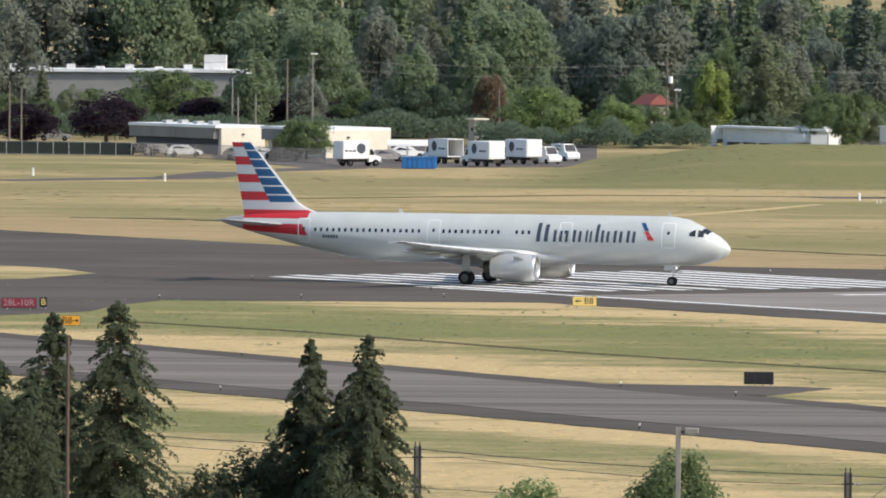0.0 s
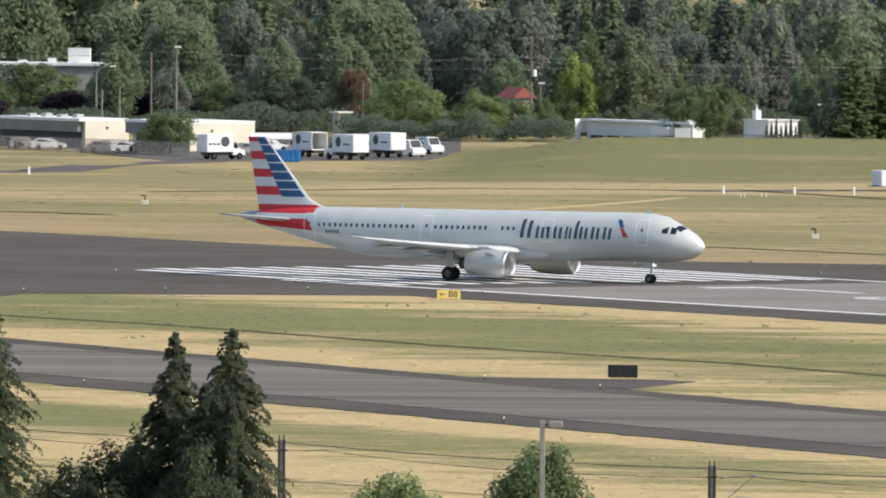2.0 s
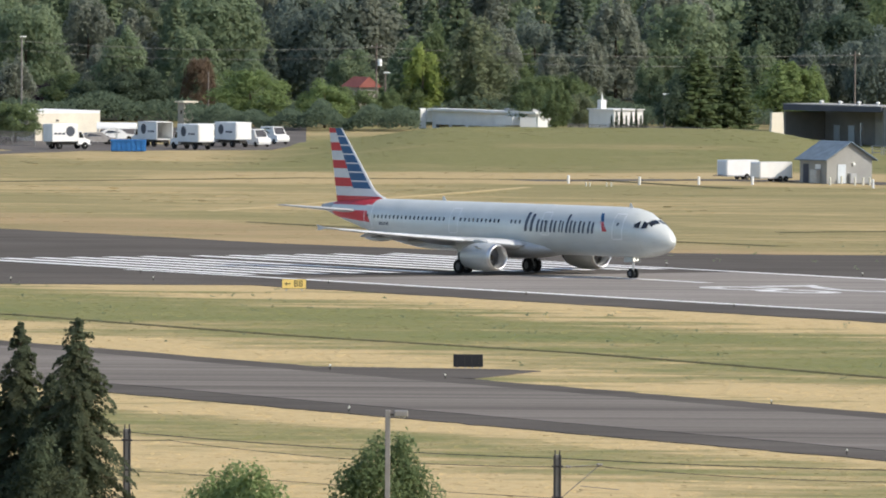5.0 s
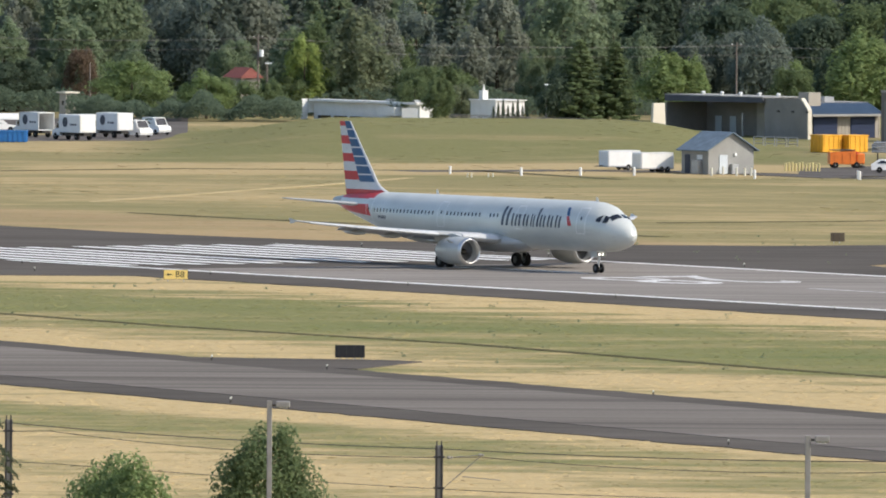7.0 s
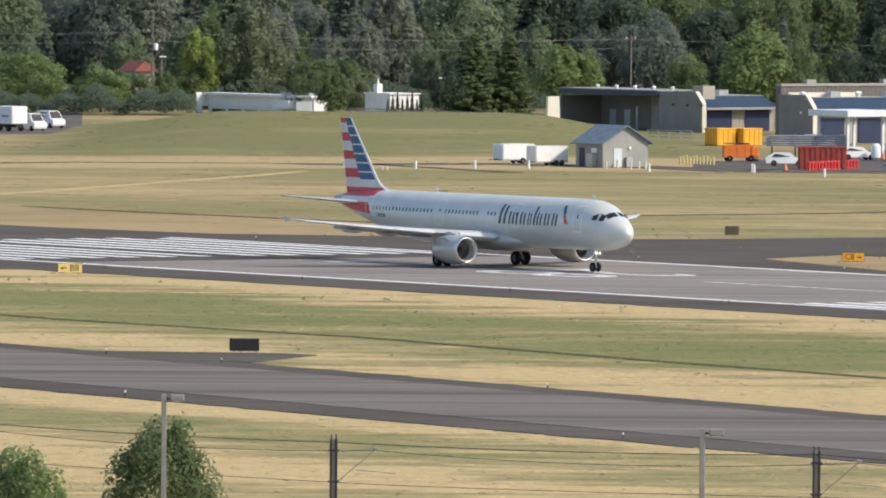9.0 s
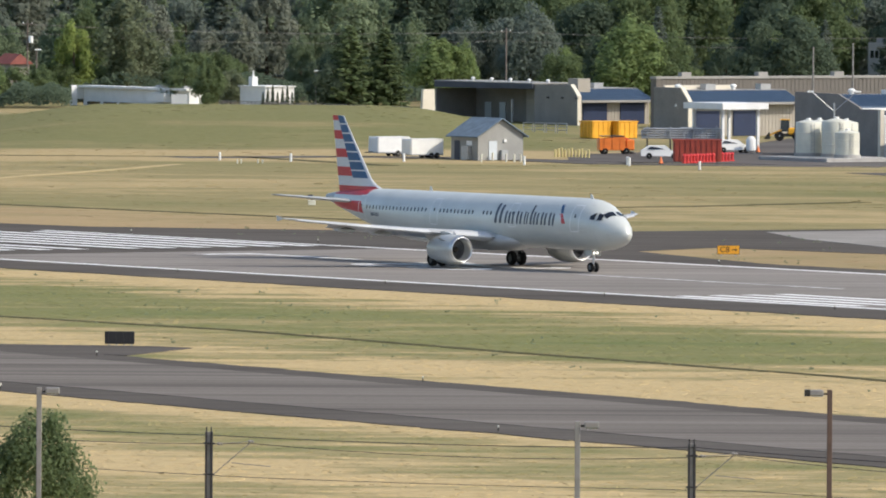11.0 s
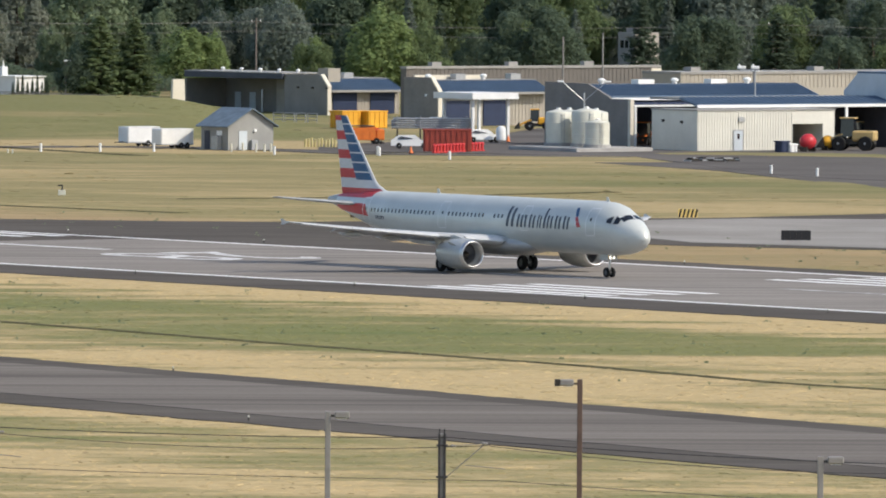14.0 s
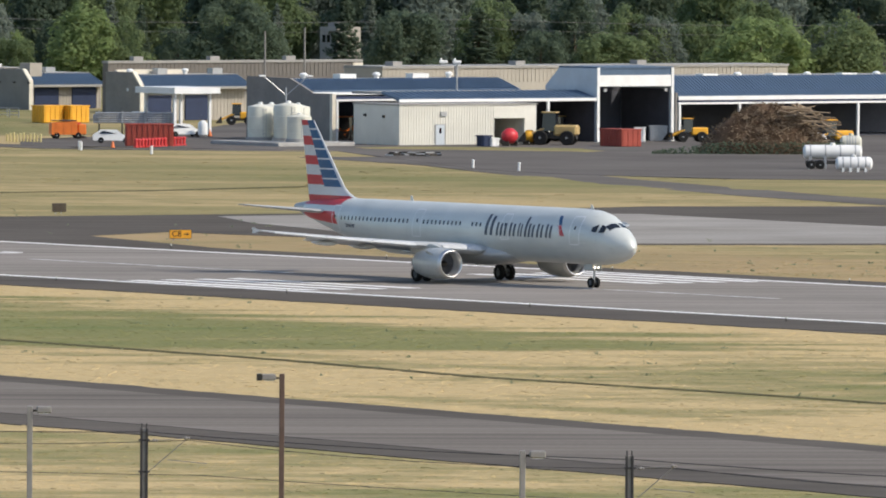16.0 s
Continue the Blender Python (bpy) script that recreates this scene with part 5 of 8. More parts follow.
        if back:
            awning(b, -8.4, back, 0, W, H - 1.6, H - 0.4, M_BLUEROOF, 0.45)
            box_part("lower_roof", back, -0.05, 0, W, H - 2.45, H - 2.3, M_BLUEDOOR, b)
            g = Mesh()
            g.box((-0.2, -0.18, (H - 1.9) / 2), (0.5, 0.5, H - 1.9))
            part("corner_trim", g, M_CREAM, b)
        else:
            awning(b, -4.2, 0, 0, W, H - 1.75 - low, H - 0.1, M_BLUEROOF, 0.5)
        box_part("fascia", back, back + 0.16, 0, W, H - 2.25 - low + 0.15 * (back < 0), H - 1.80 - low, M_WHITE, b, "white fascia board")
        box_part("soffit_band", -0.3, 0.0, 0, W, H - 2.5 - low, H - 2.25 - low, M_BLUEDOOR, b)
        box_part("lower_fascia", -0.05, 0.14, 0, W, H - 2.72 - low, H - 2.5 - low, M_WHITE, b, "white lower fascia")
        box_part("flat_roof", -13, back - 4.2, 0, W, H - 0.6, H - 0.42 + 0.3 * (back == 0), M_ROOFGREY, b)
        y = 0.1
        while y < W:
            box_part("column", -0.15, 0.12, y, y + 0.28, 0, H - 2.72 - low, M_WHITE, b)
            y += 8.5
        for j in range(int(W / 5)):
            if j % 2:
                box_part("roof_vent", back - 6, back - 4.6, 2 + 5 * j, 4.2 + 5 * j, H - 0.43, H + 0.1, M_WHITE, b)
            else:
                roof_fan(b, back - 5.2, 2.4 + 5 * j, H - 0.43, 0.45)
    # tall hangar
    x, y = (89.0, 1411.3)
    b = thing("tall_hangar", corner(x, y), "tall grey-blue hangar with an open front and white header", "hangar")
    W, L, H, LEAN = 10.6, 9.6, 8.2, 11.2
    g = Mesh()
    prof = [(-L, 0), (-0.02, 0), (-0.02, H), (-L + 2.6, H), (-L, H - 2.0)]
    g.add([(px, 0, pz) for px, pz in prof] + [(px, 0.25, pz) for px, pz in prof], [(0, 1, 2, 3, 4), (9, 8, 7, 6, 5), (0, 5, 6, 1), (1, 6, 7, 2), (2, 7, 8, 3), (3, 8, 9, 4), (4, 9, 5, 0)])
    part("side_wall", g, M_LIGHTBLUE, b)
    g = Mesh()
    g.add([(-L, 0.25, H - 2.0), (-L, W, H - 2.0), (-L + 2.6, W, H), (-L + 2.6, 0.25, H), (-L, 0.25, H - 2.2), (-L, W, H - 2.2), (-L + 2.6, W, H - 0.2), (-L + 2.6, 0.25, H - 0.2)], [(0, 3, 2, 1), (4, 5, 6, 7), (0, 4, 7, 3), (1, 2, 6, 5)])
    part("roof_slope", g, M_LIGHTBLUE, b)
    box_part("far_wall", -L, -0.02, W - 0.25, W, 0, H - 2.2, M_LIGHTBLUE, b)
    box_part("far_gable", -L + 2.6, -0.02, W - 0.25, W, H - 2.2, H, M_LIGHTBLUE, b)
    # added dark panel and back wall: the hangar's inner shade as colour
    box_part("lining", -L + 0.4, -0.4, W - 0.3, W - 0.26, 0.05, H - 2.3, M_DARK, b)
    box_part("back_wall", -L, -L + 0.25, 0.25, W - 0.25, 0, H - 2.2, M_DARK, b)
    box_part("roof", -L + 2.5, 0.1, 0, W, H, H + 0.2, M_BLUEROOF, b)
    box_part("upper_band", -0.2, 0.0, 0.25, W - 0.25, H - 0.75, H, M_BLUEROOF, b)
    box_part("header", -0.2, 0.08, 0.1, W - 0.1, H - 2.0, H - 0.75, M_WHITE, b, "white header over the opening")
    for yy in (0.0, W - 0.3):
        box_part("column", -0.1, 0.14, yy, yy + 0.34, 0, H + 0.1, M_WHITE, b)
    for yy in (0.9, W - 1.3):
        box_part("flood_lamp", 0.0, 0.2, yy, yy + 0.35, H - 2.6, H - 2.25, M_STEEL, b)
    box_part("inner_panel", -L + 0.26, -L + 0.35, 4.5, W - 0.4, 1.2, 5.5, M_DARKWALL, b)
    # open bay under a lean-to roof beside the hangar
    s = thing("lean_to_bay", corner(x, y), "open lean-to bay with blue roof beside tall hangar", "shed")
    awning(s, -3.4, -0.1, -27.0, -0.03, 5.0, 5.75, M_BLUEROOF, 0.75)
    box_part("upper_roof", -9.0, -3.4, -27.0, -0.03, 5.45, 5.7, M_ROOFGREY, s)
    box_part("fascia", -0.1, 0.06, -27.0, -0.03, 4.62, 4.95, M_WHITE, s, "white fascia board")
    # bay walls coloured dark for shade
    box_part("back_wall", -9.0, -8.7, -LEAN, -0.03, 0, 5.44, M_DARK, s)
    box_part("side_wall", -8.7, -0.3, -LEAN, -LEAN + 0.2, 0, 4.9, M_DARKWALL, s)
    # added dark sheet hides the pale hangar wall, as shade would
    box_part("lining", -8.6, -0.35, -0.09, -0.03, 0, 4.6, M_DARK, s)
    box_part("column", -0.2, 0.05, -6.8, -6.5, 0, 4.61, M_WHITE, s)
    # long beige halls behind
    for (x, y, W, H, lab) in ((38.2, 1553.0, 38, 6.35, "long grey-brown hall behind the works"), (71.3, 1544.4, 62, 6.0, "long beige ribbed hall behind the works")):
        b = thing("long_hall", corner(x, y), lab, "building", "long halls")
        wall_mat = M_HALLBROWN if W < 50 else M_TAUPE
        deep = 1.2 if W < 50 else 8.0
        box_part("wall", -deep, 0, 0, W, 0, H - 0.3, wall_mat, b)
        if W < 50:
            box_part("end_panel", 0.003, 0.2, W - 1.4, W + 0.1, 0, H - 0.4, M_CREAM, b, "cream end panel")
        box_part("roof", -deep, 0.15, -0.1, W + 0.1, H - 0.3, H, M_ROOFGREY, b)
        seams(b, 0, 0, W - 1.5, H - 2.0, H - 0.3, wall_mat, 0.6, 0.05)
        for j in range(3):
            box_part("roof_unit", max(-5, -deep), max(-3.4, -deep + 0.9), 4 + W * 0.3 * j, 5.4 + W * 0.3 * j, H, H + 0.5, M_ROOFGREY, b)
    # white clad shed
    x, y = (66.1, 1391.0)
    b = thing("clad_shed", corner(x, y), "off-white ribbed metal shed beside the yard", "shed")
    W, L, H = 18.6, 8.6, 4.4
    box_part("wall", -L, 0, 0, 12.8, 0, H, M_WHITEWALL, b)
    box_part("wall", -L, 0, 17.0, W, 0, H, M_WHITEWALL, b)
    box_part("wall", -L, 0, 12.8, 17.0, 2.9, H, M_WHITEWALL, b)
    box_part("back_wall", -L, -L + 0.2, 12.8, 17.0, 0, 2.9, M_DARK, b)
    box_part("roof", -L - 0.1, 0.12, -0.1, W + 0.1, H, H + 0.16, M_ROOFGREY, b)
    seams(b, 0, 0, 12.8, 0.05, H - 0.02, M_WHITEWALL, 0.36, 0.06)
    d = box_part("door", 0.07, 0.14, 4.9, 6.0, 0.05, 2.2, M_LIGHTBLUE, b, "blue-grey door with a steel frame")
    box_part("frame", 0.075, 0.125, 4.78, 6.12, 0.0, 2.32, M_STEEL, d)
    box_part("door_window", 0.14, 0.15, 5.3, 5.6, 1.3, 1.9, M_GLASS_DARK, d)
    box_part("vent", 0.02, 0.2, 5.5, 6.3, 3.2, 3.7, M_STEEL, b)
    for yy in (-0.06,):
        box_part("wall_lamp", -3.0, -2.7, -0.2, 0.0, 3.0, 3.3, M_DARKMETAL, b)
        box_part("wall_lamp", -6.5, -6.2, -0.2, 0.0, 3.1, 3.4, M_DARKMETAL, b)


works()


def pump_house():
    x, y = (14.7, 1383.8)
    b = thing("pump_house", corner(x, y), "small grey hut with a blue-grey gabled roof", "hut")
    L, W, H, R = 5.3, 5.9, 2.75, 1.75
    box_part("wall", -L, 0, 0, W, 0, H, M_GREYCLAD, b)
    g = Mesh()
    g.add([(0, 0, H), (0, W, H), (0, W / 2, H + R), (-L, 0, H), (-L, W, H), (-L, W / 2, H + R)], [(0, 1, 2), (3, 5, 4), (0, 3, 4, 1)])
    part("gable", g, M_GREYCLAD, b)
    for s in (0, 1):
        g = Mesh()
        e, t = 0.45, 0.12
        ya, yb = (-e, W / 2) if s == 0 else (W + e, W / 2)
        za = H - e * R / (W / 2)
        g.add([(-L - e, ya, za), (e, ya, za), (e, yb, H + R), (-L - e, yb, H + R), (-L - e, ya, za + t), (e, ya, za + t), (e, yb, H + R + t), (-L - e, yb, H + R + t)], [(4, 5, 6, 7), (3, 2, 1, 0), (0, 1, 5, 4), (1, 2, 6, 5), (2, 3, 7, 6), (3, 0, 4, 7)])
        part("roof_slope", g, M_SHINGLE, b, "blue-grey shingle roof")
    d = box_part("door", 0.0, 0.07, 1.4, 2.45, 0.05, 2.1, M_LIGHTBLUE, b, "blue-grey door")
    box_part("sign", -2.2, -1.2, -0.06, 0.0, 1.6, 2.1, M_WHITE, b)
    box_part("wall_lamp", 0.0, 0.18, 3.3, 3.6, 2.0, 2.3, M_WHITE, b)
    box_part("cabinet", -2.4, -1.2, -0.6, -0.02, 0.05, 1.5, M_STEEL, b)
    box_part("side_door", -4.6, -3.6, -0.05, 0.0, 0.05, 2.1, M_DARKWALL, b)
    box_part("meter_box", 0.02, 0.5, 2.8, 3.6, 0.05, 1.1, M_STEEL, b)


M_GREYCLAD = painted("blue_grey_siding", (0.30, 0.30, 0.285), 0.8, 0, 0.06, 0.6)
pump_house()

M_SIGNORANGE = painted("orange_yellow_sign_face", (0.80, 0.38, 0.03), 0.5, 0, 0.04, 1.0)
M_FADED = painted("faded_white_lettering", (0.42, 0.30, 0.31), 0.6, 0, 0.1, 1.0)
M_BROWNBOX = painted("brown_painted_box", (0.11, 0.085, 0.06), 0.7, 0, 0.1, 1.0)
M_PALEYELLOW = painted("pale_yellow_paint", (0.62, 0.52, 0.24), 0.6, 0, 0.08, 1.0)
M_TANKYELLOW = painted("tan_machine_paint", (0.48, 0.34, 0.14), 0.55, 0, 0.1, 1.0)
M_DARKGREEN = painted("dark_green_screening", (0.05, 0.065, 0.055), 0.85, 0, 0.1, 1.0)
M_LAMPGREY = painted("weathered_grey_steel", (0.27, 0.255, 0.24), 0.6, 0.2, 0.1, 2.0)
M_RUSTPOLE = painted("brown_weathered_steel", (0.115, 0.075, 0.06), 0.7, 0.1, 0.12, 2.0)
M_POLEDARK = painted("dark_steel_channel", (0.05, 0.048, 0.05), 0.6, 0.3, 0.1, 2.0)
M_DARKBLUEGREY = painted("dark_blue_grey_print", (0.06, 0.07, 0.09), 0.6, 0, 0.05, 1.0)


# ---------- signs and markers on the airfield ----------
def arrow(g, x, z, s, d):
    """Flat arrow in the x-z plane that points to d."""
    g.add([(x - d * 0.5 * s, 0, z + 0.08 * s), (x + d * 0.1 * s, 0, z + 0.08 * s), (x + d * 0.1 * s, 0, z - 0.08 * s), (x - d * 0.5 * s, 0, z - 0.08 * s), (x + d * 0.1 * s, 0, z + 0.26 * s), (x + d * 0.5 * s, 0, z), (x + d * 0.1 * s, 0, z - 0.26 * s)], [(0, 1, 2, 3), (4, 5, 6)])


def airfield_sign(x, y, w, h, face, words, ink, label, turn=0.0, arrows=0):
    s = thing("airfield_sign", pose(x, y, ground_height(x, y) + 0.03, 0, 0, turn), label, "sign", "airfield signs")
    g = Mesh()
    g.box((0, 0.12, 0.15 + h / 2), (w, 0.22, h), bevel=0.03)
    part("housing", g, M_BLACK, s)
    g = Mesh()
    g.box((0, -0.005, 0.15 + h / 2), (w - 0.06, 0.02, h - 0.06))
    part("face", g, face, s)
    for k in (-1, 1):
        g = Mesh()
        g.tube((k * w * 0.32, 0.12, -0.1), (k * w * 0.32, 0.12, 0.16), 0.05, n=8)
        part("leg", g, M_STEEL, s)
    if words:
        t = text_mesh(words, h * 0.92, 0.004)
        part("lettering", t, ink, s, at=pose(-arrows * w * 0.17, -0.02, 0.15 + h / 2, 90, 0, 0), fix=False)
    if arrows:
        g = Mesh()
        arrow(g, arrows * w * 0.27, 0, h * 0.62, arrows)
        part("arrow", g, ink, s, at=pose(0, -0.022, 0.15 + h / 2), fix=False)
    return s


airfield_sign(-31.6, 1013.2, 1.95, 0.78, M_SIGNYELLOW, "B8", M_BLACK, "yellow direction sign with black B8 and arrow on grass", 0, -1)
airfield_sign(-68.7, 958.4, 1.45, 0.78, M_SIGNORANGE, "B8", M_BLACK, "orange-yellow direction sign with arrow by the taxiway", 0, 1)
airfield_sign(-75.7, 999.0, 2.8, 0.78, M_SIGNRED, "28L-10R", M_FADED, "dark red runway holding sign with faded white letters", 0, 0)
airfield_sign(-73.9, 1000.8, 0.6, 0.78, M_BLACK, "B", M_SIGNYELLOW, "black location panel beside the red holding sign", 0, 0)
airfield_sign(32.0, 1054.2, 1.85, 0.75, M_SIGNORANGE, "C8", M_BLACK, "orange-yellow direction sign with black C8 and arrow", 0, 1)


def sign_back(x, y, w, h, mat, label):
    s = thing("airfield_sign", pose(x, y, ground_height(x, y) + 0.05), label, "sign", "airfield signs")
    g = Mesh()
    g.box((0, 0, 0.12 + h / 2), (w, 0.24, h), bevel=0.04)
    part("housing", g, mat, s)
    for k in range(int(w / 0.5)):
        g = Mesh()
        g.tube((-w / 2 + 0.3 + 0.5 * k, 0, -0.1), (-w / 2 + 0.3 + 0.5 * k, 0, 0.14), 0.045, n=8)
        part("leg", g, M_STEEL, s)
        g = Mesh()
        g.box((-w / 2 + 0.26 + 0.5 * k, -0.125, 0.12 + h / 2), (0.03, 0.02, h * 0.86))
        part("rib", g, M_DARKMETAL, s)


sign_back(-14.9, 853.4, 2.0, 0.85, M_BLACK, "black back of a sign on its asphalt pad")
sign_back(59.2, 1069.8, 2.5, 0.82, M_BLACK, "black sign back beside the far taxiway")
sign_back(23.5, 1129.4, 1.25, 0.78, M_BROWNBOX, "brown equipment box on the grass edge")

b = thing("striped_barrier", pose(53.3, 1138.6, 0.0), "yellow and black striped barrier panel", "barrier")
g = Mesh()
g.box((0, 0, 0.42), (1.75, 0.08, 0.72))
part("panel", g, M_SIGNYELLOW, b)
for k in range(5):
    g = Mesh()
    xk = -0.82 + 0.36 * k
    g.add([(xk - 0.05, -0.046, 0.07), (xk + 0.13, -0.046, 0.07), (xk + 0.30, -0.046, 0.77), (xk + 0.12, -0.046, 0.77)], [(0, 1, 2, 3)])
    part("stripe", g, M_BLACK, b, fix=False)


def marker_post(x, y, h, r, mat, label, name="marker_post", group="marker posts"):
    p = thing(name, pose(x, y, ground_height(x, y)), label, "post", group)
    g = Mesh()
    g.tube((0, 0, -0.2), (0, 0, h * 0.94), r, r, 8)
    part("post", g, mat, p)
    g = Mesh()
    g.tube((0, 0, h * 0.94), (0, 0, h), r * 1.15, r * 0.8, 8)
    part("cap", g, mat, p)


for x, y in ((-13.3, 1376.5), (-5.6, 1373.4), (0.8, 1375.1), (6.6, 1376.6), (69.1, 1295.1), (73.2, 1284.7), (30.7, 1363.7), (37.8, 1347.8), (-110.1, 1473.6), (-93.2, 1449.3), (19.5, 1367.2), (30.6, 1367.5)):
    marker_post(x, y, 0.9, 0.14, M_WHITE, "short white marker post in the grass")
for x, y in ((-11.3, 1364.3), (-10.9, 1364.4), (-9.1, 1364.9), (-8.6, 1365.0)):
    marker_post(x, y, 0.45, 0.08, M_TANK, "small pale stake in the grass")
for k in range(11):
    x0, y0 = (23.4, 1402.0)
    x1, y1 = (27.0, 1397.6)
    marker_post(x0 + (x1 - x0) * k / 10, y0 + (y1 - y0) * k / 10 + 0.6 * (k % 2), 0.85 + 0.1 * (k % 3), 0.13, M_PALEYELLOW, "pale yellow bollard beside the yard", "bollard", "bollards")
for x, y in ((15.0, 1378.7), (16.3, 1384.2), (17.7, 1379.4), (18.6, 1379.6), (19.3, 1379.8)):
    marker_post(x, y, 0.85, 0.12, M_TANK, "pale bollard guarding the hut", "bollard", "bollards")


def edge_light(x, y, big=False):
    s = 2.2 if big else 1.0
    e = thing("edge_light", pose(x, y, 0.05), "low white airfield light on a dark stem", "light", "airfield lights")
    g = Mesh()
    g.tube((0, 0, -0.1), (0, 0, 0.22 * s), 0.05 * s, 0.035 * s, 8)
    part("stem", g, M_DARKMETAL if not big else M_WHITE, e)
    g = Mesh()
    g.lathe([(0.2 * s, 0.03), (0.23 * s, 0.055 * s), (0.31 * s, 0.05 * s), (0.34 * s, 0.01)], 10, "z")
    part("lens", g, M_TANK, e, smooth=60)


for k in range(14):
    c, s = math.cos(radians(RUN_TURN)), math.sin(radians(RUN_TURN))
    for across in (536.5, 588.5):
        a = -940 + 30 * k
        edge_light(a * c - across * s, a * s + across * c)
for x, y in ((-24.1, 850.9), (-16.1, 835.9), (-21.0, 782.7), (-24.1, 850.2), (-16.1, 836.1), (5.1, 797.8), (9.0, 729.2), (-52.5, 902.5), (-50.2, 838.7), (-24.1, 851.6), (-21.0, 784.2), (-66.5, 1028.0), (-55.2, 1032.0), (-43.8, 1036.1)):
    edge_light(x, y)


def beacon(x, y):
    b = thing("lamp_on_plinth", pose(x, y, 0), "small white lamp unit on a plinth", "light", "airfield lights")
    g = Mesh()
    g.box((0, 0, 0.25), (0.7, 0.5, 0.5), bevel=0.05)
    part("plinth", g, M_TANK, b)
    g = Mesh()
    g.tube((0, 0, 0.5), (0.05, 0, 0.85), 0.09, 0.06, 8)
    part("stem", g, M_DARKMETAL, b)
    g = Mesh()
    g.box((-0.15, 0, 0.95), (0.5, 0.1, 0.14))
    part("lamp_head", g, M_DARKMETAL, b)


for x, y in ((-72.5, 1314.5), (-2.9, 1201.7)):
    beacon(x, y)

# ---------- vehicles and yard things ----------
def wheels(parent, xs, half, r, w):
    first = None
    for x in xs:
        for s in (-1, 1):
            if first is None:
                g = Mesh()
                g.lathe([(-w / 2, r * 0.55), (-w / 2, r * 0.9), (-w * 0.3, r), (w * 0.3, r), (w / 2, r * 0.9), (w / 2, r * 0.55)], 16, "y", (0, 0, 0), close=True)
                g.lathe([(-w * 0.52, 0.01), (-w * 0.45, r * 0.54), (w * 0.45, r * 0.54), (w * 0.52, 0.01)], 12, "y", slot=1)
                first = part("wheel", g, [M_RUBBER, M_STEEL], parent, at=pose(x, s * half, r), smooth=50)
            else:
                again(first, parent, pose(x, s * half, r))


def box_truck(x, y, turn, L=5.2, open_back=False, label="white box truck with a round emblem parked in the yard"):
    """x is forward."""
    t = thing("box_truck", pose(x, y, 0.05, 0, 0, turn), label, "truck", "box trucks")
    W, H = 2.25, 3.05
    g = Mesh()
    if open_back:
        for c, sz in (((-L / 2, W / 2 - 0.04, 1.95), (L, 0.08, 2.2)), ((-L / 2, -W / 2 + 0.04, 1.95), (L, 0.08, 2.2)), ((-L / 2, 0, 3.0), (L, W, 0.1)), ((-L / 2, 0, 0.9), (L, W, 0.1)), ((-0.05, 0, 1.95), (0.1, W, 2.2))):
            g.box(c, sz)
    else:
        g.box((-L / 2, 0, 1.97), (L, W, 2.16), bevel=0.05)
    body = part("cargo_box", g, M_WHITE, t)
    if not open_back:
        g = Mesh()
        g.box((-L - 0.02, 0, 1.95), (0.03, W - 0.25, 1.95))
        d = part("roller_door", g, M_WHITE, body)
        for k in range(5):
            box_part("slat", -L - 0.05, -L - 0.03, -W / 2 + 0.16, W / 2 - 0.16, 1.02 + 0.38 * k, 1.36 + 0.38 * k, M_WHITE, d)
    for s in (-1, 1):
        g = Mesh()
        g.lathe([(0, 0.62), (s * 0.012, 0.6)], 20, "y", (-L * 0.3, s * (W / 2 + 0.004), 2.15), close=True)
        part("emblem", g, M_DARKBLUEGREY, body, "dark round emblem", smooth=False)
        for k in range(3):
            box_part("lettering_bar", -L * 0.62 - k * 0.55, -L * 0.62 - k * 0.55 + 0.42, s * (W / 2), s * (W / 2 + 0.015), 1.75, 1.98, M_DARKBLUEGREY, body)
    g = Mesh()
    prof = [(0.12, 0.55), (1.75, 0.55), (1.82, 1.1), (1.05, 1.32), (0.55, 2.15), (0.12, 2.2)]
    n = len(prof)
    g.add([(px, s * 0.98, pz) for s in (-1, 1) for px, pz in prof], [tuple(range(n)), tuple(range(2 * n - 1, n - 1, -1))] + [(k, n + k, n + (k + 1) % n, (k + 1) % n) for k in range(n)])
    cab = part("cab", g, M_WHITE, t)
    g = Mesh()
    g.add([(1.03, -0.85, 1.38), (1.03, 0.85, 1.38), (0.62, 0.80, 2.08), (0.62, -0.80, 2.08)], [(0, 1, 2, 3)], m=pose(0.03, 0, 0.02))
    part("windshield", g, M_GLASS_DARK, cab, fix=False)
    for s in (-1, 1):
        g = Mesh()
        g.add([(0.2, s * 0.99, 1.35), (0.9, s * 0.99, 1.35), (0.58, s * 0.99, 2.05), (0.2, s * 0.99, 2.05)], [(0, 1, 2, 3)])
        part("side_window", g, M_GLASS_DARK, cab, fix=False)
        g = Mesh()
        g.box((1.80, s * 0.7, 0.85), (0.08, 0.3, 0.2))
        part("headlight", g, M_OUTLINE, cab)
    box_part("chassis", -L + 0.1, 1.5, -0.5, 0.5, 0.5, 0.88, M_DARKMETAL, t)
    box_part("bumper", 1.75, 1.9, -0.98, 0.98, 0.45, 0.72, M_STEEL, t)
    wheels(t, (-L + 1.1, 1.05), 0.88, 0.42, 0.34)


GRID = RUN_TURN + 180
box_truck(-74.6, 1534.8, 33, 3.6, label="white box truck with round emblem seen from its side")
box_truck(-66.7, 1553.8, GRID, 4.6, True, label="white box truck with its open dark cargo bay")
box_truck(-61.3, 1539.2, GRID, 5.0)
box_truck(-57.3, 1553.5, GRID, 5.0)


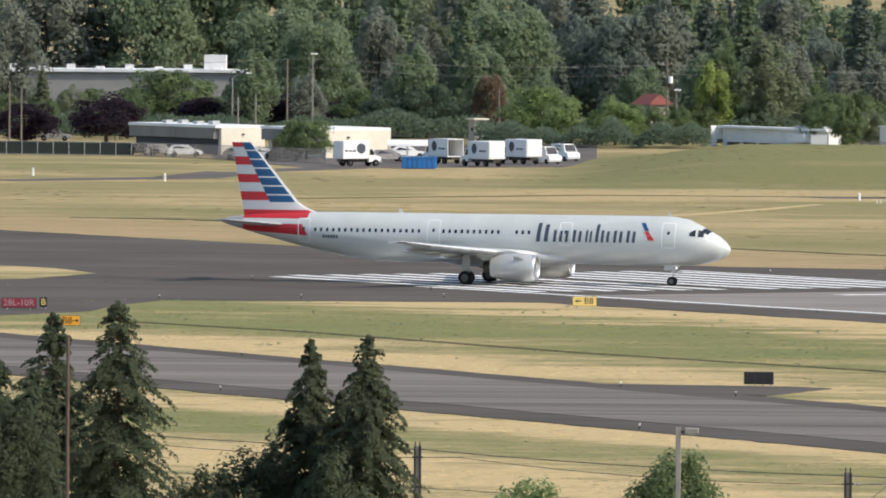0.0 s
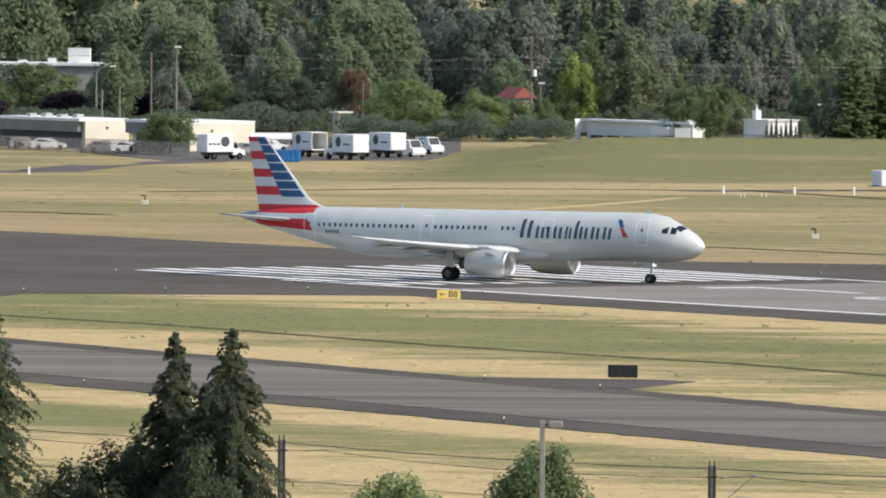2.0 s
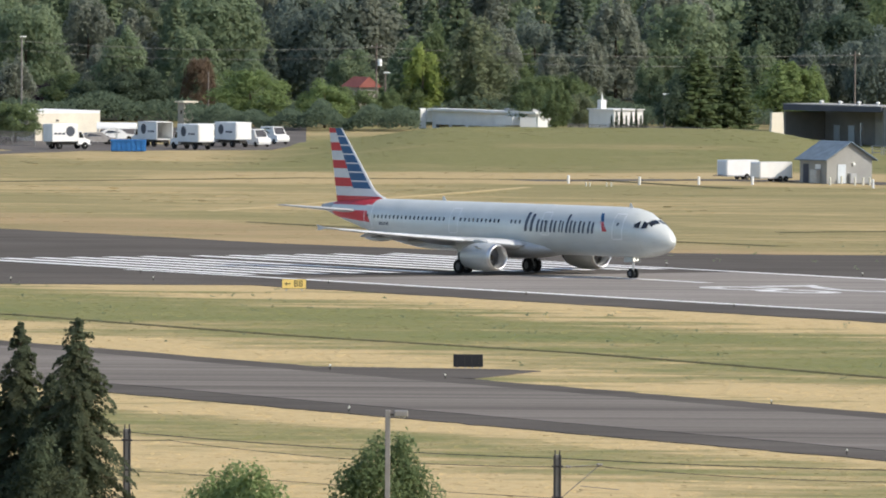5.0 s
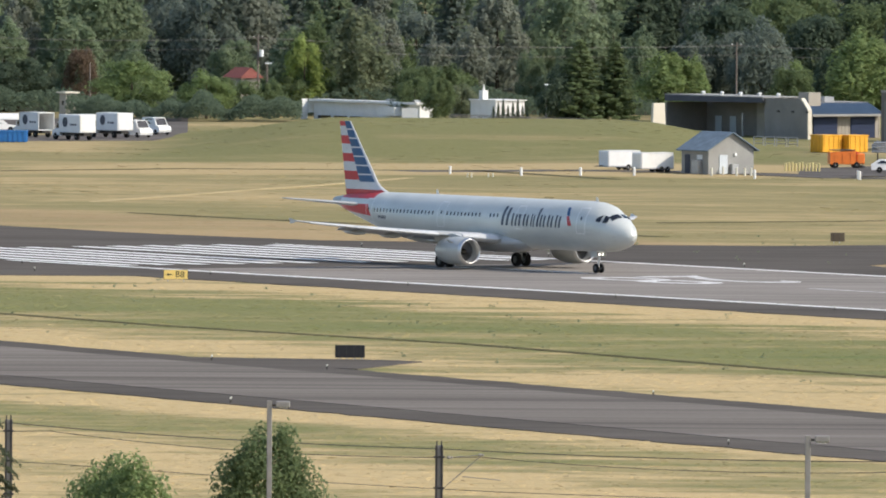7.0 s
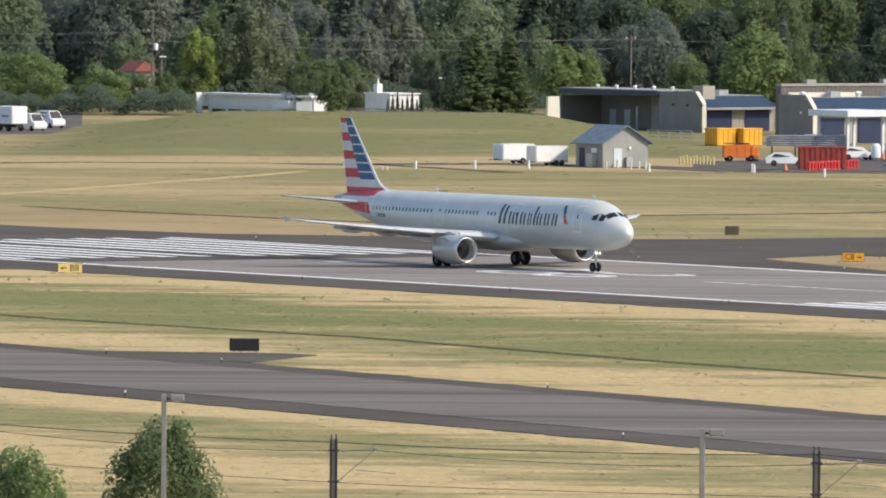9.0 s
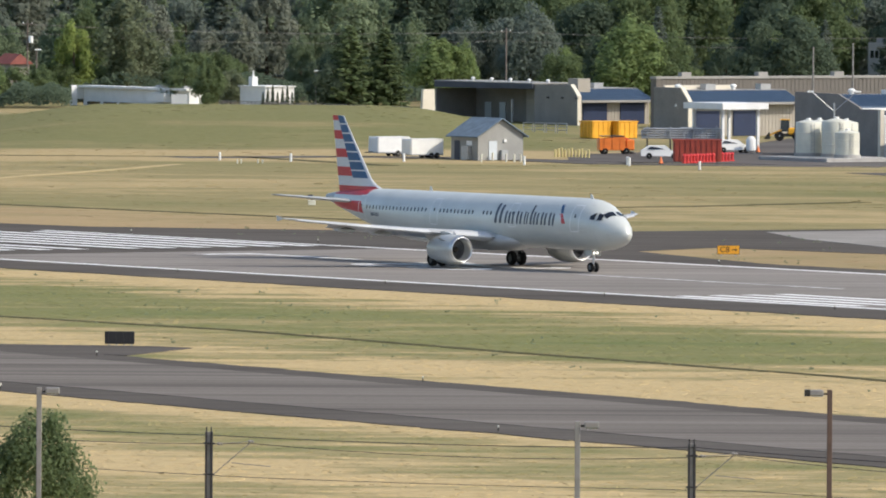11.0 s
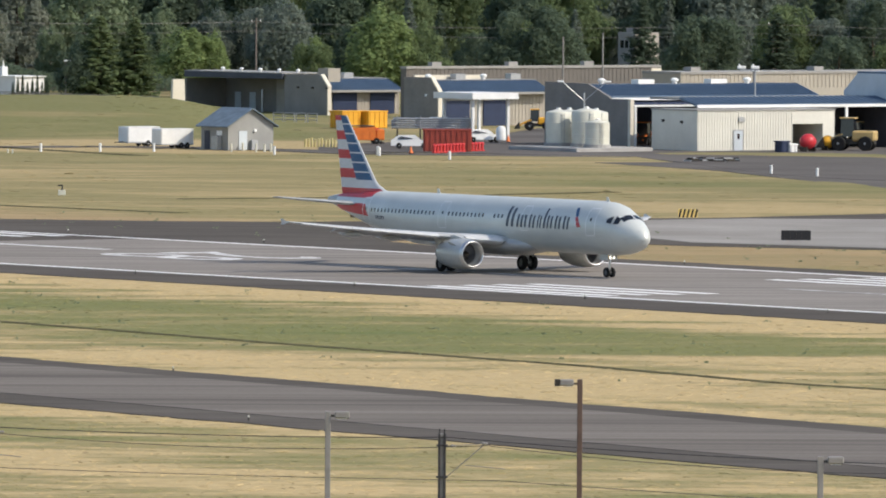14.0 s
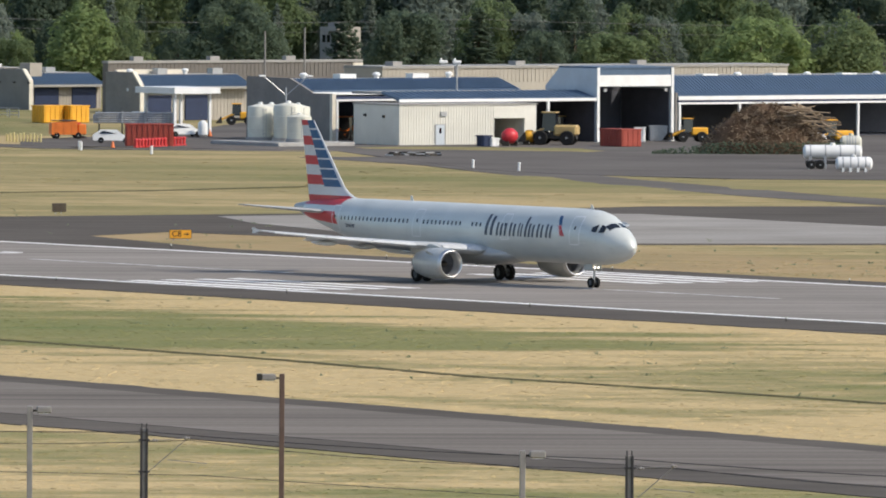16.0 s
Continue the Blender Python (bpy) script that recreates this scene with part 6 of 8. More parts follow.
def car(x, y, turn, mat, words, van=False):
    c = thing("van" if van else "car", pose(x, y, 0.05, 0, 0, turn), words, "van" if van else "car", "parked cars")
    H, hood = (2.1, 1.15) if van else (1.45, 0.92)
    prof = [(-2.2, 0.3), (2.15, 0.3), (2.25, 0.6), (2.1, hood - 0.12), (1.1 if not van else 1.5, hood), (0.45 if not van else 0.9, H), (-1.35 if not van else -2.0, H), (-2.0 if not van else -2.15, hood + 0.1), (-2.25, hood - 0.05)]
    n = len(prof)
    g = Mesh()
    g.add([(px, s * (0.88 if pz <= hood else 0.74), pz) for s in (-1, 1) for px, pz in prof], [tuple(range(n)), tuple(range(2 * n - 1, n - 1, -1))] + [(k, n + k, n + (k + 1) % n, (k + 1) % n) for k in range(n)])
    b = part("body", g, mat, c, smooth=25)
    for s in (-1, 1):
        g = Mesh()
        g.add([(-1.6, s * 0.845, hood + 0.12), (0.85, s * 0.845, hood + 0.12), (0.40, s * 0.765, H - 0.12), (-1.2, s * 0.765, H - 0.12)], [(0, 1, 2, 3)])
        part("side_window", g, M_GLASS_DARK, b, fix=False)
    wheels(c, (-1.35, 1.4), 0.80, 0.33, 0.22)
    g = Mesh()
    g.add([(1.08 if not van else 1.49, -0.72, hood + 0.06), (1.08 if not van else 1.49, 0.72, hood + 0.06), (0.52 if not van else 0.97, 0.66, H - 0.08), (0.52 if not van else 0.97, -0.66, H - 0.08)], [(0, 1, 2, 3)], m=pose(0.04, 0, 0.02))
    part("windshield", g, M_GLASS_DARK, b, fix=False)


for n, (x, y, turn) in enumerate([(-73.0, 1561.7, 20), (-71.5, 1582.5, 10), (-105.0, 1588.6, 0), (-103.0, 1589.3, 30), (-99.4, 1583.6, 10), (-91.5, 1569.0, 0), (-88.6, 1566.6, 15), (-85.8, 1560.8, 8), (-122.6, 1678.6, 0), (43.6, 1426.4, 20)]):
    car(x, y, turn, (M_LAMPGREY, M_WHITE, M_BLACK, M_LAMPGREY, M_WHITE)[n % 5], ("grey", "white", "black", "grey", "white")[n % 5] + " parked car beside the low buildings")
car(-53.3, 1554.8, GRID + 180, M_WHITE, "white parked van facing the airfield", True)
car(-56.7, 1590.9, GRID + 180, M_WHITE, "white parked van among the trucks", True)
car(-59.8, 1589.9, 0, M_WHITE, "white motor home van behind the trucks", True)
car(-51.6, 1572.0, GRID + 180, M_WHITE, "white parked van beside the grassy berm", True)


def rib_bin(x, y, turn, w, d, h, mat, name, label, category, lid=False):
    b = thing(name, pose(x, y, ground_height(x, y) + 0.05, 0, 0, turn), label, category)
    g = Mesh()
    g.box((0, 0, h / 2), (w, d, h), bevel=0.04)
    part("body", g, mat, b)
    n = max(3, int(w / 0.55))
    for k in range(n):
        for s in (-1, 1):
            box_part("rib", -w / 2 + (k + 0.3) * w / n, -w / 2 + (k + 0.55) * w / n, s * d / 2, s * (d / 2 + 0.07), 0.08, h - 0.08, mat, b)
    m = max(2, int(d / 0.6))
    for k in range(m):
        box_part("rib", w / 2, w / 2 + 0.06, -d / 2 + (k + 0.3) * d / m, -d / 2 + (k + 0.55) * d / m, 0.08, h - 0.08, mat, b)
    box_part("top_rim", -w / 2 - 0.08, w / 2 + 0.08, -d / 2 - 0.08, d / 2 + 0.08, h - 0.12, h + 0.03, mat, b)


rib_bin(-67.5, 1524.3, 0, 4.1, 2.0, 1.35, M_BINBLUE, "dumpster", "bright blue ribbed steel dumpster", "dumpster")
x, y = (38.5, 1383.0)
rib_bin(x, y, 0, 5.2, 2.3, 2.4, M_RUST, "shipping_container", "rust-red ribbed shipping container in the yard", "container")
rib_bin(29.7, 1496.4, RUN_TURN, 2.6, 2.7, 2.0, M_YELLOW, "yellow_cabin", "yellow-orange steel cabin on the grass", "cabin")
rib_bin(32.8, 1497.2, RUN_TURN, 2.6, 2.7, 2.0, M_YELLOW, "yellow_cabin", "yellow-orange steel cabin on the grass", "cabin")
rib_bin(90.4, 1391.5, RUN_TURN, 4.0, 2.7, 1.9, M_RUST, "red_skip", "red steel skip before the hangar door", "skip")
rib_bin(93.9, 1412.3, 0, 1.1, 1.0, 1.6, M_WHITE, "white_locker", "white metal locker by the hangar", "locker")
rib_bin(96.4, 1418.2, 0, 2.2, 1.6, 1.7, M_STEEL, "grey_skip", "grey steel skip before the hangar", "skip")


def trailer(x, y, turn, L, label):
    t = thing("box_trailer", pose(x, y, 0.05, 0, 0, turn), label, "trailer", "box trailers")
    g = Mesh()
    g.box((0, 0, 1.25), (L, 2.0, 1.75), bevel=0.12)
    b = part("body", g, M_WHITE, t)
    box_part("roof_rail", -L / 2 + 0.1, L / 2 - 0.1, -1.02, 1.02, 2.08, 2.16, M_OUTLINE, b)
    box_part("skirt", -L / 2 + 0.05, L / 2 - 0.05, -1.01, 1.01, 0.36, 0.5, M_STEEL, b)
    wheels(t, (L * 0.12, L * 0.12 + 0.75), 0.92, 0.34, 0.2)
    g = Mesh()
    g.tube((-L / 2, 0, 0.5), (-L / 2 - 1.1, 0, 0.45), 0.06, n=8)
    part("drawbar", g, M_DARKMETAL, t)


trailer(8.7, 1390.0, 33, 4.3, "white twin-axle box trailer on the service road")
trailer(5.1, 1399.5, 33, 4.3, "white box trailer behind another trailer")


def tank(x, y, r, h, cone=True):
    t = thing("storage_tank", pose(x, y, 0.45), "pale round storage tank on a concrete plinth", "tank", "storage tanks")
    g = Mesh()
    g.lathe([(0.35, r), (0.5, r), (h * 0.5, r * 1.005), (h * 0.915, r), (h * 0.93, r * 0.97), (h, r * 0.2), (h, 0.01)], 28, "z")
    part("shell", g, M_TANK, t, smooth=40)
    g = Mesh()
    g.lathe([(h, r * 0.18), (h + 0.18, r * 0.18), (h + 0.2, 0.01)], 14, "z")
    part("hatch", g, M_WHITE, t)
    for z in (0.3, 0.62):
        g = Mesh()
        g.lathe([(h * z, r * 1.004), (h * z + 0.02, r * 1.02), (h * z + 0.10, r * 1.02), (h * z + 0.12, r * 1.004)], 28, "z")
        part("band", g, M_TANK, t)
    g = Mesh()
    g.lathe([(0, r * 1.12), (0.36, r * 1.12), (0.36, 0.01)], 20, "z")
    part("plinth", g, M_CONCRETEWALL, t)
    g = Mesh()
    for s in (-0.18, 0.18):
        g.tube((s + r * 0.3, -r * 1.0, 0.3), (s + r * 0.3, -r * 1.0, h * 0.9), 0.025, n=6)
    for k in range(9):
        g.tube((-0.18 + r * 0.3, -r * 1.0, 0.4 + k * h * 0.055 * 1.7), (0.18 + r * 0.3, -r * 1.0, 0.4 + k * h * 0.055 * 1.7), 0.02, n=6)
    part("ladder", g, M_STEEL, t)


for px, py, r, h in ((51.0, 1394.0, 1.4, 4.0), (52.3, 1396.8, 1.35, 3.95), (53.97, 1391.5, 1.6, 4.2), (54.97, 1386.5, 1.33, 3.0), (55.2, 1395.2, 1.3, 3.95)):
    tank(px, py, r, h)
g = Mesh()
g.box((-6.2, 4.4, 0.15), (13.0, 10.2, 0.62), bevel=0.05)
tagged(part("tank_plinth", g, M_CONCRETEWALL, at=corner(53.0, 1383.0)), "low grey concrete plinth beneath the tanks", "plinth")


def flood_mast(x, y, h, label):
    t = thing("light_mast", pose(x, y, 0.05), label, "lamp post", "light masts")
    g = Mesh()
    g.tube((0, 0, 0), (0, 0, h), 0.13, 0.09, 10)
    part("mast", g, M_STEEL, t)
    for s, q in ((-1, 0.5), (1, 0.5), (-1, -0.4), (1, -0.4)):
        g = Mesh()
        g.tube((0, 0, h - 0.9), (s * 2.4, q, h + 1.2), 0.05, n=6)
        a = part("arm", g, M_STEEL, t)
        g = Mesh()
        g.box((s * 2.6, q, h + 1.25), (0.7, 0.35, 0.18), bevel=0.04)
        part("lamp_head", g, M_WHITE, a)


flood_mast(54.03, 1400.2, 6.1, "steel light mast with spread arms above the tanks")


def fuel_canopy():
    x, y = (42.7, 1431.6)
    t = thing("fuel_canopy", corner(x, y), "white flat fuel canopy on slim columns", "canopy")
    box_part("roof", -7.8, 0, 0, 6.3, 4.75, 5.45, M_WHITE, t)
    for a, b in ((-6.9, 0.6), (-6.9, 5.4), (-1.2, 0.6), (-1.2, 5.4)):
        box_part("column", a, a + 0.3, b, b + 0.3, 0, 4.75, M_WHITE, t)
    for k in range(2):
        box_part("fuel_pump", -5.6 + 2.6 * k, -4.8 + 2.6 * k, 1.0, 1.6, 0.05, 1.9, M_BLUEDOOR, t, "dark blue fuel pump")
        box_part("pump_display", -4.8 + 2.6 * k, -4.77 + 2.6 * k, 1.1, 1.5, 1.2, 1.7, M_WHITE, t)


fuel_canopy()


def digger(x, y, turn, mat, label, scale=1.0, name="wheel_loader"):
    t = thing(name, pose(x, y, 0.05, 0, 0, turn), label, "loader", "yard machines")
    t.scale = (scale, scale, scale)
    g = Mesh()
    g.box((-0.9, 0, 1.25), (2.0, 1.5, 0.9), bevel=0.15)
    part("engine_hood", g, mat, t)
    g = Mesh()
    g.box((0.5, 0, 1.95), (1.2, 1.3, 1.5), taper=0.12)
    c = part("cab", g, M_GLASS_DARK, t, "dark glazed cab")
    g = Mesh()
    g.box((0.5, 0, 2.75), (1.3, 1.4, 0.12), bevel=0.04)
    part("cab_roof", g, mat, c)
    for s in (-1, 1):
        g = Mesh()
        g.tube((0.9, s * 0.55, 1.4), (2.5, s * 0.5, 0.7), 0.12, n=6)
        part("lift_arm", g, mat, t)
    g = Mesh()
    g.add([(2.4, -1.1, 0.25), (3.2, -1.1, 0.2), (2.5, -1.1, 1.1), (2.4, 1.1, 0.25), (3.2, 1.1, 0.2), (2.5, 1.1, 1.1)], [(0, 1, 2), (3, 5, 4), (0, 3, 4, 1), (0, 2, 5, 3)])
    part("bucket", g, M_DARKMETAL, t)
    box_part("frame", -1.8, 1.6, -0.45, 0.45, 0.55, 0.95, M_DARKMETAL, t)
    wheels(t, (-1.1, 1.2), 0.85, 0.62, 0.42)


digger(85.5, 1416.0, 200, M_TANKYELLOW, "tan wheel loader parked before the shed", 1.0)
digger(83.6, 1396.0, 165, M_TANKYELLOW, "tan wheel loader with black tyres", 1.3)
digger(99.7, 1413.5, 190, M_YELLOW, "yellow wheel loader beside the wood pile", 0.95)
digger(61.4, 1414.2, 250, M_ORANGE, "orange loader inside the open shed", 0.95)
digger(52.1, 1487.9, 180, M_YELLOW, "yellow plough truck near the fuel canopy", 0.9)
digger(113.7, 1390.1, 200, M_YELLOW, "yellow loader behind the water tanker", 1.1)


def sweeper(x, y, turn):
    t = thing("road_sweeper", pose(x, y, 0.05, 0, 0, turn), "orange road sweeper parked beside the bollards", "sweeper", "yard machines")
    g = Mesh()
    g.add([(-1.7, s * 0.95, z) for s in (-1, 1) for z in (0.45, 1.75)] + [(1.2, s * 0.95, z) for s in (-1, 1) for z in (0.45, 1.95)], [(0, 1, 3, 2), (4, 6, 7, 5), (0, 4, 5, 1), (2, 3, 7, 6), (1, 5, 7, 3), (0, 2, 6, 4)])
    part("hopper", g, M_ORANGE, t)
    box_part("lid", -1.5, 1.1, -0.9, 0.9, 1.96, 2.06, M_DARKMETAL, t)
    g = Mesh()
    g.box((1.75, 0, 1.05), (0.95, 1.7, 1.2), bevel=0.12)
    c = part("cab", g, M_ORANGE, t)
    box_part("windshield", 2.22, 2.25, -0.7, 0.7, 1.1, 1.55, M_GLASS_DARK, c)
    for k in (-1, 1):
        g = Mesh()
        g.tube((2.0, k * 0.9, 0.05), (2.0, k * 0.9, 0.3), 0.4, 0.2, 12)
        part("brush", g, M_DARKMETAL, t)
        box_part("lamp", 1.4, 1.6, k * 0.6 - 0.08, k * 0.6 + 0.08, 1.65, 1.8, M_HYDRANT, c)
    for k in range(3):
        box_part("panel_rib", -1.2 + 0.9 * k, -1.1 + 0.9 * k, -1.0, -0.95, 0.55, 1.7, M_ORANGE, t)
    wheels(t, (-1.1, 1.3), 0.85, 0.36, 0.25)


M_HYDRANT = painted("bright_red_paint", (0.62, 0.05, 0.05), 0.5, 0, 0.06, 1.0)
sweeper(30.1, 1415.4, 8)

digger(107.9, 1363.7, 30, M_ORANGE, "orange machine at the wood pile's edge", 0.7)
car(34.9, 1395.2, 0, M_WHITE, "white pickup car parked by the container")


def horizontal_tank(x, y, turn, L, r, z, mat, label, legs=True):
    t = thing("water_tank", pose(x, y, 0.05, 0, 0, turn), label, "tank", "water tanks")
    g = Mesh()
    g.lathe([(-L / 2 - 0.25, 0.02), (-L / 2 - 0.2, r * 0.6), (-L / 2, r * 0.96), (-L / 2 + 0.15, r), (L / 2 - 0.15, r), (L / 2, r * 0.96), (L / 2 + 0.2, r * 0.6), (L / 2 + 0.25, 0.02)], 24, "x", (0, 0, z))
    part("shell", g, mat, t, smooth=40)
    for k in range(4):
        xx = -L / 2 + 0.5 + k * (L - 1) / 3
        box_part("cradle", xx - 0.12, xx + 0.12, -r * 0.8, r * 0.8, 0, z - r * 0.55, M_STEEL if z > 1.2 else M_WHITE, t)
        if legs:
            g = Mesh()
            g.lathe([(-0.06, r * 1.01), (0.06, r * 1.01)], 24, "x", (xx, 0, z))
            part("strap", g, M_STEEL, t)
    g = Mesh()
    g.tube((0, 0, z + r * 0.9), (0, 0, z + r + 0.22), 0.25, n=12)
    part("hatch", g, mat, t)
    if z > 1.2:
        box_part("chassis", -L / 2, L / 2 - 0.2, -0.5, 0.5, 0.5, 0.85, M_DARKMETAL, t)
        wheels(t, (-L / 2 + 0.6, -L / 2 + 1.5), 0.8, 0.45, 0.3)


horizontal_tank(106.0, 1297.3, 0, 5.6, 0.72, 1.75, M_WHITE, "white water tanker trailer with black wheels")
horizontal_tank(107.3, 1286.4, 0, 3.3, 0.68, 0.85, M_WHITE, "white plastic tank on low cradles")
horizontal_tank(110.6, 1374.2, 0, 1.6, 0.8, 1.0, M_WHITE, "short white tank behind the tanker")
horizontal_tank(113.9, 1369.8, 0, 1.9, 0.8, 1.0, M_TANK, "pale tank behind the tanker")


def barrels():
    x0, y0 = (36.9, 1375.0)
    x1, y1 = (42.4, 1386.3)
    first = None
    for k in range(16):
        p = pose(x0 + (x1 - x0) * k / 15, y0 + (y1 - y0) * k / 15 - 0.5 * (k % 2), 0.05, 0, 0, 40 * k)
        b = thing("hydrant_part", p, "small red painted hydrant part stored in rows", "hydrant", "red stored parts")
        if first is None:
            g = Mesh()
            g.lathe([(0, 0.3), (0.12, 0.3), (0.14, 0.16), (0.7, 0.16), (0.72, 0.24), (0.82, 0.24), (0.95, 0.12), (1.0, 0.02)], 10, "z")
            first = part("body", g, M_HYDRANT, b, smooth=40)
        else:
            again(first, b, Matrix())


barrels()


def brush_pile():
    """Heap of cut branches: a mound of soil and brush with many sticks."""
    cx, cy = (103.3, 1362.8)
    rng = np.random.default_rng(11)
    t = thing("brush_pile", pose(cx + 0.9, cy, 0.0), "large heap of cut branches and brown brush", "wood pile")
    g = Mesh()
    nu, nv = 36, 10
    vs = []
    for j in range(nv + 1):
        for i in range(nu):
            a = i * math.tau / nu
            k = j / nv
            r = 1 - k
            hgt = 5.3 * (1 - (1 - k) ** 1.9) if k < 1 else 5.3
            nz = noise.noise((math.cos(a) * 2 * r, math.sin(a) * 2 * r, k * 2)) * 0.7
            vs.append((math.cos(a) * r * 7.3 * (1 + 0.2 * nz), math.sin(a) * r * 4.5, max(-0.1, hgt * (1 + 0.25 * nz) - 0.1)))
    g.add(vs, [(j * nu + i, j * nu + (i + 1) % nu, (j + 1) * nu + (i + 1) % nu, (j + 1) * nu + i) for j in range(nv) for i in range(nu)])
    part("mound", g, M_BRUSH, t, smooth=40)
    g, n = Mesh(), 4200
    for _ in range(n):
        a, r = rng.uniform(0, math.tau), rng.uniform(0, 1) ** 0.5
        k = 1 - r
        p = Vector((math.cos(a) * r * 7.3, math.sin(a) * r * 4.5, 5.3 * (1 - (1 - k) ** 1.9) * 0.97))
        d = Vector((rng.normal(), rng.normal(), rng.normal() * 0.5)).normalized() * rng.uniform(0.4, 1.6)
        g.tube(p - d * 0.5, p + d * 0.5 + Vector((0, 0, 0.2)), 0.04, 0.015, 4, slot=int(rng.integers(0, 2)), caps=False)
    tagged(part("stick_tangle", g, [M_BRUSH, M_STICK], t, fix=False), "tangled cut sticks", kind="stuff")
    for k in range(26):
        g = Mesh()
        u = rng.uniform(0, 1)
        p = Vector((2.6 + 4.2 * u + rng.normal() * 0.4, -2 + rng.normal() * 0.6, 4.6 - 2.2 * u * u + rng.normal() * 0.3))
        d = Vector((rng.uniform(0.6, 1), rng.normal() * 0.3, rng.uniform(-0.5, 0.2))).normalized() * 1.6
        g.tube(p - d, p + d, 0.10, 0.06, 6)
        part("branch", g, M_STICK, t)
    wx = 8 - 20.5 * rng.uniform(0, 1, 2600) ** 1.3
    sc = leaves(np.stack([wx, rng.uniform(-5, -3, 2600), (0.25 + 1.1 * np.clip((wx + 13) / 8, 0, 1)) * rng.uniform(0, 1, 2600) ** 1.8], axis=1), np.tile((0, -0.5, 0.8), (2600, 1)), 0.14, rng)
    tagged(part("weed_fringe", sc, LEAF["dark"], t, fix=False), "green weeds at the foot", kind="stuff")


M_BRUSH = painted("brown_brush", (0.13, 0.085, 0.055), 0.95, 0, 0.25, 1.2, 0.1, 0.8)
M_STICK = painted("pale_cut_wood", (0.33, 0.25, 0.17), 0.9, 0, 0.15, 2.0)
brush_pile()


def yard_drum(x, y, r, h, mat, label):
    """Round-bellied drum lying in a low cradle."""
    t = thing("mixer_drum", pose(x, y, 0.05, 0, 0, RUN_TURN), label, "drum")
    g = Mesh()
    g.lathe([(-h / 2, r * 0.35), (-h * 0.42, r * 0.6), (-h * 0.15, r), (h * 0.15, r), (h * 0.42, r * 0.6), (h / 2, r * 0.35)], 20, "y", (0, 0, r + 0.25), close=True)
    part("shell", g, mat, t, smooth=50)
    for s in (-0.3, 0.3):
        g = Mesh()
        g.box((0, s * h, 0.25), (r * 1.5, 0.14, 0.5), bevel=0.02)
        part("cradle", g, M_DARKMETAL, t)


yard_drum(78.2, 1390.8, 0.85, 1.9, M_RED, "red round-bellied drum in front of ribbed shed")
yard_drum(80.7, 1396.5, 0.7, 1.5, M_YELLOW, "yellow round-bellied drum in front of ribbed shed")
rib_bin(75.2, 1387.6, RUN_TURN, 1.3, 1.1, 1.2, M_BLUEDOOR, "yard_crate", "dark blue steel crate beside ribbed shed", "crate")
rib_bin(76.2, 1387.8, RUN_TURN, 1.0, 1.0, 0.9, M_WHITE, "yard_crate", "white steel crate beside ribbed shed", "crate")

# scrap and pallets before the clad shed
x0, y0 = (65.3, 1343.3)
srnd = random.Random(4)
for k in range(9):
    p = thing("scrap_frame", pose(x0 - 2.4 + 0.62 * k, y0 + srnd.uniform(-2, 2), 0.03, 0, 0, srnd.uniform(-40, 40)), "dark scrap metal frame lying in the yard", "scrap", "scrap")
    for j in range(3):
        g = Mesh()
        g.box((0, -0.3 + 0.3 * j, 0.15 + 0.12 * j), (srnd.uniform(0.6, 1.3), 0.12, 0.14))
        part("beam", g, M_DARKMETAL if (j + k) % 3 else M_STEEL, p)

# pipe rack with grey pipes beside the container
rx, ry = (37.5, 1433.3)
rk = thing("pipe_rack", pose(rx, ry, 0.05), "rack of long grey pipes in the yard", "rack")
for k in range(20):
    g = Mesh()
    o = 0.25 * ((k * 7) % 5) - 0.5
    g.tube((-3.4 + o, 0.26 * (k % 4), 1.45 + 0.25 * (k // 4)), (5.0 + o, 0.26 * (k % 4), 1.45 + 0.25 * (k // 4)), 0.12, n=8)
    part("pipe", g, M_STEEL, rk)
for k in range(4):
    box_part("stand", -3.3 + 2.6 * k, -3.15 + 2.6 * k, -0.25, 1.1, 0, 1.32, M_DARKMETAL, rk)
    box_part("upright", -3.3 + 2.6 * k, -3.18 + 2.6 * k, -0.28, -0.16, 1.32, 2.75, M_STEEL, rk)
ml = thing("roof_light_mast", pose(73.1, 1405.0, 4.56), "grey mast with two white lamp heads on shed roof", "lamp post", "light masts")
g = Mesh()
g.tube((0, 0, 0), (0, 0, 4.2), 0.11, 0.08, 10)
part("mast", g, M_STEEL, ml)
box_part("crossbar", -1.7, 0.3, -0.06, 0.06, 4.1, 4.2, M_STEEL, ml)
for k in (-1.5, 0.0):
    g = Mesh()
    g.box((k, 0, 4.4), (0.95, 0.5, 0.34), bevel=0.08)
    hd = part("lamp_head", g, M_WHITE, ml)
    g = Mesh()
    g.tube((k - 0.2, 0, 4.55), (k - 0.25, 0, 4.8), 0.13, 0.1, 8)
    part("photocell", g, M_WHITE, hd)
rib_bin(39.1, 1439.2, 0, 1.8, 1.2, 2.5, M_WHITE, "storage_cabinet", "white storage cabinet behind the pipe rack", "cabinet")

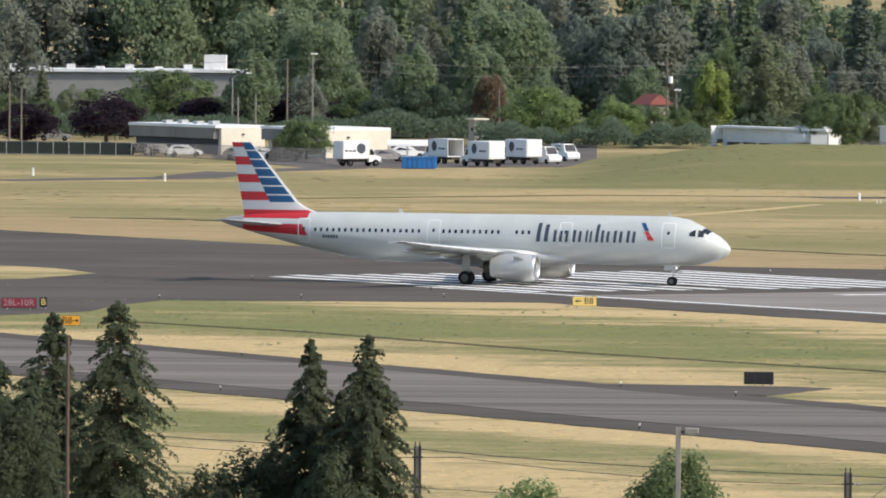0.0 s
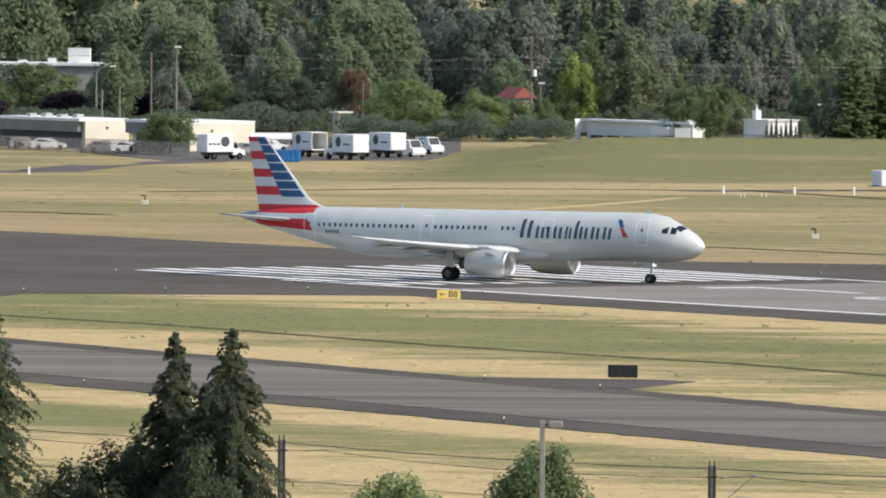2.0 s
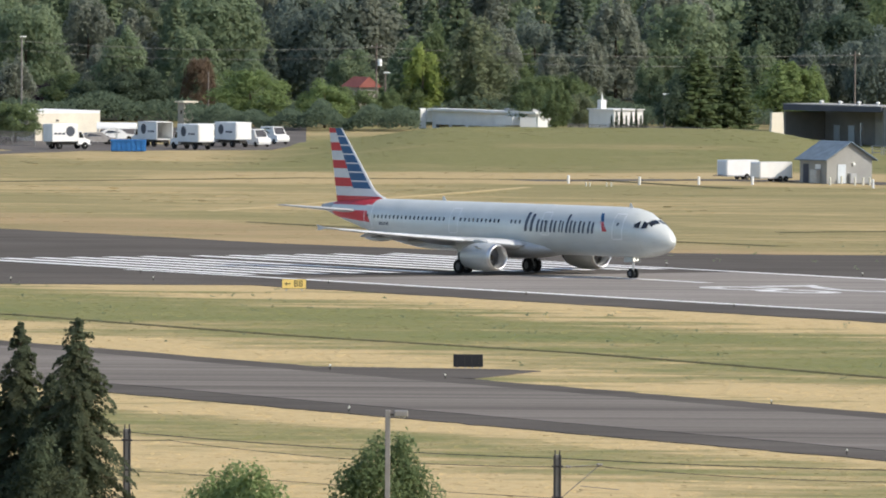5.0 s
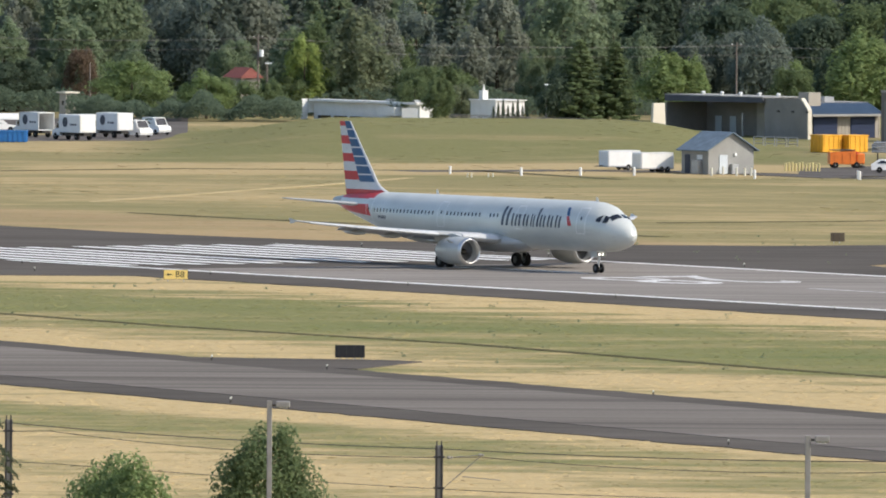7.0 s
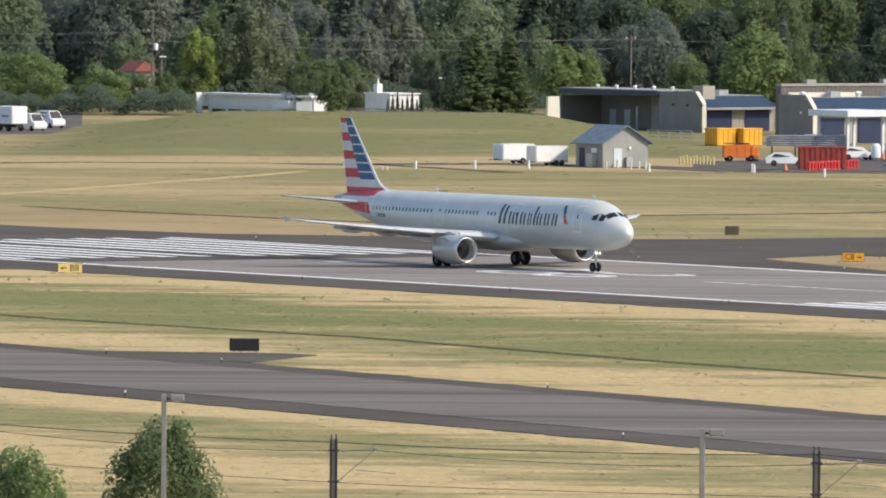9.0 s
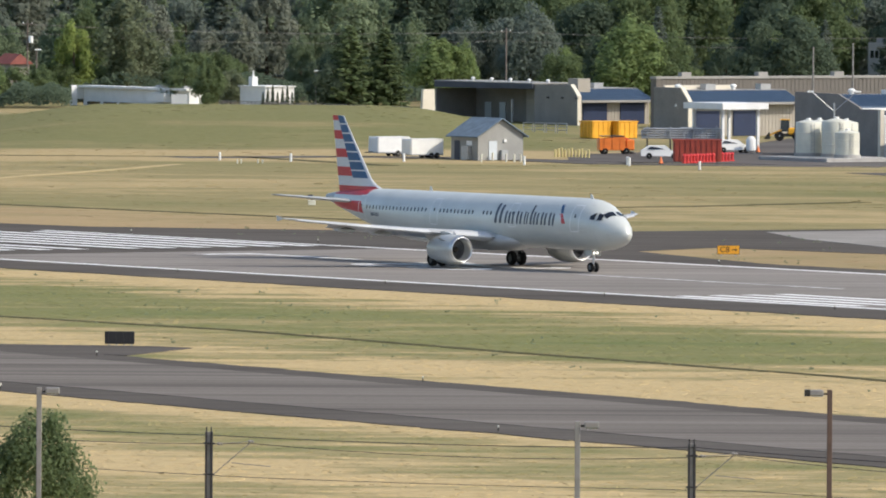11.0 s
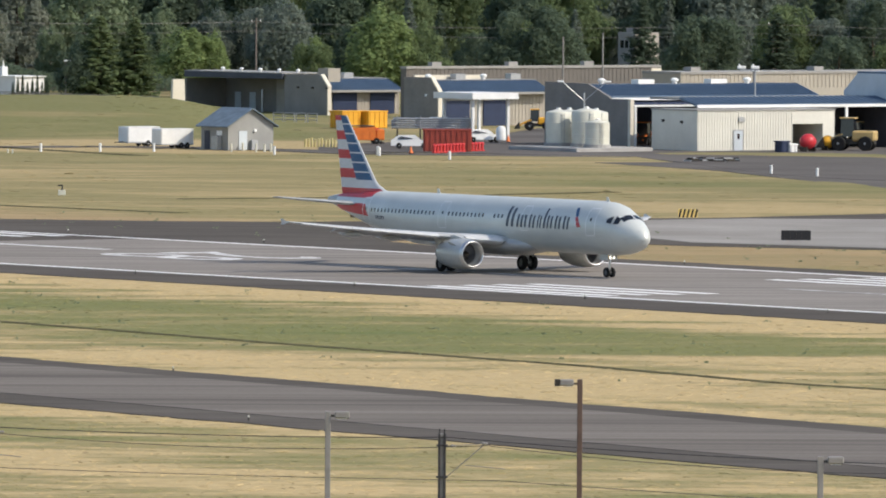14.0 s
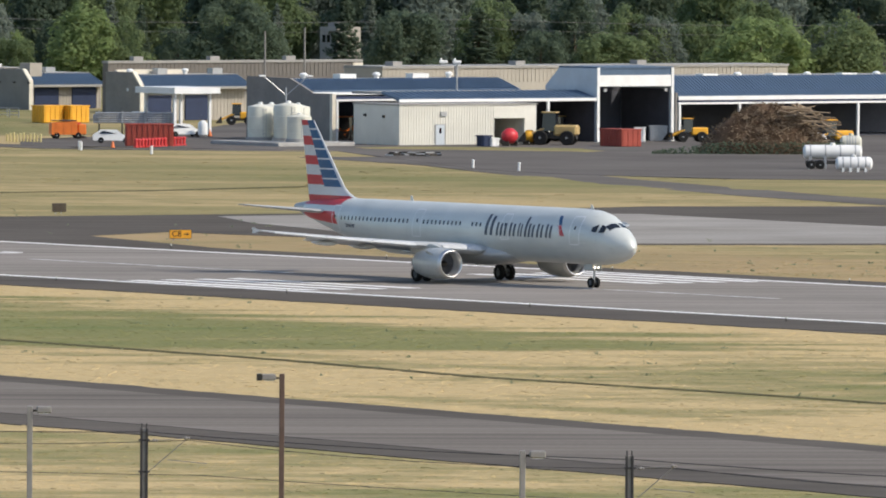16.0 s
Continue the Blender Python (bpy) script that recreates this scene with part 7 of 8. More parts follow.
# guard rails before the open bay, cones and a small tank near the fuel canopy
M_CONE = painted("orange_cone_plastic", (0.78, 0.20, 0.05), 0.5, 0, 0.06, 2.0)
for k in range(4):
    gx, gy = 21.6 + 1.35 * k, 1528.0 - 1.2 * k
    r = thing("guard_rail", pose(gx, gy, ground_height(gx, gy), 0, 0, -20), "grey steel guard rail panel before the open bay", "railing", "guard rails")
    for z in (0.35, 0.75, 1.15):
        g = Mesh()
        g.tube((0, 0, z), (1.3, 0, z), 0.05, n=6)
        part("rail", g, M_STEEL, r)
    for q in (0.06, 1.24):
        g = Mesh()
        g.tube((q, 0, -0.1), (q, 0, 1.2), 0.06, n=6)
        part("post", g, M_STEEL, r)
for x, y in ((34.3, 1372.0), (46.6, 1428.0)):
    c = thing("traffic_cone", pose(x, y, 0.05), "small orange traffic cone on yard asphalt", "cone", "traffic cones")
    g = Mesh()
    g.lathe([(0.05, 0.24), (0.75, 0.05), (0.78, 0.01)], 12, "z")
    part("body", g, M_CONE, c, smooth=40)
    g = Mesh()
    g.box((0, 0, 0.03), (0.55, 0.55, 0.06), bevel=0.02)
    part("base", g, M_RUBBER, c)
t = thing("gas_cylinder", pose(45.7, 1425.0, 0.05), "white upright gas cylinder near the fuel canopy", "tank")
g = Mesh()
g.lathe([(0.15, 0.3), (0.3, 0.55), (1.5, 0.55), (1.8, 0.35), (1.9, 0.05)], 18, "z")
part("shell", g, M_WHITE, t, smooth=50)
for k in range(3):
    g = Mesh()
    g.box((0.4 * math.cos(k * 2.1), 0.4 * math.sin(k * 2.1), 0.14), (0.1, 0.1, 0.3))
    part("foot", g, M_STEEL, t)

# ---------- far structures among the trees ----------
def far_hall():
    x, y = (-145.8, 1818.7)
    b = thing("warehouse", pose(x, y, 0), "long pale grey warehouse among the trees", "building")
    box_part("wall", 0, 40, 0, 12, 0, 7.2, M_ROOFGREY, b)
    box_part("roof", -0.4, 40.4, -0.5, 12, 7.2, 7.6, M_WHITE, b, "white roof edge")
    for k in range(9):
        box_part("rooflight", 2 + 4.2 * k, 3.2 + 4.2 * k, 1, 2, 7.6, 8.0 + 0.3 * (k % 2), M_WHITE, b)
    box_part("penthouse", 34.3, 37.4, 1.5, 5, 7.6, 9.7, M_WHITE, b, "white rooftop penthouse")


far_hall()
x, y = (-66.7, 1671.2)
tw = thing("lookout_cabin", corner(x, y), "narrow beige tower cabin with a flat roof", "cabin")
box_part("wall", -1.6, 0, 0, 1.7, 0, 3.3, M_TAUPE, tw)
box_part("roof", -1.9, 0.3, -0.3, 2.0, 3.3, 3.5, M_CREAM, tw)
box_part("window", -0.9, -0.5, -0.03, 0.02, 1.8, 2.3, M_GLASS_DARK, tw)
x, y = (-44.4, 1698.5)
hs = thing("red_roofed_house", corner(x, y), "small house with a red roof among trees", "house")
box_part("wall", -4, 0, 0, 3, 0, 5.0, M_TAUPE, hs)
g = Mesh()
g.add([(-4.4, -0.4, 5.0), (0.4, -0.4, 5.0), (0.4, 3.4, 5.0), (-4.4, 3.4, 5.0), (-4.0, 1.5, 6.4), (0.0, 1.5, 6.4)], [(0, 1, 5, 4), (2, 3, 4, 5), (1, 2, 5), (3, 0, 4), (3, 2, 1, 0)])
part("roof", g, M_REDROOF, hs, "red gabled roof")
x, y = (-10.0, 1634.0)
cl = thing("white_chapel", corner(x, y), "white building with a small cupola behind cypresses", "building")
box_part("wall", -6, 0, 0, 4.4, 0, 3.3, M_WHITE, cl)
box_part("roof", -6.2, 0.2, -0.2, 4.6, 3.3, 3.45, M_WHITE, cl)
box_part("cupola", -4.6, -3.7, 0.4, 1.2, 3.45, 4.6, M_WHITE, cl)
box_part("spire", -4.3, -4.0, 0.7, 0.95, 4.6, 5.4, M_WHITE, cl, taper=0.8)
for k in range(8):
    px, py = (-10.2, 1624.0)
    tree(px + k * 0.62, py - 4, 2.7 + 0.5 * (k % 3), 1.0, "conifer", "dark", k % 3, "clipped before a white wall", "cypress row")
x, y = (74.2, 1743.1)
dt = thing("distant_block", corner(x, y), "distant pale building between tall trees", "building")
box_part("wall", -4, 0, 0, 4.0, 0, 7.9, M_TAUPE, dt)
box_part("roof", -3.2, -0.8, 0.8, 3.2, 7.9, 8.5, M_ROOFGREY, dt)
for k in range(3):
    box_part("window", -3.4 + 1.1 * k, -2.7 + 1.1 * k, -0.04, 0.02, 5.8, 6.8, M_GLASS_DARK, dt)


# chain-link fence along the far road
def fence(p, q, h, n, mat, label, mesh_mat):
    p, q = Vector((*p, 0)), Vector((*q, 0))
    f = thing("fence", pose(p.x, p.y, 0.0, 0, 0, math.degrees(math.atan2(q.y - p.y, q.x - p.x))), label, "fence", "fences")
    L = (q - p).length
    first = None
    for k in range(n + 1):
        x = L * k / n
        if first is None:
            g = Mesh()
            g.tube((0, 0, -0.2), (0, 0, h), 0.05, n=6)
            first = part("post", g, mat, f, at=pose(x, 0, 0))
        else:
            again(first, f, pose(x, 0, 0))
    g = Mesh()
    k = 0.0
    while k < L:
        g.tube((k, 0, 0.05), (min(L, k + h), 0, h), 0.012, n=3, caps=False)
        g.tube((k, 0, h), (min(L, k + h), 0, 0.05), 0.012, n=3, caps=False)
        k += 0.16
    tagged(part("wire_mesh", g, mesh_mat, f, fix=False), "woven wire mesh", kind="stuff")
    for z in (h, 0.1):
        g = Mesh()
        g.tube((0, 0, z), (L, 0, z), 0.03, n=6)
        part("rail", g, mat, f)


fence((-134.1, 1592.9), (-106.1, 1584.8), 1.75, 14, M_STEEL, "chain-link fence with dark screening before the trees", M_DARKGREEN)
fence((-106.1, 1584.8), (-80.0, 1549.4), 1.75, 9, M_LAMPGREY, "chain-link fence beside the office wings", M_LAMPGREY)
fence((-15.8, 1627.5), (8.6, 1592.8), 1.7, 12, M_LAMPGREY, "thin wire fence along the berm's crest", M_LAMPGREY)


def pole(x, y, h, mat, label, kind="lamp", r=0.12):
    p = thing("utility_pole" if kind == "utility" else "street_lamp", pose(x, y, 0), label, "pole" if kind == "utility" else "lamp post", "poles")
    g = Mesh()
    g.tube((0, 0, -0.3), (0, 0, h), r * 1.2, r * 0.8, 8)
    part("pole", g, mat, p)
    if kind == "utility":
        g = Mesh()
        g.box((0, 0, h - 0.5), (1.5, 0.12, 0.14))
        a = part("crossarm", g, mat, p)
        for k in (-0.6, 0, 0.6):
            g = Mesh()
            g.tube((k, 0, h - 0.43), (k, 0, h - 0.2), 0.05, n=6)
            part("insulator", g, M_OUTLINE, a)
        if h < 11 and x < 0:
            g = Mesh()
            g.tube((0.45, -0.1, h - 3.0), (0.45, -0.1, h - 2.1), 0.3, n=12)
            part("transformer", g, M_OUTLINE, p)
    elif kind == "arm":
        g = Mesh()
        g.tube((0, 0, h), (0.9, 0, h + 0.7), 0.06, n=6)
        g.tube((0.9, 0, h + 0.7), (1.9, 0, h + 0.75), 0.05, n=6)
        part("arm", g, mat, p)
        g = Mesh()
        g.box((2.2, 0, h + 0.75), (0.8, 0.3, 0.16), bevel=0.05)
        part("lamp_head", g, M_OUTLINE, p)
    elif kind == "lamp":
        g = Mesh()
        g.box((0.2, 0, h), (0.9, 0.4, 0.18), bevel=0.04)
        part("lamp_head", g, M_OUTLINE, p)


for t_x, t_y, h, mat, lab, kind in (
    (-89.1, 1690.4, 11.6, M_LAMPGREY, "tall grey lamp post behind the offices", "lamp"), (-92.4, 1689.3, 10.9, M_WOODGREY, "grey wooden pole behind the offices", "plain"),
    (-100.7, 1706.2, 8.0, M_LAMPGREY, "grey street lamp with a curved arm", "arm"), (-96.5, 1687.8, 6.3, M_LAMPGREY, "slim white flagpole behind the office roof", "plain"),
    (-98.8, 1687.0, 5.9, M_LAMPGREY, "slim grey mast behind the office roof", "plain"), (-42.1, 1697.0, 10.9, M_WOODGREY, "wooden utility pole with a white transformer", "utility"),
    (-40.9, 1697.0, 7.0, M_WOODGREY, "dark pole with a pale lamp head", "lamp"), (-64.6, 1699.1, 7.0, M_WOODGREY, "dark pole among green trees", "plain"),
    (-3.5, 1624.1, 5.6, M_LAMPGREY, "grey lamp post behind the white building", "lamp"), (74.8, 1441.1, 8.0, M_LAMPGREY, "grey post with a lamp in the works yard", "lamp"),
    (62.4, 1558.5, 10.5, M_LAMPGREY, "slim mast behind the long halls", "plain"), (57.5, 1557.4, 10.0, M_LAMPGREY, "slim mast behind the long halls", "plain"), (-125.0, 1632.1, 8.5, M_WOODGREY, "wooden pole beside purple trees", "plain"), (-123.5, 1632.6, 8.0, M_WOODGREY, "wooden pole beside purple trees", "plain")):
    pole(t_x, t_y, h, mat, lab, kind)


def wire(pts, r, sag, mat, label, name="power_line"):
    g = Mesh()
    for p, q in zip(pts, pts[1:]):
        p, q, prev = Vector(p), Vector(q), None
        n = 14
        for k in range(n + 1):
            u = k / n
            w = p.lerp(q, u) - Vector((0, 0, sag * 4 * u * (1 - u)))
            if prev is not None:
                g.tube(prev, w, r, n=5, caps=False)
            prev = w
    return tagged(part(name, g, mat, fix=False), label, "cable", "cables")


LINE = [(-170.0, 1700.0, 9.4), (-89.1, 1690.4, 11.0), (-42.1, 1697.0, 10.4), (22.0, 1722.0, 9.4), (92.0, 1722.0, 9.4), (165.0, 1722.0, 9.4)]
for x, y, z in (LINE[0], *LINE[3:]):
    pole(x, y, z + 0.5, M_WOODGREY, "wooden utility pole at the woods' edge", "utility")
wire(LINE, 0.024, 0.7, M_LAMPGREY, "thin grey overhead power line before the woods")
wire([(x, y, z - 1.2) for x, y, z in LINE], 0.018, 0.8, M_LAMPGREY, "thin overhead cable before the woods")

# white shade canopy over parked cars
tx, ty = (-71.1, 1572.4)
tn = thing("shade_canopy", pose(tx, ty, 0.05), "white arched shade canopy over parked cars", "canopy")
g = Mesh()
g.loft([[(x, -1.6 * math.cos(k * math.pi / 8), 1.75 + 0.75 * math.sin(k * math.pi / 8)) for k in range(9)] for x in (-2.4, 2.0, 2.5)])
part("cover", g, M_WHITE, tn)
for px in (-2.3, 0, 2.3):
    for py in (-1.5, 1.5):
        g = Mesh()
        g.tube((px, py, 0), (px, py, 1.78), 0.05, n=6)
        part("post", g, M_STEEL, tn)

# dark screening panels on the left fence
p, q = Vector((-134.4, 1596.3, 0)), Vector((-106.3, 1588.2, 0))
for k in range(14):
    u, v = p.lerp(q, (k + 0.03) / 14), p.lerp(q, (k + 0.97) / 14)
    pn = thing("fence_screen", pose(u.x, u.y - 0.1, 0, 0, 0, math.degrees(math.atan2(v.y - u.y, v.x - u.x))), "dark green windscreen panel on the fence", "screen", "fence screens")
    g = Mesh()
    w = (v - u).length
    g.box((w / 2, 0, 0.85), (w, 0.03, 1.55 - 0.06 * (k % 3)))
    part("cloth", g, M_DARKGREEN, pn)
    for z in (0.12, 1.55):
        g = Mesh()
        g.box((w / 2, -0.02, z), (w, 0.05, 0.06))
        part("batten", g, M_LAMPGREY, pn)

# ---------- foreground: light rail poles, lamp posts, trees ----------
def parking_lamp(x, y, h, side, mat, label):
    p = thing("lamp_post", pose(x, y, 0), label, "lamp post", "foreground lamp posts")
    g = Mesh()
    g.box((0, 0, h / 2 - 0.2), (0.21, 0.21, h + 0.4), bevel=0.02)
    part("pole", g, mat, p)
    g = Mesh()
    g.box((side * 0.2, 0, h - 0.18), (0.22, 0.07, 0.08))
    part("bracket", g, M_DARKMETAL, p)
    g = Mesh()
    g.box((side * 0.55, 0, h - 0.14), (0.58, 0.42, 0.26), bevel=0.04)
    hd = part("lamp_head", g, M_LAMPGREY, p)
    box_part("lens", side * 0.35, side * 0.75, -0.15, 0.15, h - 0.29, h - 0.265, M_OUTLINE, hd)
    if side < 0:
        box_part("end_cap", side * 1.05, side * 0.83, -0.2, 0.2, h - 0.28, h, M_DARKMETAL, hd)


parking_lamp(-12.45, 524, 11.0, 1, M_LAMPGREY, "grey square lamp post with a shoebox head")
parking_lamp(9.2, 495, 11.0, 1, M_LAMPGREY, "grey square lamp post with a shoebox head")
parking_lamp(20.2, 526, 11.0, -1, M_RUSTPOLE, "brown square lamp post with a shoebox head")
parking_lamp(26.4, 460, 11.0, 1, M_LAMPGREY, "grey square lamp post with a shoebox head")
sl = thing("slim_pole", pose(-34.5, 480, 0), "slim brown pole beside tall conifers", "pole")
g = Mesh()
g.tube((0, 0, -0.2), (0, 0, 16.1), 0.09, 0.06, 8)
part("shaft", g, M_RUSTPOLE, sl)

CAT = [(-46.0, 600), (-25.5, 576), (-5.75, 553), (15.0, 544), (34.3, 521), (54.0, 500)]


def rail_pole(x, y, arms):
    p = thing("catenary_pole", pose(x, y, 0), "dark steel twin-channel pole of the light rail line", "pole", "light rail poles")
    H = 7.9
    for s in (-1, 1):
        g = Mesh()
        g.box((s * 0.12, 0, H / 2 - 0.2), (0.10, 0.22, H + 0.4), bevel=0.015)
        part("channel", g, M_POLEDARK, p)
        g = Mesh()
        g.tube((s * 0.10, 0, H), (s * 0.10, 0, H + 0.2), 0.03, n=6)
        part("pin", g, M_POLEDARK, p)
    box_part("web", -0.08, 0.08, -0.04, 0.04, 0, H, M_LAMPGREY, p)
    for z in (H - 0.55, H - 1.9, H - 3.4):
        box_part("clamp", -0.24, 0.24, -0.13, 0.13, z, z + 0.08, M_POLEDARK, p)
    if arms:
        for nm, q, e, r in (("strut", (0.15, 0, H - 1.9), (1.85, -0.2, H - 0.42), 0.022), ("tie", (0.15, 0, H - 0.55), (1.95, -0.2, H - 0.40), 0.017), ("registration_arm", (1.0, -0.1, H - 1.35), (2.7, -0.2, H - 1.5), 0.018)):
            g = Mesh()
            g.tube(q, e, r, n=6)
            part(nm, g, M_LAMPGREY, p)
        for x0 in (0.35, 1.7):
            g = Mesh()
            g.lathe([(0, 0.02), (0.03, 0.07), (0.10, 0.07), (0.16, 0.03), (0.2, 0.07), (0.26, 0.02)], 8, "x", (x0, -0.1 if x0 < 1 else -0.2, H - 0.55 + x0 * 0.08))
            part("insulator", g, M_LAMPGREY, p)


for k, (x, y) in enumerate(CAT):
    rail_pole(x, y, k not in (1, 5))
for dz, sag, dx, r in ((7.75, 0.15, 0.2, 0.020), (7.4, 0.35, 1.9, 0.015), (5.9, 0.06, 2.4, 0.014)):
    wire([(x + dx, y - 0.2, dz) for x, y in CAT], r, sag, M_POLEDARK, "dark overhead wire of the light rail line", "overhead_wire")


def near_conifer(x, y, h, w, seed, count, label):
    """Column of drooping sprays with a thin wispy leader."""
    t = thing("conifer", pose(x, y, 0, 0, 0, seed * 50), label, "tree", "near conifers")
    rng = np.random.default_rng(seed)
    nb = 420
    bz = 1 - rng.uniform(0, 1, nb) ** 0.9 * 0.72
    bl = w * 0.45 * (1 - np.exp(-(1 - bz) * 5.2)) * rng.uniform(0.45, 1.15, nb) + 0.12
    ba = rng.uniform(0, math.tau, nb)
    bl *= 1 + 0.22 * np.array([noise.noise((math.cos(q) * 1.5, math.sin(q) * 1.5, float(z) * 9 + seed)) for q, z in zip(ba, bz)])
    k = rng.choice(nb, count, p=bl / bl.sum())
    s = rng.uniform(0.1, 1, count) ** 0.6
    rad = bl[k] * s
    up = 0.75 * np.clip((bz[k] - 0.86) / 0.14, 0, 1)
    side = rng.normal(size=count) * (0.04 + 0.13 * bl[k] * (1.1 - s))
    ang = ba[k]
    p = np.stack([np.cos(ang) * rad - np.sin(ang) * side, np.sin(ang) * rad + np.cos(ang) * side, bz[k] * h - 0.42 * rad * s + up * rad - np.abs(rng.normal(size=count)) * 0.10], axis=1)
    nrm = np.stack([np.cos(ang) * 0.8, np.sin(ang) * 0.8, np.full(count, 0.6)], axis=1)
    boughs = [(float(bz[i] * h), float(ba[i]), float(bl[i])) for i in range(0, nb, 3)]
    part("trunk", trunk_mesh(h, 0.2, boughs, seed, 0.995), M_BARK, t, fix=False)
    part("crown", sprays(p, nrm, 0.075, rng), LEAF_NEAR, t, fix=False)


LEAF_NEAR = leaf_material("near_conifer_sprays", (0.056, 0.080, 0.050), (0.110, 0.134, 0.080), (0.125, 0.126, 0.078))
for n, (x, y, h, w) in enumerate([(-37.6, 515, 15.8, 5.2), (-34.3, 505, 16.7, 6.2), (-39.7, 512, 14.2, 5.0), (-27.4, 520, 14.6, 4.2), (-24.8, 515, 15.0, 5.4), (-41.7, 520, 15.5, 6), (-38.1, 510, 13.8, 4.5), (-26.0, 518, 12.7, 4.0)]):
    near_conifer(x, y, h, w, 31 + n, 42000, "tall dark green conifer with a wispy top")


def near_bush(x, y, h, w, seed, leaf, label, count=7000):
    t = thing("bush", pose(x, y, 0), label, "bush", "near bushes")
    part("trunk", trunk_mesh(h * 0.7, 0.12, limbs(h, w, seed), seed), M_BARK, t, fix=False)
    part("crown", broad_crown(seed, h, w, count * 2, 0.09, 0.2, 90, sprays), leaf, t, fix=False)


for n, (x, y, h, w, lf) in enumerate([(-12.8, 535, 10.0, 4.6, "green"), (-18.3, 530, 8.5, 3.8, "bright"), (-30.0, 520, 10.5, 4.4, "near"), (-31.8, 518, 9.6, 3.8, "near"), (-29.0, 522, 10.8, 2.7, "near"), (-38.0, 500, 13.7, 3.8, "near"), (-19.3, 532, 8.4, 4.8, "bright"), (-25.9, 512, 10.9, 3.7, "near"), (-35.2, 508, 11.0, 4.2, "near")]):
    near_bush(x, y, h, w, 60 + n, LEAF[lf] if lf != "near" else LEAF_NEAR, {"green": "mid-green leafy tree top beside the rail line", "bright": "bright green bush beside the rail line", "near": "dark green bush beneath the conifers"}[lf])

# coarse weeds standing out of the mown grass
wr = np.random.default_rng(8)
n = 420
a, c = wr.uniform(-960, -560, n), np.concatenate([wr.uniform(455, 528, n // 2), wr.uniform(595, 640, n - n // 2)])
k = np.repeat(np.arange(n), 9)
ca, sa = math.cos(radians(RUN_TURN)), math.sin(radians(RUN_TURN))
size = np.repeat(wr.uniform(0.05, 0.22, n) ** 1.3, 9)
px = (a * ca - c * sa)[k] + wr.normal(size=9 * n) * size * 1.6
py = (a * sa + c * ca)[k] + wr.normal(size=9 * n) * size * 1.6
pz = np.abs(wr.normal(size=9 * n)) * size * 1.1
weeds = part("weeds", leaves(np.stack([px, py, pz], axis=1), np.tile((0, -0.6, 0.6), (9 * n, 1)), 0.085, wr), LEAF["grey"], fix=False)
tagged(weeds, "scattered coarse green weeds in the grass", "weeds", kind="stuff")

# grass tufts: real blades in clumps over the mown grass, thinner with distance
def inside(x, y, poly):
    r = np.zeros(len(x), bool)
    for (x0, y0), (x1, y1) in zip(poly, poly[1:] + poly[:1]):
        if y0 != y1:
            r ^= ((y0 > y) != (y1 > y)) & (x < (x1 - x0) * (y - y0) / (y1 - y0) + x0)
    return r


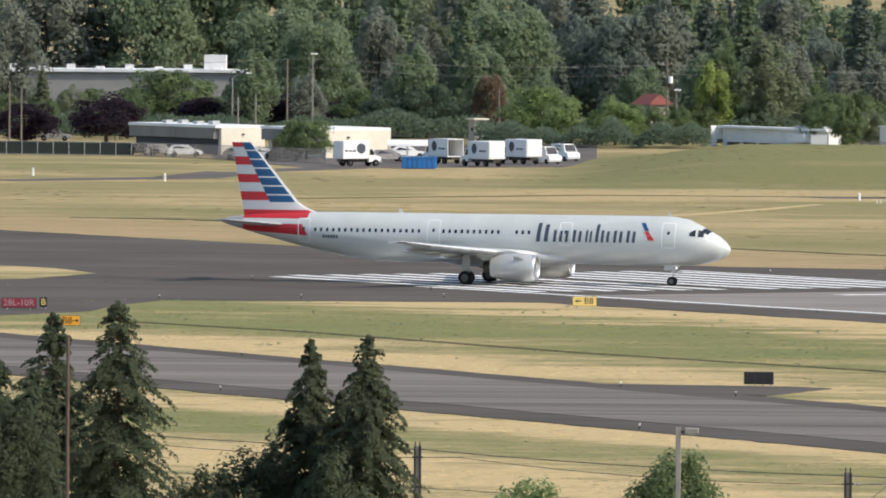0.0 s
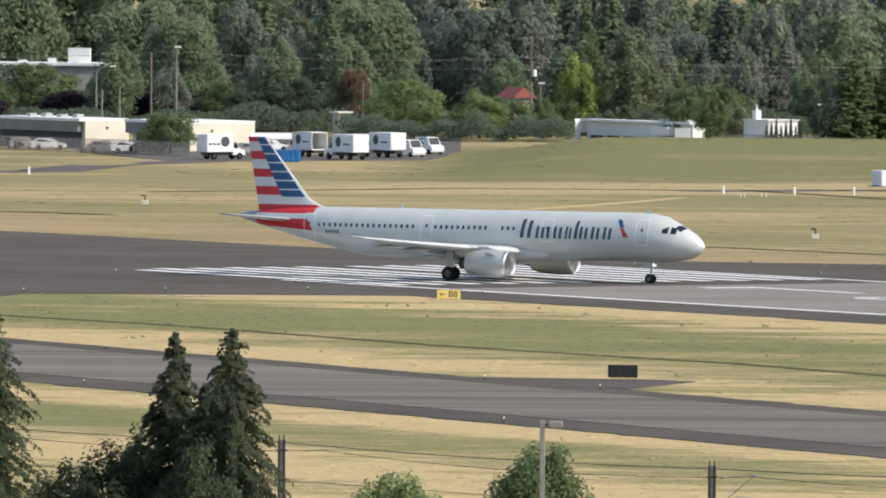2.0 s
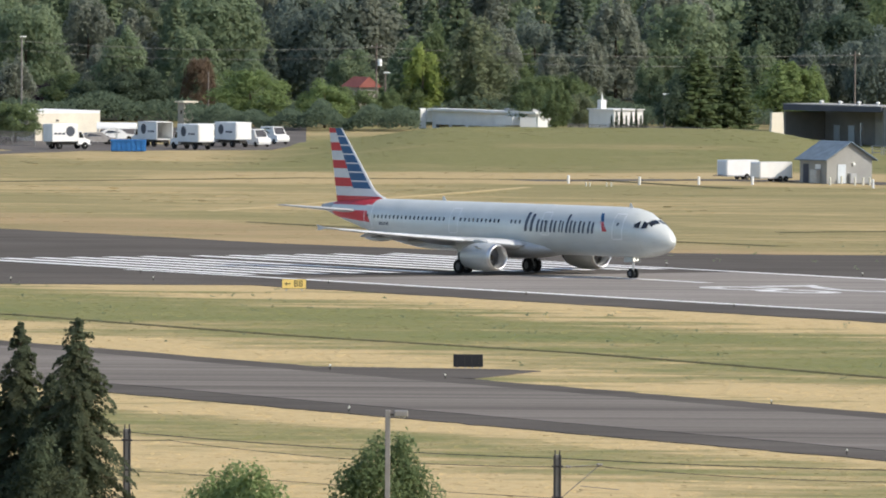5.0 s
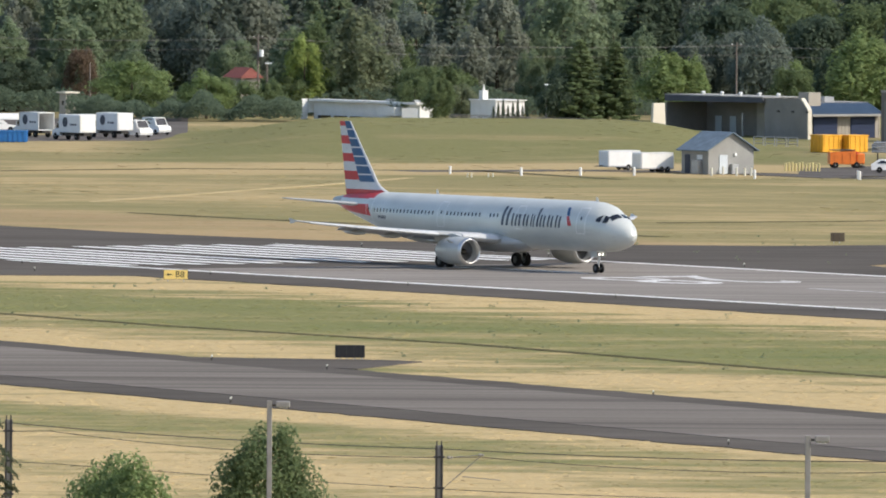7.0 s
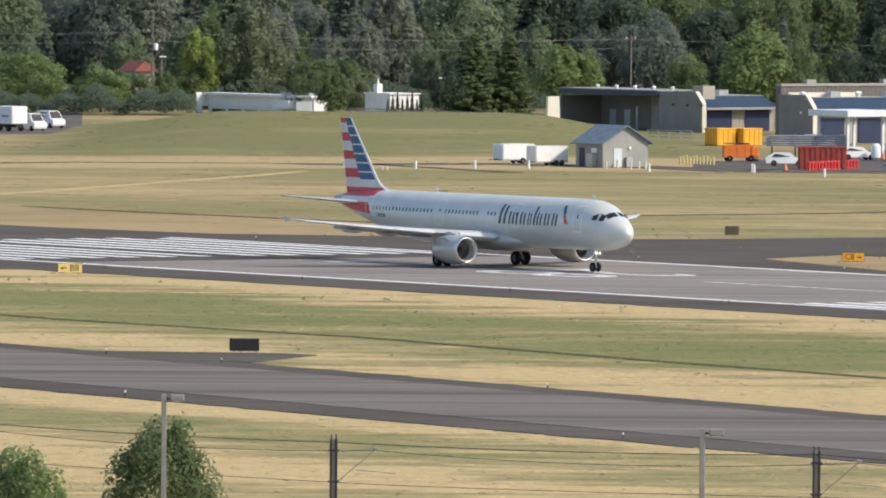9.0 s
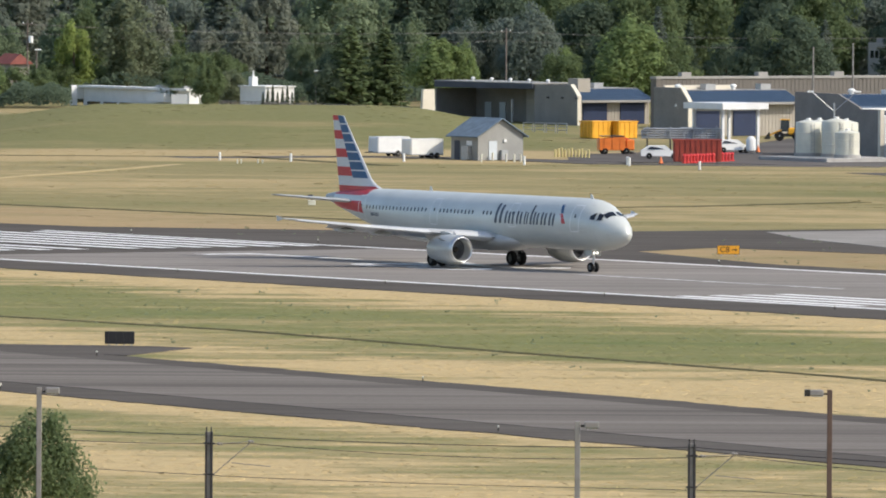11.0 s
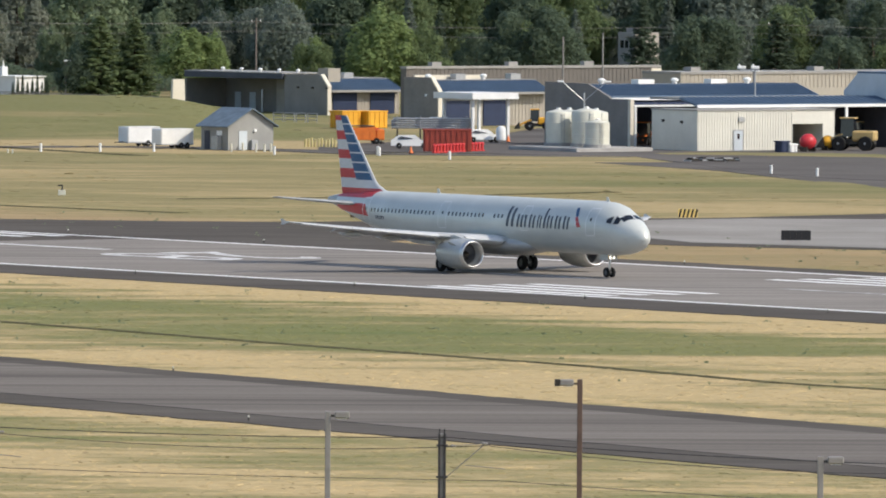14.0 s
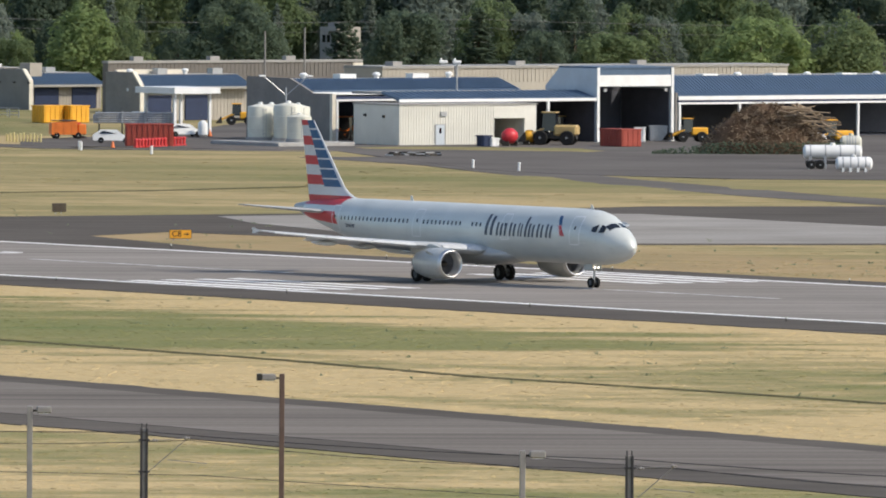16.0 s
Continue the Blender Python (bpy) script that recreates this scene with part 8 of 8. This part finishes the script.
def tufts(name, n, y0, y1, wide, tall, seed, label):
    rng = np.random.default_rng(seed)
    y = y0 + (y1 - y0) * rng.uniform(0, 1, n)
    x = rng.uniform(-0.082, 0.090, n) * y
    a, c = x * ca + y * sa, -x * sa + y * ca
    keep = ~((c > 525) & (c < 593)) & ~((c > near_edge(a) - 0.3) & (c < far_edge(a) + 0.3)) & ~((a < -880) & (c > 434) & (c < 529))
    for poly in PAVED:
        keep &= ~inside(x, y, poly)
    x, y = x[keep], y[keep]
    n = len(x)
    dx = wide * rng.uniform(0.35, 1.5, n) ** 1.5
    yaw = rng.normal(size=n) * 0.5
    ux, uy = np.cos(yaw) * dx, np.sin(yaw) * dx
    hgt = tall * rng.uniform(0.35, 1.4, n)
    dep = hgt * rng.uniform(1.2, 2.6, n)
    z = np.array([ground_height(float(p), float(q)) for p, q in zip(x, y)]) if y1 > 1400 else np.zeros(n)
    sk = rng.normal(size=n) * 0.2 * dx
    v = np.stack([np.stack([x - ux, y - uy, z - 0.02], 1), np.stack([x + ux, y + uy, z - 0.02], 1), np.stack([x + ux * 0.5 + sk, y + uy * 0.5 + dep, z + hgt * rng.uniform(0.7, 1, n)], 1), np.stack([x - ux * 0.6 + sk, y - uy * 0.6 + dep, z + hgt], 1)], axis=1).reshape(-1, 3)
    g = Mesh()
    g.v = [tuple(p) for p in v.tolist()]
    g.f = [(4 * i, 4 * i + 1, 4 * i + 2, 4 * i + 3) for i in range(n)]
    g.s = [0] * n
    tagged(part(name, g, M_GRASS, fix=False), label, "grass", kind="stuff")


tufts("grass_tufts", 52000, 600, 1010, 0.22, 0.035, 21, "low tufts of green and straw grass near the taxiway")
tufts("grass_tufts", 12000, 1010, 1640, 0.5, 0.022, 22, "low tufts of green and straw grass beyond the runway")


# ---------- what moves ----------
def motions():
    taxi = [(0, -908.25, 564.68, 44), (0.5, -904.41, 565.1, 40.9), (1, -900.67, 565.51, 37.5), (1.5, -897.34, 566.13, 33.9), (2, -894.27, 566.75, 30.1),
            (2.5, -891.34, 567.38, 26.4), (3, -888.89, 568, 22.5), (3.5, -885.77, 568, 18.6), (4, -882.86, 568, 15.1), (6.5, -868.55, 568, 2.7),
            (7, -865.49, 568, 1.35), (7.5, -862.03, 568, 0.7), (8, -858.27, 568, 0.25), (8.5, -854.46, 568, 0), (11, -831.14, 566.75, -0.5),
            (11.5, -825.45, 566.34, -0.55), (12, -819.66, 565.92, -0.6), (12.5, -813.59, 565.72, -0.65), (13, -807.17, 565.51, -0.75), (13.5, -800.06, 565.3, -0.85),
            (14, -792.34, 565.1, -0.95), (14.5, -784.06, 564.78, -1.05), (15, -774.88, 564.47, -1.05), (15.5, -765, 564.16, -1.05), (16, -754.27, 563.85, -1)]
    walk(airliner, [(t, RUN @ pose(x, y, 0.0, 0, 0, a)) for t, x, y, a in taxi])


motions()
